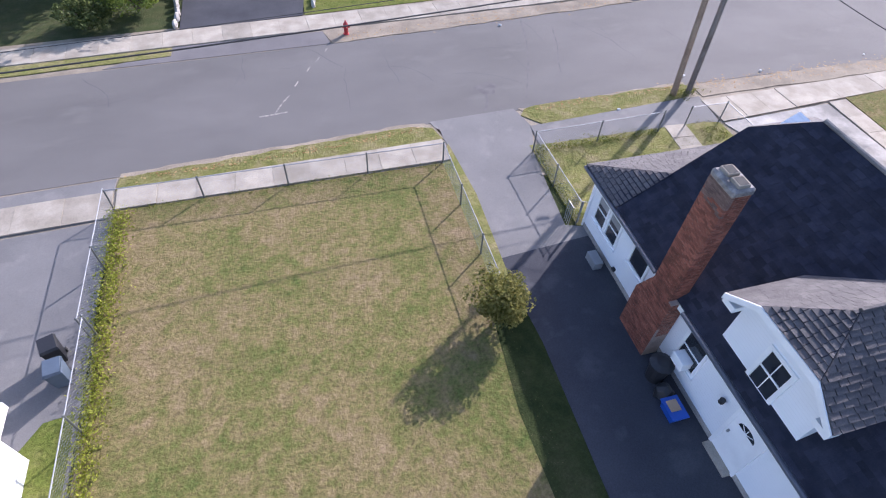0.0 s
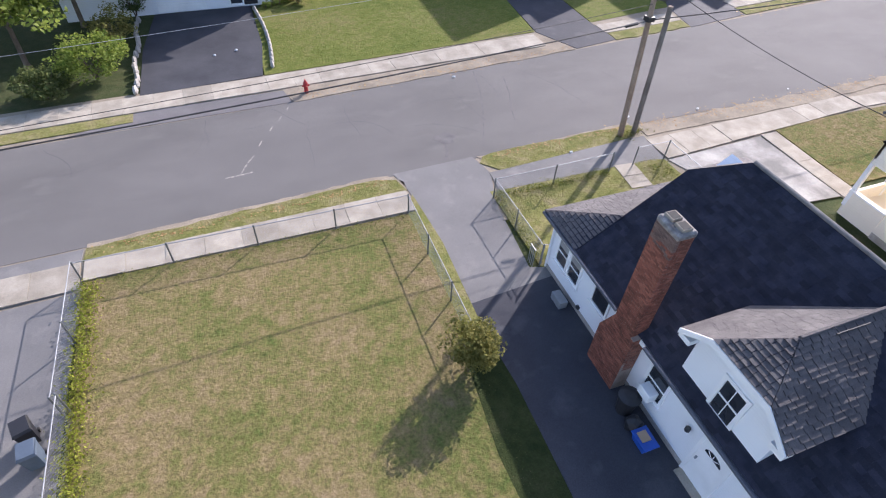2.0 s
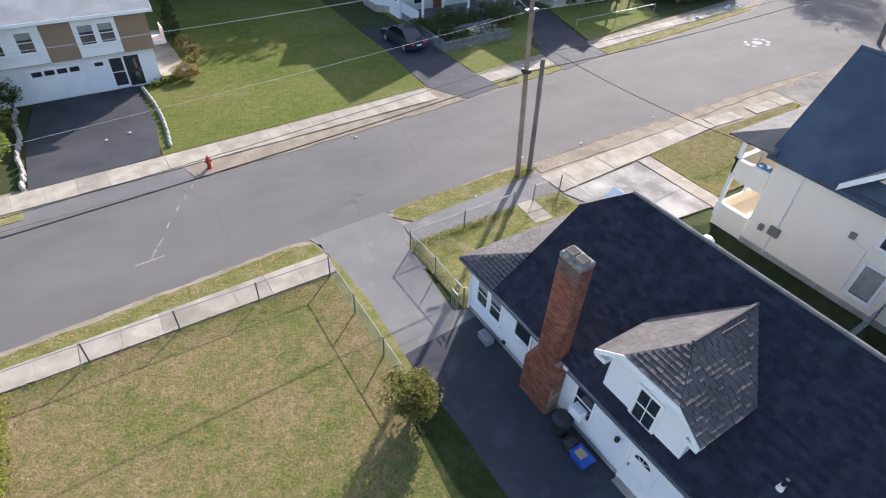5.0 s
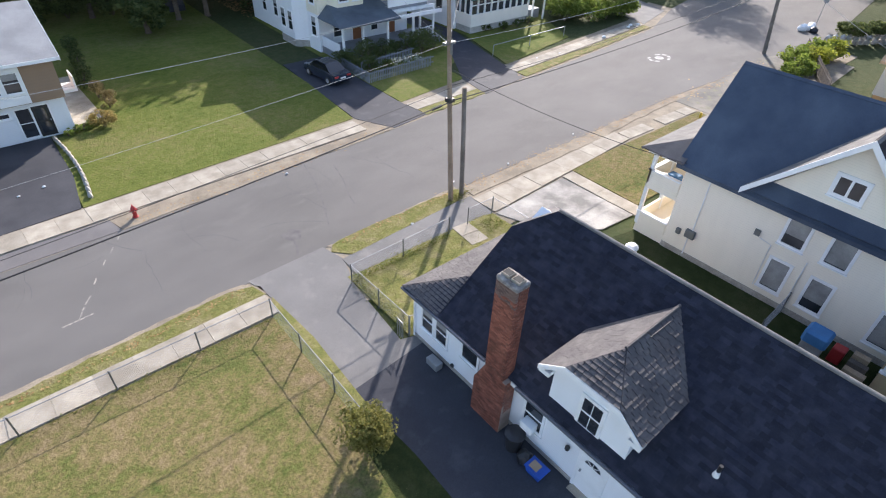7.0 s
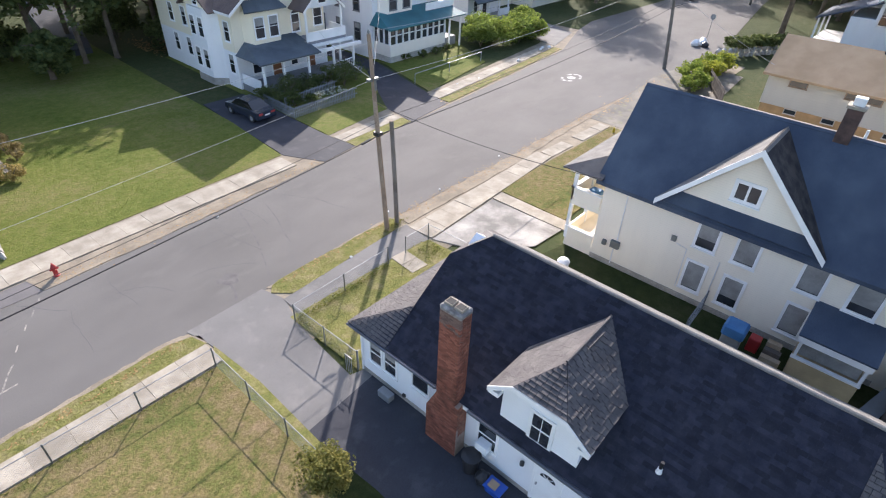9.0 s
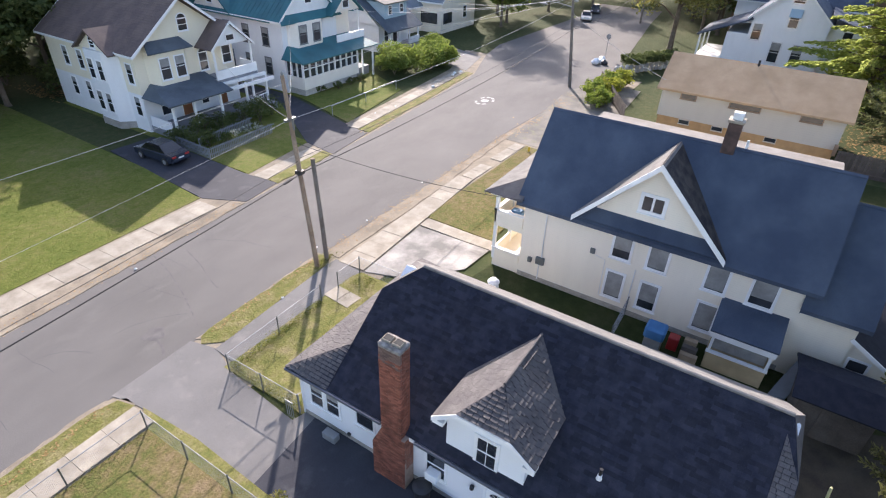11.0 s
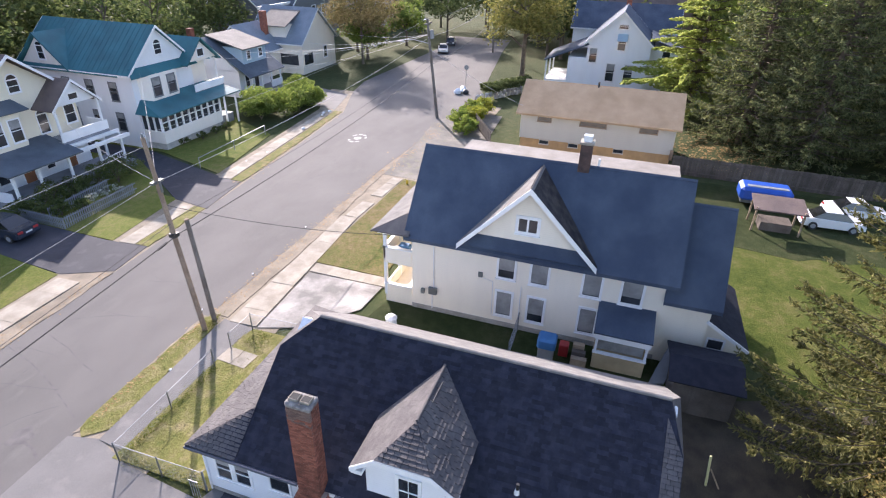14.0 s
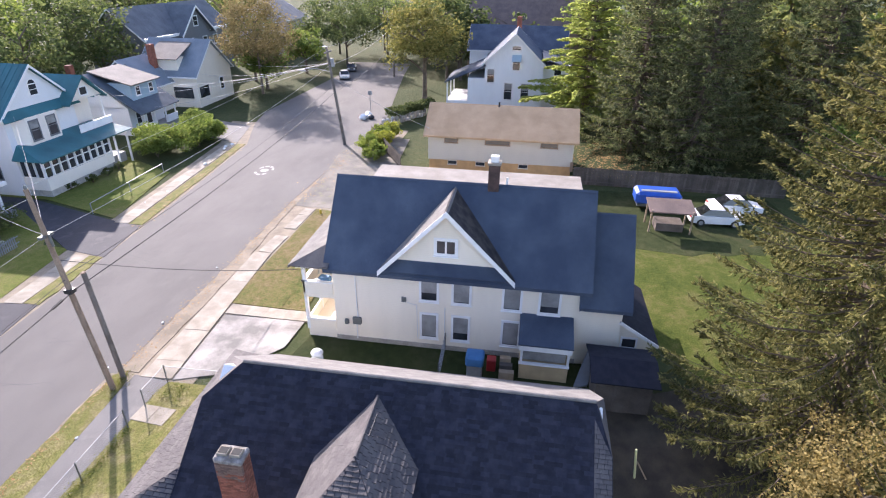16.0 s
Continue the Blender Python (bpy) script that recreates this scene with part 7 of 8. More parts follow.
part("barrel", lathe([(0.16, -0.02), (0.16, 0.06), (0.11, 0.08), (0.11, 0.5), (0.14, 0.52), (0.14, 0.56), (0.11, 0.6), (0.07, 0.7), (0.03, 0.73)], (3.45, 28.45, 0), 12), M_RED, hyd)
part("outlet", tube([(3.25, 28.45, 0.42), (3.65, 28.45, 0.42)], 0.055, 8), M_RED, hyd)
part("outlet", tube([(3.45, 28.25, 0.4), (3.45, 28.45, 0.4)], 0.07, 8), M_RED, hyd)
part("operating_nut", box(3.42, 28.42, 0.73, 3.48, 28.48, 0.79), M_RED, hyd)
yh = thing("fire_hydrant", (41.6, 16.9, 0), "small yellow utility marker post on the lawn", "marker post")
part("barrel", lathe([(0.1, 0), (0.1, 0.35), (0.04, 0.45)], (41.6, 16.9, 0), 10), plain("yellow_paint", (0.6, 0.42, 0.04), 0.5), yh)


def wheelie_bin(loc, turn, body_mat, lid_mat, label):
    b = thing("wheelie_bin", (0, 0, 0), label, "bin")
    bm = bmesh.new()
    add_prism(bm, [(-.22, -.24, .08), (.22, -.24, .08), (.22, .24, .08), (-.22, .24, .08)], [(-.28, -.32, .98), (.28, -.32, .98), (.28, .32, .98), (-.28, .32, .98)])
    part("body", bm, body_mat, b, local=True)
    bm = bmesh.new()
    add_prism(bm, [(-.3, -.36, .98), (.3, -.36, .98), (.3, .34, .98), (-.3, .34, .98)], [(-.26, -.3, 1.07), (.26, -.3, 1.07), (.26, .3, 1.1), (-.26, .3, 1.1)])
    part("lid", bm, lid_mat, b, local=True)
    part("handle", tube([(-.22, .36, .95), (.22, .36, .95)], 0.02, 6), lid_mat, b, local=True)
    for x in (-.26, .26):
        w = part("wheel", tube([(x - .03, .26, .1), (x + .03, .26, .1)], 0.1, 12), M_RUBBER, b, local=True)
    b.matrix_basis = pose(*loc, 0, 0, turn) @ Matrix.Scale(0.84, 4)
    return b


wheelie_bin((-7.75, 10.9, 0.01), 20, M_BLACK, M_BLACK, "black wheeled bin on the neighbour's driveway")
wheelie_bin((-7.5, 10.1, 0.01), 10, M_GREYBIN, M_GREYBIN, "grey-blue wheeled bin on the neighbour's driveway")
bb = thing("trash_bin", (9.45, 6.0, 0), "round black rubbish bin standing against the wall", "bin")
part("body", lathe([(0.26, 0.0), (0.33, 0.75), (0.36, 0.78)], (9.42, 6.05, 0.012), 16), M_BLACK, bb)
part("lid", lathe([(0.37, 0.78), (0.37, 0.83), (0.2, 0.92), (0.05, 0.95)], (9.42, 6.05, 0.012), 16), M_BLACK, bb)
solo("bin_bag", blob((9.35, 5.45, 0.012), (0.3, 0.28, 0.3), 0.35, 4), M_BLACK, "tied black plastic bag on the driveway", "bag")
rb = thing("recycling_box", (9.35, 4.85, 0), "open blue recycling box with cardboard", "box")
bm = bmesh.new()
add_prism(bm, [(9.12, 4.58, 0.012), (9.5, 4.58, 0.012), (9.5, 5.12, 0.012), (9.12, 5.12, 0.012)], [(9.07, 4.52, 0.36), (9.55, 4.52, 0.36), (9.55, 5.18, 0.36), (9.07, 5.18, 0.36)])
part("body", bm, M_BLUE, rb)
part("rim", box(9.04, 4.49, 0.34, 9.58, 5.21, 0.38), M_BLUE, rb)
part("cardboard", box(9.14, 4.75, 0.37, 9.44, 5.08, 0.44), M_CARDBOARD, rb)
part("vent_box", box(9.4, 10.3, 0.012, 9.75, 10.95, 0.35, 0.02), M_METAL, low, "pale metal cellar vent box")
wbar = thing("barrel", (22.0, 9.9, 0), "white lidded barrel on the side yard grass", "barrel")
part("body", lathe([(0.28, 0), (0.32, 0.35), (0.28, 0.7)], (22.0, 9.9, -0.005), 16), M_WHITEPLASTIC, wbar)
part("lid", lathe([(0.34, 0.7), (0.34, 0.76), (0.2, 0.9), (0.04, 0.94)], (22.0, 9.9, -0.005), 16), M_WHITEPLASTIC, wbar)
bl = thing("covered_stack", (22.3, 1.2, 0), "pale crate under a blue plastic cover", "crate")
part("crate", box(21.95, 0.8, -0.02, 22.7, 1.6, 1.05, 0.02), M_CURTAIN, bl)
bm = box(21.88, 0.72, 0.95, 22.78, 1.68, 1.6, 0.1)
part("cover", bm, M_BLUETARP, bl)
solo("red_bin", box(22.9, 0.1, -0.02, 23.4, 0.6, 0.75, 0.04), M_RED, "red plastic bin beside the porch", "bin")
for k in range(3):
    solo("pallet", box(22.2 + k * 0.4, -0.9 + k * 0.1, -0.02, 22.5 + k * 0.4, -0.1, 0.6 + 0.15 * k, 0.01), M_WOOD_DARK if k % 2 else M_WOOD, "weathered wooden crate beside the porch", "crate", group="porch clutter")
solo("plank", tube([(16.9, -6.4, 0), (16.6, -6.1, 2.0)], 0.05, 4), plain("pale_yellow_paint", (0.72, 0.68, 0.36), 0.6), "pale yellow leaning stake behind the house", "stake")
solo("plank", tube([(16.9, -6.9, 0), (16.7, -6.3, 1.2)], 0.03, 4), M_WOOD, "thin wooden prop leaning by the stake", "stake")
for i, (x, y, s) in enumerate(((74.6, 22.6, .55), (75.6, 22.1, .5), (75.0, 21.5, .45), (76.6, 22.4, .5))):
    solo("bin_bag", blob((x, y, 0), (s, s, s * .9), 0.3, i + 3), M_BLACK if i == 2 else M_WHITEPLASTIC, "black rubbish bag at the roadside" if i == 2 else "white rubbish bag at the roadside", "bag", group="roadside bags")
st = thing("street_sign", (80, 23, 0), "street sign post seen from behind", "sign")
part("post", tube([(80, 23, 0), (80, 23, 2.9)], 0.04, 6), M_METAL, st)
part("plate", lathe([(0.36, 0), (0.36, 0.02)], (0, 0, 0), 8), M_METAL, st, local=True).matrix_basis = pose(0, 0, 2.6, 0, 90, 0)
rl = random.Random(11)
for i, (x, y) in enumerate(((14.9, 19.0), (19.6, 21.0), (57.5, 34.6), (58.4, 34.9), (59.4, 34.6), (0.3, 34.5), (-1.0, 34.2), (12, 27.8), (24, 20.6), (31, 20.9), (41, 33.5), (44, 33.2), (52, 33.9))):
    s = rl.uniform(0.07, 0.13) if x < 50 else 0.3
    solo("litter", blob((x, y, 0.03), (s, s * 0.7, s * 0.5), 0.5, i + 1, 1), M_WHITEPLASTIC, "scrap of white litter on the ground", "litter", group="litter")

# stone edging beside the black driveway
edge = thing("retaining_wall", (-5.1, 35, 0), "low pale stone edging along the driveway", "retaining wall")
for i in range(14):
    y = 30.9 + i * 0.72
    part("stone", blob((-5.3 + 0.1 * math.sin(i), y, 0), (0.16, 0.4, 0.26), 0.3, i + 20, 1), M_FOUND, edge)
edge2 = thing("retaining_wall", (2.2, 36, 0), "low curved kerb of stones along the lawn", "retaining wall")
for i in range(14):
    y = 32.0 + i * 0.65
    part("stone", blob((2.1 + 0.25 * math.sin(i * 0.25), y, 0), (0.14, 0.36, 0.22), 0.3, i + 50, 1), M_FOUND, edge2)
rw = thing("retaining_wall", (73, 17, 0), "rough grey stone wall below a clipped hedge", "retaining wall")
for i in range(22):
    part("stone", blob((71.0 + rl.uniform(-.2, .2) + (i % 11) * 0.75, 18.6 - (i % 11) * 0.42, (i // 11) * 0.55), (0.5, 0.35, 0.42), 0.3, i + 80, 1), M_KERBSTONE, rw)


# ---- vehicles ----
def car(loc, turn, paint, label, name="car", L=4.5, W=1.8, H=1.45):
    c = thing(name, (0, 0, 0), label, "car")
    h2, w2 = L / 2, W / 2
    side = [(-h2, .35), (-h2 + .05, .75), (-h2 + .9, .88), (-h2 + 1.45, H - .08), (-h2 + 1.8, H), (h2 - 1.5, H), (h2 - .75, .95), (h2 - .1, .88), (h2, .6), (h2 - .05, .3), (h2 - .5, .22), (-h2 + .4, .22)]
    low_s = [(-h2, .35), (-h2 + .05, .75), (-h2 + .9, .9), (h2 - .75, .95), (h2 - .1, .88), (h2, .6), (h2 - .05, .3), (h2 - .5, .22), (-h2 + .4, .22)]
    bm = bmesh.new()
    add_prism(bm, [(x, -w2, z) for x, z in low_s], [(x, w2, z) for x, z in low_s])
    bmesh.ops.bevel(bm, geom=[e for e in bm.edges if abs(e.verts[0].co.y - e.verts[1].co.y) < 0.01], offset=0.06, segments=2, affect="EDGES")
    part("body", bm, paint, c, local=True)
    cab = [(-h2 + .85, .88), (-h2 + 1.5, H - .05), (-h2 + 1.85, H), (h2 - 1.5, H), (h2 - .7, .93)]
    bm = bmesh.new()
    add_prism(bm, [(x, -w2 + .1 + max(0, z - .95) * .3, z) for x, z in cab], [(x, w2 - .1 - max(0, z - .95) * .3, z) for x, z in cab])
    part("cabin_glass", bm, M_GLASS_CAR, c, local=True)
    part("roof", box(-h2 + 1.75, -w2 + .26, H - .02, h2 - 1.5, w2 - .26, H + .02, .015), paint, c, local=True)
    for x in (-h2 + .85, h2 - .85):
        for y in (-w2 + .02, w2 - .02):
            t = part("wheel", tube([(x, y - .1, .32), (x, y + .1, .32)], .32, 16), M_RUBBER, c, local=True)
            part("rim", tube([(x, y - .105, .32), (x, y + .105, .32)], .19, 12), M_METAL, t, local=True)
    for y in (-w2 + .3, w2 - .3):
        part("tail_light", box(h2 - .06, y - .18, .68, h2 + .01, y + .18, .82), M_RED, c, local=True)
        part("headlight", box(-h2 - .01, y - .18, .6, -h2 + .08, y + .18, .74), M_WHITEPLASTIC, c, local=True)
    part("bumper", box(h2 - .1, -w2 + .05, .35, h2 + .04, w2 - .05, .55, .03), paint, c, local=True)
    part("number_plate", box(h2 + .02, -.25, .58, h2 + .03, .25, .7), M_WHITEPLASTIC, c, local=True)
    c.matrix_basis = pose(*loc, 0, 0, turn)
    return c


car((22.3, 40.3, 0.012), -86, M_CAR_DARK, "dark blue saloon car parked on the driveway")
car((104.5, 35.0, 0.0), 20, M_CAR_SILVER, "silver car parked at the street's end")
car((113, 36.2, 0.0), 15, M_CAR_DARK, "dark car parked under trees")
car((139, 53, 0.3), 80, M_CAR_SILVER, "pale car parked far off under trees")
car((46.0, -17.4, 0.0), 92, M_CAR_WHITE, "white car parked by the board fence")
car((48.8, -19.8, 0.0), 95, M_CAR_WHITE, "white hatchback parked by the board fence")
cov = thing("covered_boat", (48.7, -12.8, 0), "blue tarpaulin-covered trailer by the fence", "trailer")
part("cover", box(47.6, -14.9, 0.55, 49.8, -10.9, 1.75, 0.25), M_BLUE, cov)
part("frame", box(47.8, -14.7, 0.35, 49.6, -11.1, 0.6), M_METALDARK, cov)
for y in (-13.6, -12.4):
    for x in (47.75, 49.65):
        part("wheel", tube([(x - .1, y, .3), (x + .1, y, .3)], .3, 14), M_RUBBER, cov)
part("ladder", box(48.0, -14.5, 1.75, 48.4, -11.4, 1.82), M_METAL, cov)
sh2 = thing("shelter", (44.2, -13, 0), "small open shelter with a tan roof in the back yard", "shelter")
part("roof", slab([(42.9, -14.9, 1.9), (42.9, -11.2, 1.9), (45.3, -11.2, 2.25), (45.3, -14.9, 2.25)], 0.1), M_SH_BROWN, sh2)
for x in (43.1, 45.1):
    for y in (-14.7, -11.4):
        part("post", box(x - .06, y - .06, 0, x + .06, y + .06, 2.0), M_WOOD, sh2)
part("bench", box(43.4, -14.2, 0.0, 44.9, -12.0, 0.7), M_WOOD_DARK, sh2)

# ---- plants ----
shrub("bush", (5.4, 9.15, 0.02), (0.78, 0.78, 1.1), M_LEAF_OLIVE, "rounded olive-green bush at the fence's end", 3, 60, 90, 0.12)
W = np.random.RandomState(4)
wp = np.stack([W.normal(-6.66, 0.22, 11000), W.uniform(-12, 16.9, 11000), np.abs(W.normal(0.1, 0.2, 11000)) + 0.03], 1)
solo("weeds", leaf_mesh(wp, W.uniform(0.05, 0.13, len(wp)), W), M_WEED, "bright yellow-green weeds along the fence", "weeds", kind="stuff")
wp = np.concatenate([np.stack([W.normal(9.9, 0.14, 900), W.uniform(12.7, 17.0, 900), np.abs(W.normal(0.08, 0.13, 900)) + 0.03], 1), np.stack([W.uniform(10, 15.8, 1100), W.normal(17.0, 0.12, 1100), np.abs(W.normal(0.08, 0.13, 1100)) + 0.03], 1),
                     np.stack([W.uniform(17.8, 19, 300), W.normal(16.3, 0.4, 300), np.abs(W.normal(0.05, 0.09, 300)) + 0.03], 1), np.stack([W.normal(18.6, 0.5, 500), W.normal(19.55, 0.25, 500), np.abs(W.normal(0.06, 0.12, 500)) + 0.04], 1),
                     np.stack([W.uniform(-6.5, 5.6, 450), W.normal(17.0, 0.08, 450), np.abs(W.normal(0.04, 0.05, 450)) + 0.03], 1)])
solo("weeds", leaf_mesh(wp, W.uniform(0.04, 0.1, len(wp)), W), M_TUFT_GREEN, "taller weeds along the yard fence", "weeds", kind="stuff")
tufts("grass_blades", [LAWN[:3] + [(5.85, -6), (-6.9, -6)]], 55, M_TUFT, "blades of half-dry lawn grass", 2, 0.024, 0.02)
tufts("grass_blades", [VERGE_W, VERGE_E, [(9.9, 16.9), (9.9, 12.6), (19, 12.6), (19, 16.9)]], 150, M_TUFT_VERGE, "blades of verge grass", 5, 0.032, 0.03)
tufts("grass_blades", [[(26.9, 12.8), (26.9, 17.7), (42, 17.5), (40, 12.6)]], 120, M_TUFT, "blades of front lawn grass", 6, 0.03, 0.025)
tufts("grass_blades", [[(1.8, 31.3), (19.4, 32.3), (20, 46), (4, 46)]], 110, M_TUFT_GREEN, "blades of green lawn grass", 7, 0.03, 0.015)

old_spruce("spruce", (18.6, -14.0, -0.02), 26, 7.7, M_SPRUCE, "large old spruce with drooping branches behind the house", 5)
broad_tree("yellowing_tree", (12.9, -12.7, -0.02), 8.0, 2.9, M_LEAF_FALL, "yellow-brown autumn tree behind the spruce", 6, 110, 150, 0.13, 0.2, 0.16)
conifer("white_pine", (78, -8.2, 0), 24, 8.4, M_PINE, "tall light-green pine beside the farmhouse", 8, 20, 8, 230, 0.6, 0.05, trunk=0.3)
old_spruce("spruce", (66, -13, 0), 24, 7.5, M_SPRUCE_DARK, "dark tall spruce behind the board fence", 9, 30, 10, 0.42, 0.2, 5)
old_spruce("spruce", (61, -18.5, 0), 25, 7.5, M_SPRUCE_DARK, "tall spruce behind the board fence", 10, 30, 10, 0.42, 0.2, 5)
old_spruce("spruce", (70, -23, 0), 26, 8, M_SPRUCE_DARK, "dark tall spruce in the wood", 11, 30, 10, 0.42, 0.2, 5)
old_spruce("spruce", (60, -29, 0), 24, 7.5, M_SPRUCE_DARK, "dark tall spruce in the wood", 12, 30, 10, 0.42, 0.2, 5)
broad_tree("tree", (58, -36, 0), 17, 6.5, M_LEAF_OLIVE, "yellow-green leafy tree at the wood's edge", 13, 70, 60, 0.6, 0.2, 0.3)
broad_tree("tree", (50, -31, 0), 10, 5, M_LEAF, "green leafy tree behind the parked cars", 14, 60, 60, 0.45, 0.1, 0.22)
wf = random.Random(3)
for i in range(34):
    x, y = wf.uniform(66, 135), -wf.uniform(18, 75)
    if x > 90:
        y += 8
    mat = (M_PINE_DARK, M_LEAF_DARK, M_LEAF, M_LEAF_OLIVE, M_LEAF_DARK)[i % 5]
    if i % 5 == 0:
        conifer("spruce", (x, y, 0), wf.uniform(18, 26), 6, mat, "dark conifer in the wood", 200 + i, 20, 8, 36, 1.5, 0.3, group="wood")
    else:
        broad_tree("tree", (x, y, 0), wf.uniform(12, 19), wf.uniform(5, 7.5), mat, "leafy tree in the wood behind the houses", 200 + i, 45, 40, 0.8, 0.15, 0.3, group="wood")
for i in range(30):
    x, y = wf.uniform(105, 190), wf.uniform(-10, 30)
    if y > 22 and x < 125:
        continue
    broad_tree("tree", (x, y, 0), wf.uniform(10, 17), wf.uniform(5, 7.5), (M_LEAF_DARK, M_LEAF_DARK, M_LEAF)[i % 3], "leafy tree at the street's far end", 300 + i, 40, 36, 0.9, 0.15, 0.3, group="far trees")
for i in range(46):
    x, y = wf.uniform(20, 190), wf.uniform(74, 120)
    if 80 < x < 120 and y < 82:
        continue
    broad_tree("tree", (x, y, 0.02 * max(0, y - 70)), wf.uniform(11, 18), wf.uniform(5, 8), (M_LEAF_DARK, M_LEAF_DARK, M_LEAF_DARK, M_LEAF)[i % 4], "leafy tree behind the far houses", 400 + i, 40, 36, 0.9, 0.12, 0.3, group="far trees")
for i, (x, y, h, r, m) in enumerate(((11, 68, 14, 6, M_LEAF_DARK), (20, 73, 15, 6.5, M_LEAF_DARK), (2, 64, 14, 6, M_LEAF_DARK), (18, 63, 14, 5, M_LEAF_DARK), (8, 74, 15, 6, M_LEAF_DARK), (56, 64, 15, 6, M_LEAF_DARK), (66, 66, 15, 6, M_LEAF_DARK), (76, 68, 15, 6, M_LEAF_DARK), (80, 66, 16, 6, M_LEAF_DARK), (116, 74, 16, 6, M_LEAF), (21, 63, 17, 4.5, M_LEAF_DARK), (15, 66, 17, 5.5, M_LEAF_DARK), (14, 60, 4, 2.2, M_LEAF_DARK), (-6, 72, 14, 6, M_LEAF), (135, 46, 16, 8, M_LEAF_DARK), (140, 36, 16, 8, M_LEAF), (131, 33, 14, 7, M_LEAF_DARK), (118, 19, 14, 6, M_LEAF_DARK), (129, 22, 15, 7, M_LEAF), (150, 28, 16, 8, M_LEAF_DARK), (98, 50, 13, 5, M_LEAF_DARK), (92, 45, 8, 4, M_LEAF), (119, 39, 13, 6, M_LEAF_DARK), (126, 48, 13, 6, M_LEAF_DARK), (108, 44, 9, 4, M_LEAF))):
    broad_tree("tree", (x, y, 0), h, r, m, "shady leafy tree between the houses", 500 + i, 60, 50, 0.6, 0.12, 0.26)
broad_tree("maple", (90.5, 16.6, 0), 15.0, 6.4, M_LEAF_OLIVE, "round-crowned maple beside the farmhouse", 21, 120, 80, 0.5, 0.24, 0.4)
broad_tree("autumn_tree", (88, 44, 0), 16.0, 6.2, M_LEAF_BROWN, "thin browning tree beside the street", 22, 190, 70, 0.36, 0.12, 0.22)
broad_tree("maple", (-8.5, 40.5, 0), 7.5, 3.2, M_LEAF_LIT, "bright green young maple by the garage house", 23, 70, 90, 0.3, 0.12, 0.15)
broad_tree("maple", (-11, 35.5, 0), 7.0, 3.4, M_LEAF_LIT, "bright green maple by the driveway", 24, 70, 90, 0.3, 0.1, 0.15)
broad_tree("maple", (-14, 43, 0), 9.5, 4, M_LEAF, "green maple behind the driveway", 25, 70, 70, 0.35, 0.1, 0.18)
broad_tree("maple", (-18, 36, 0), 9, 4.5, M_LEAF_DARK, "dark leafy tree by the far pavement", 26, 70, 70, 0.35, 0.1, 0.18)
shrub("bush", (-7.3, 33.0, 0), (1.9, 1.7, 1.2), M_LEAF_LIT, "wide green bush by the far pavement", 27, 50, 80, 0.18)
shrub("bush", (-9.6, 31.6, 0), (1.6, 1.3, 0.8), M_LEAF_DARK, "dark low bush by the far pavement", 28, 40, 70, 0.18)
shrub("bush", (-6.4, 37.2, 0), (1.2, 1.4, 1.1), M_LEAF_OLIVE, "thin yellowing bush beside the driveway", 29, 34, 60, 0.16)
shrub("bush", (-5.4, 41.0, 0), (0.7, 0.7, 0.9), M_LEAF_DARK, "dark shrub at the garage corner", 30, 24, 50, 0.14)
shrub("bush", (5.1, 40.9, 0), (0.85, 0.75, 0.6), M_LEAF_FALL, "yellow and orange flowering shrub", 31, 30, 60, 0.13)
for i, (x, y) in enumerate(((6.3, 44.0), (6.1, 46.2), (5.7, 48.5), (6.2, 50.5), (6.4, 53), (6.8, 56), (7, 59))):
    shrub("shrub", (x, y, 0), (0.55, 1.1, 0.6 + 0.1 * (i % 3)), M_LEAF_DARK if i > 1 else M_LEAF_BROWN, "brownish shrub in the row beside the house", 32 + i, 22, 50, 0.15, group="shrub row")
for i in range(7):
    shrub("shrub", (2.9 + 0.33 * i, 40.6 + 0.16 * i, 0), (0.35, 0.3, 0.26), M_LEAF, "low clipped plant by the path", 60 + i, 10, 40, 0.09, group="path plants")
for i, (x, y, r) in enumerate(((25.6, 40.8, 1.0), (26.8, 41.3, 1.1), (28.6, 40.9, 0.8), (30.2, 41.2, 0.7), (24.9, 42.0, 0.8), (32.6, 40.6, 1.2), (33.6, 42.0, 1.1), (31.6, 41.8, 1.0), (27.6, 42.0, 1.0), (29.4, 41.9, 0.9), (34.6, 41.2, 1.2), (26.0, 39.4, 0.7), (27.2, 38.4, 0.6))):
    shrub("shrub", (x, y, 0), (r, r, r * 0.9), M_LEAF_DARK, "dark garden shrub before the porch", 70 + i, 24, 50, 0.15, group="garden shrubs")
for i, (x, y) in enumerate(((28.5, 39.0), (30.0, 39.2), (31.0, 38.8))):
    shrub("flowers", (x, y, 0), (0.5, 0.4, 0.5), leaf_mat("white_flowers", (0.12, 0.16, 0.06), (0.75, 0.75, 0.68)), "white flowering plant in the garden", 80 + i, 10, 40, 0.1, "flower", "garden flowers")
for i, (x, y, r, h) in enumerate(((53.5, 40.5, 2.2, 1.5), (56, 39, 2.3, 1.6), (58.5, 38.4, 2.0, 1.5), (61, 37.8, 1.5, 1.3), (62.5, 40.5, 2.0, 1.4), (55.5, 42.2, 2.2, 1.6), (65, 42.5, 1.9, 1.4))):
    shrub("hedge_bush", (x, y, 0), (r, r * 0.9, h), M_LEAF_LIT if i % 2 else M_LEAF, "overgrown bright green hedge bush", 90 + i, 60, 70, 0.26, "bush", "overgrown hedge")
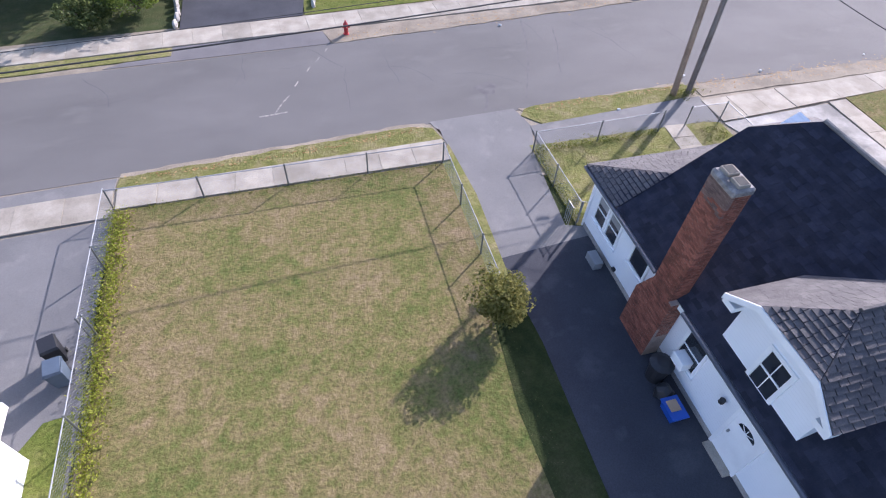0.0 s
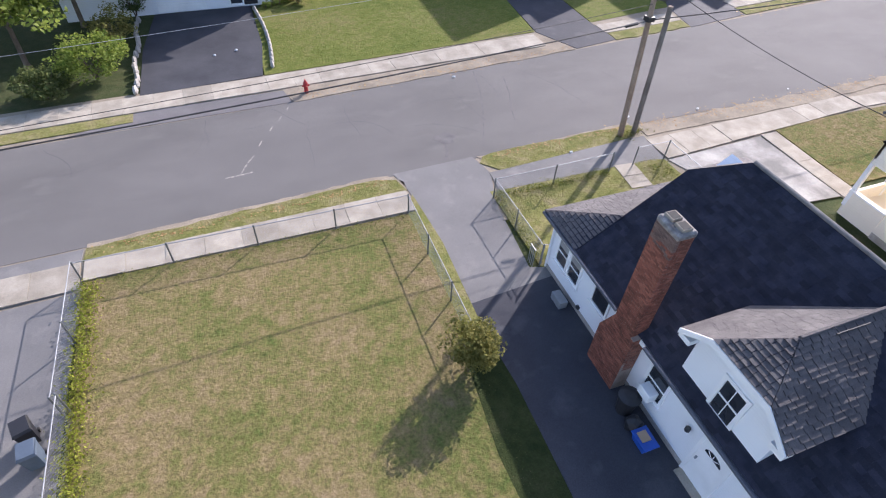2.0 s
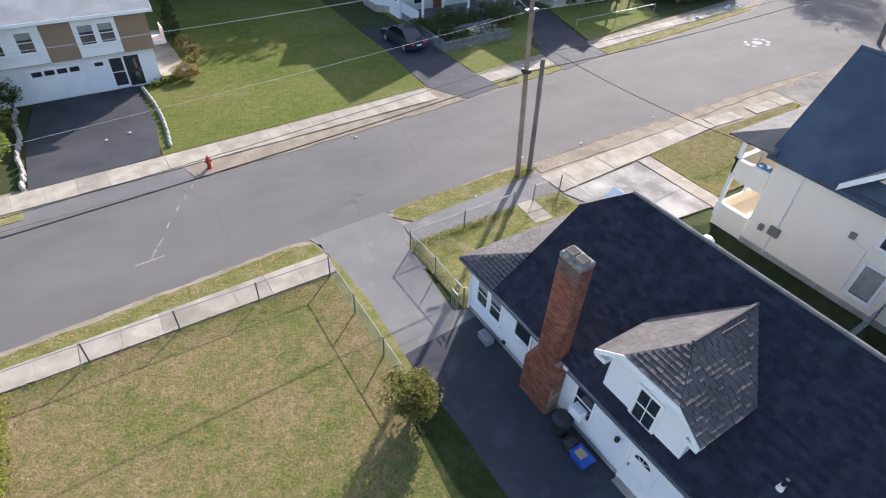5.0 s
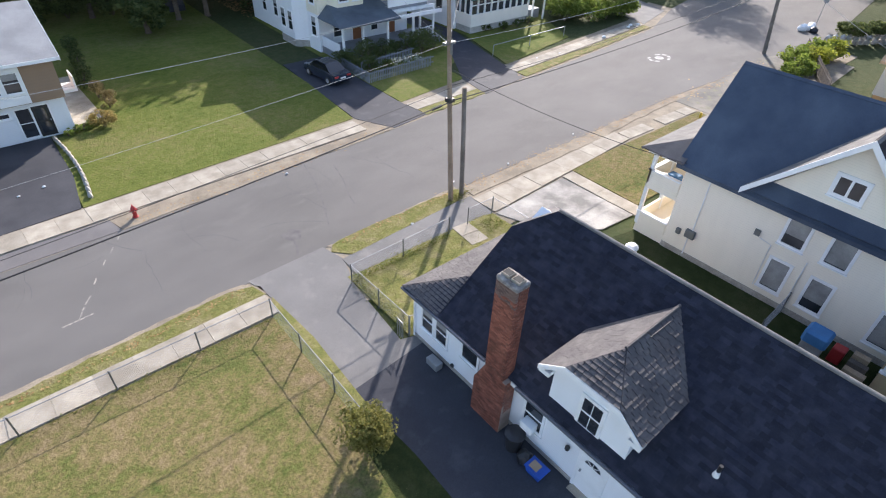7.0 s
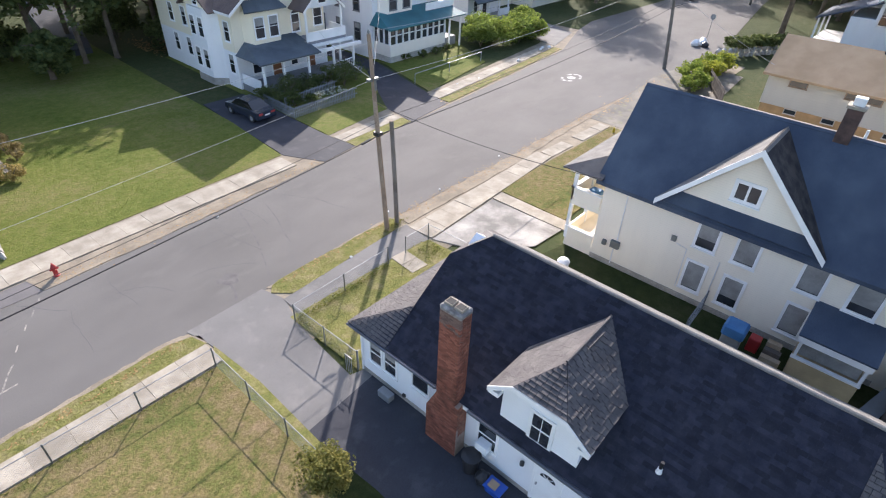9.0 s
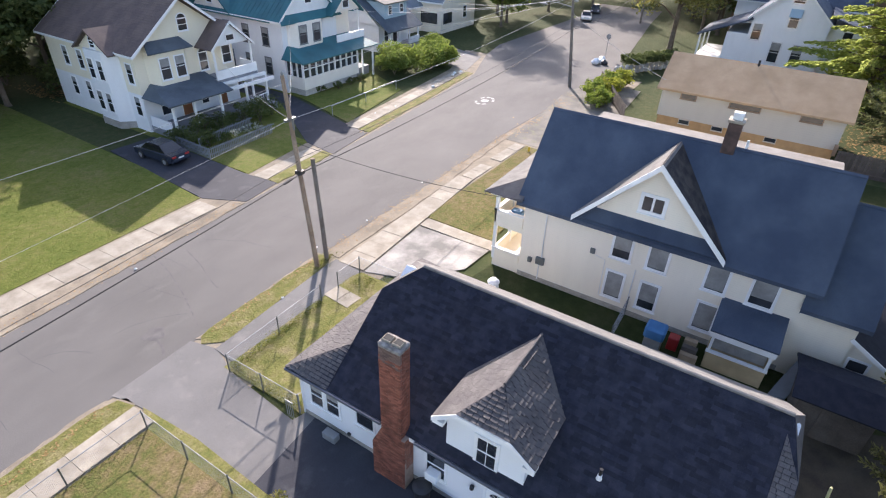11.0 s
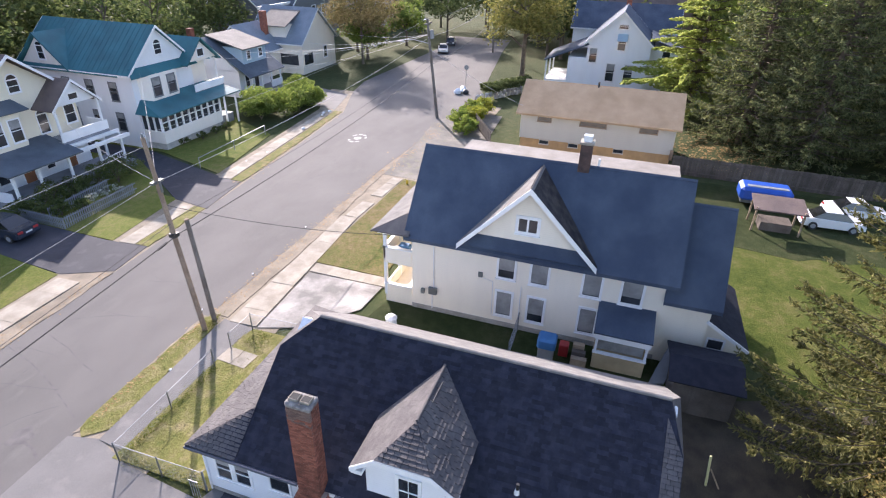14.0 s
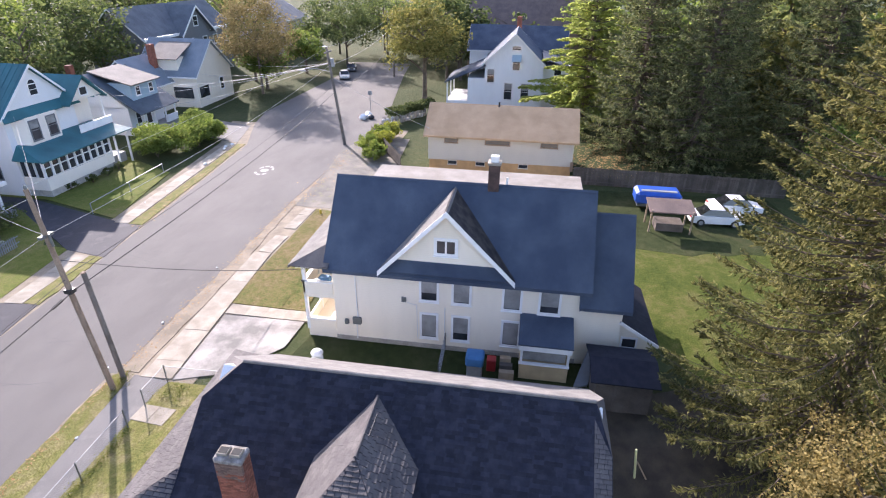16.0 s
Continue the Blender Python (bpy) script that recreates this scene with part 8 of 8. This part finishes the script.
for i, (x, y) in enumerate(((60, 17.6), (62.2, 16.6), (64.5, 17.6), (66.3, 16.4), (57.5, 16.2))):
    shrub("bush", (x, y, 0), (1.7, 1.3, 1.0), M_WEED if i % 2 else M_LEAF_LIT, "yellow-green bush behind the pole", 110 + i, 40, 60, 0.25, group="roadside bushes")
for i in range(5):
    shrub("hedge", (73.5 + i * 1.5, 17.6 - i * 0.9, 0.9), (1.3, 1.3, 0.7), M_LEAF_DARK, "clipped dark hedge above the stone wall", 120 + i, 36, 60, 0.22, "hedge", "clipped hedge")
for i, (x, y) in enumerate(((43, 43.0), (45, 42.2), (47, 42.1), (49, 42.3))):
    shrub("shrub", (x, y - 0.3, 0), (0.7, 0.5, 0.4), M_LEAF_DARK, "low shrub before the sun porch", 130 + i, 16, 40, 0.16, group="porch shrubs")
for i, (x, y) in enumerate(((-6, 66), (-1, 68), (4, 67), (9, 69), (13, 68), (24, 70), (27, 63), (29.5, 66), (12.5, 73), (26, 76), (5, 74), (-3, 75), (31, 71), (35, 63))):
    shrub("undergrowth", (x, y, 0), (2.8, 2.4, 1.7), M_LEAF_DARK, "dark undergrowth at the edge of the wood", 140 + i, 40, 50, 0.4, "undergrowth", "undergrowth")
fallen_leaves([(900, 19.5, 44, lambda x: near_edge(x) - 0.15, 0.28, 0.035), (260, -6.8, 5.5, lambda x: near_edge(x) - 0.35, 0.1, 0.035), (200, 11, 19, lambda x: near_edge(x) - 0.1, 0.12, 0.035), (350, 3, 21, lambda x: far_edge(x) + 0.4, 0.3, 0.04)], M_DRY_LEAF, "dry orange and tan leaves along the kerbs", 3, 0.11)
fallen_leaves([(500, 36, 60, lambda x: far_edge(x) + 0.6, 0.4, 0.05), (300, 43, 60, lambda x: near_edge(x) - 0.6, 0.5, 0.02)], M_DRY_LEAF, "dry leaves along the far verge", 4, 0.18)
fallen_leaves([(1600, 56, 70, lambda x: -10.5, 3.0, 0.0), (700, 24, 29, lambda x: 64.5, 2.0, 0.02)], M_DRY_LEAF, "orange leaf litter under the trees", 5, 0.28)
for i, (x, y, h, r) in enumerate(((27, 66, 15, 5.5), (33, 66, 16, 6), (38.4, 64, 17.5, 5), (33, 73, 18, 7), (41, 74, 19, 7), (48, 70, 19, 6.5), (29, 81, 19, 7), (38, 84, 19, 7), (10, 78, 17, 6.5), (15, 84, 18, 6), (2, 80, 17, 6.5))):
    broad_tree("tree", (x, y, field_z(x, y)), h, r, M_LEAF_DARK, "dense shady tree behind the old houses", 600 + i, 130, 60, 0.62, 0.1, 0.28, group="shade trees")
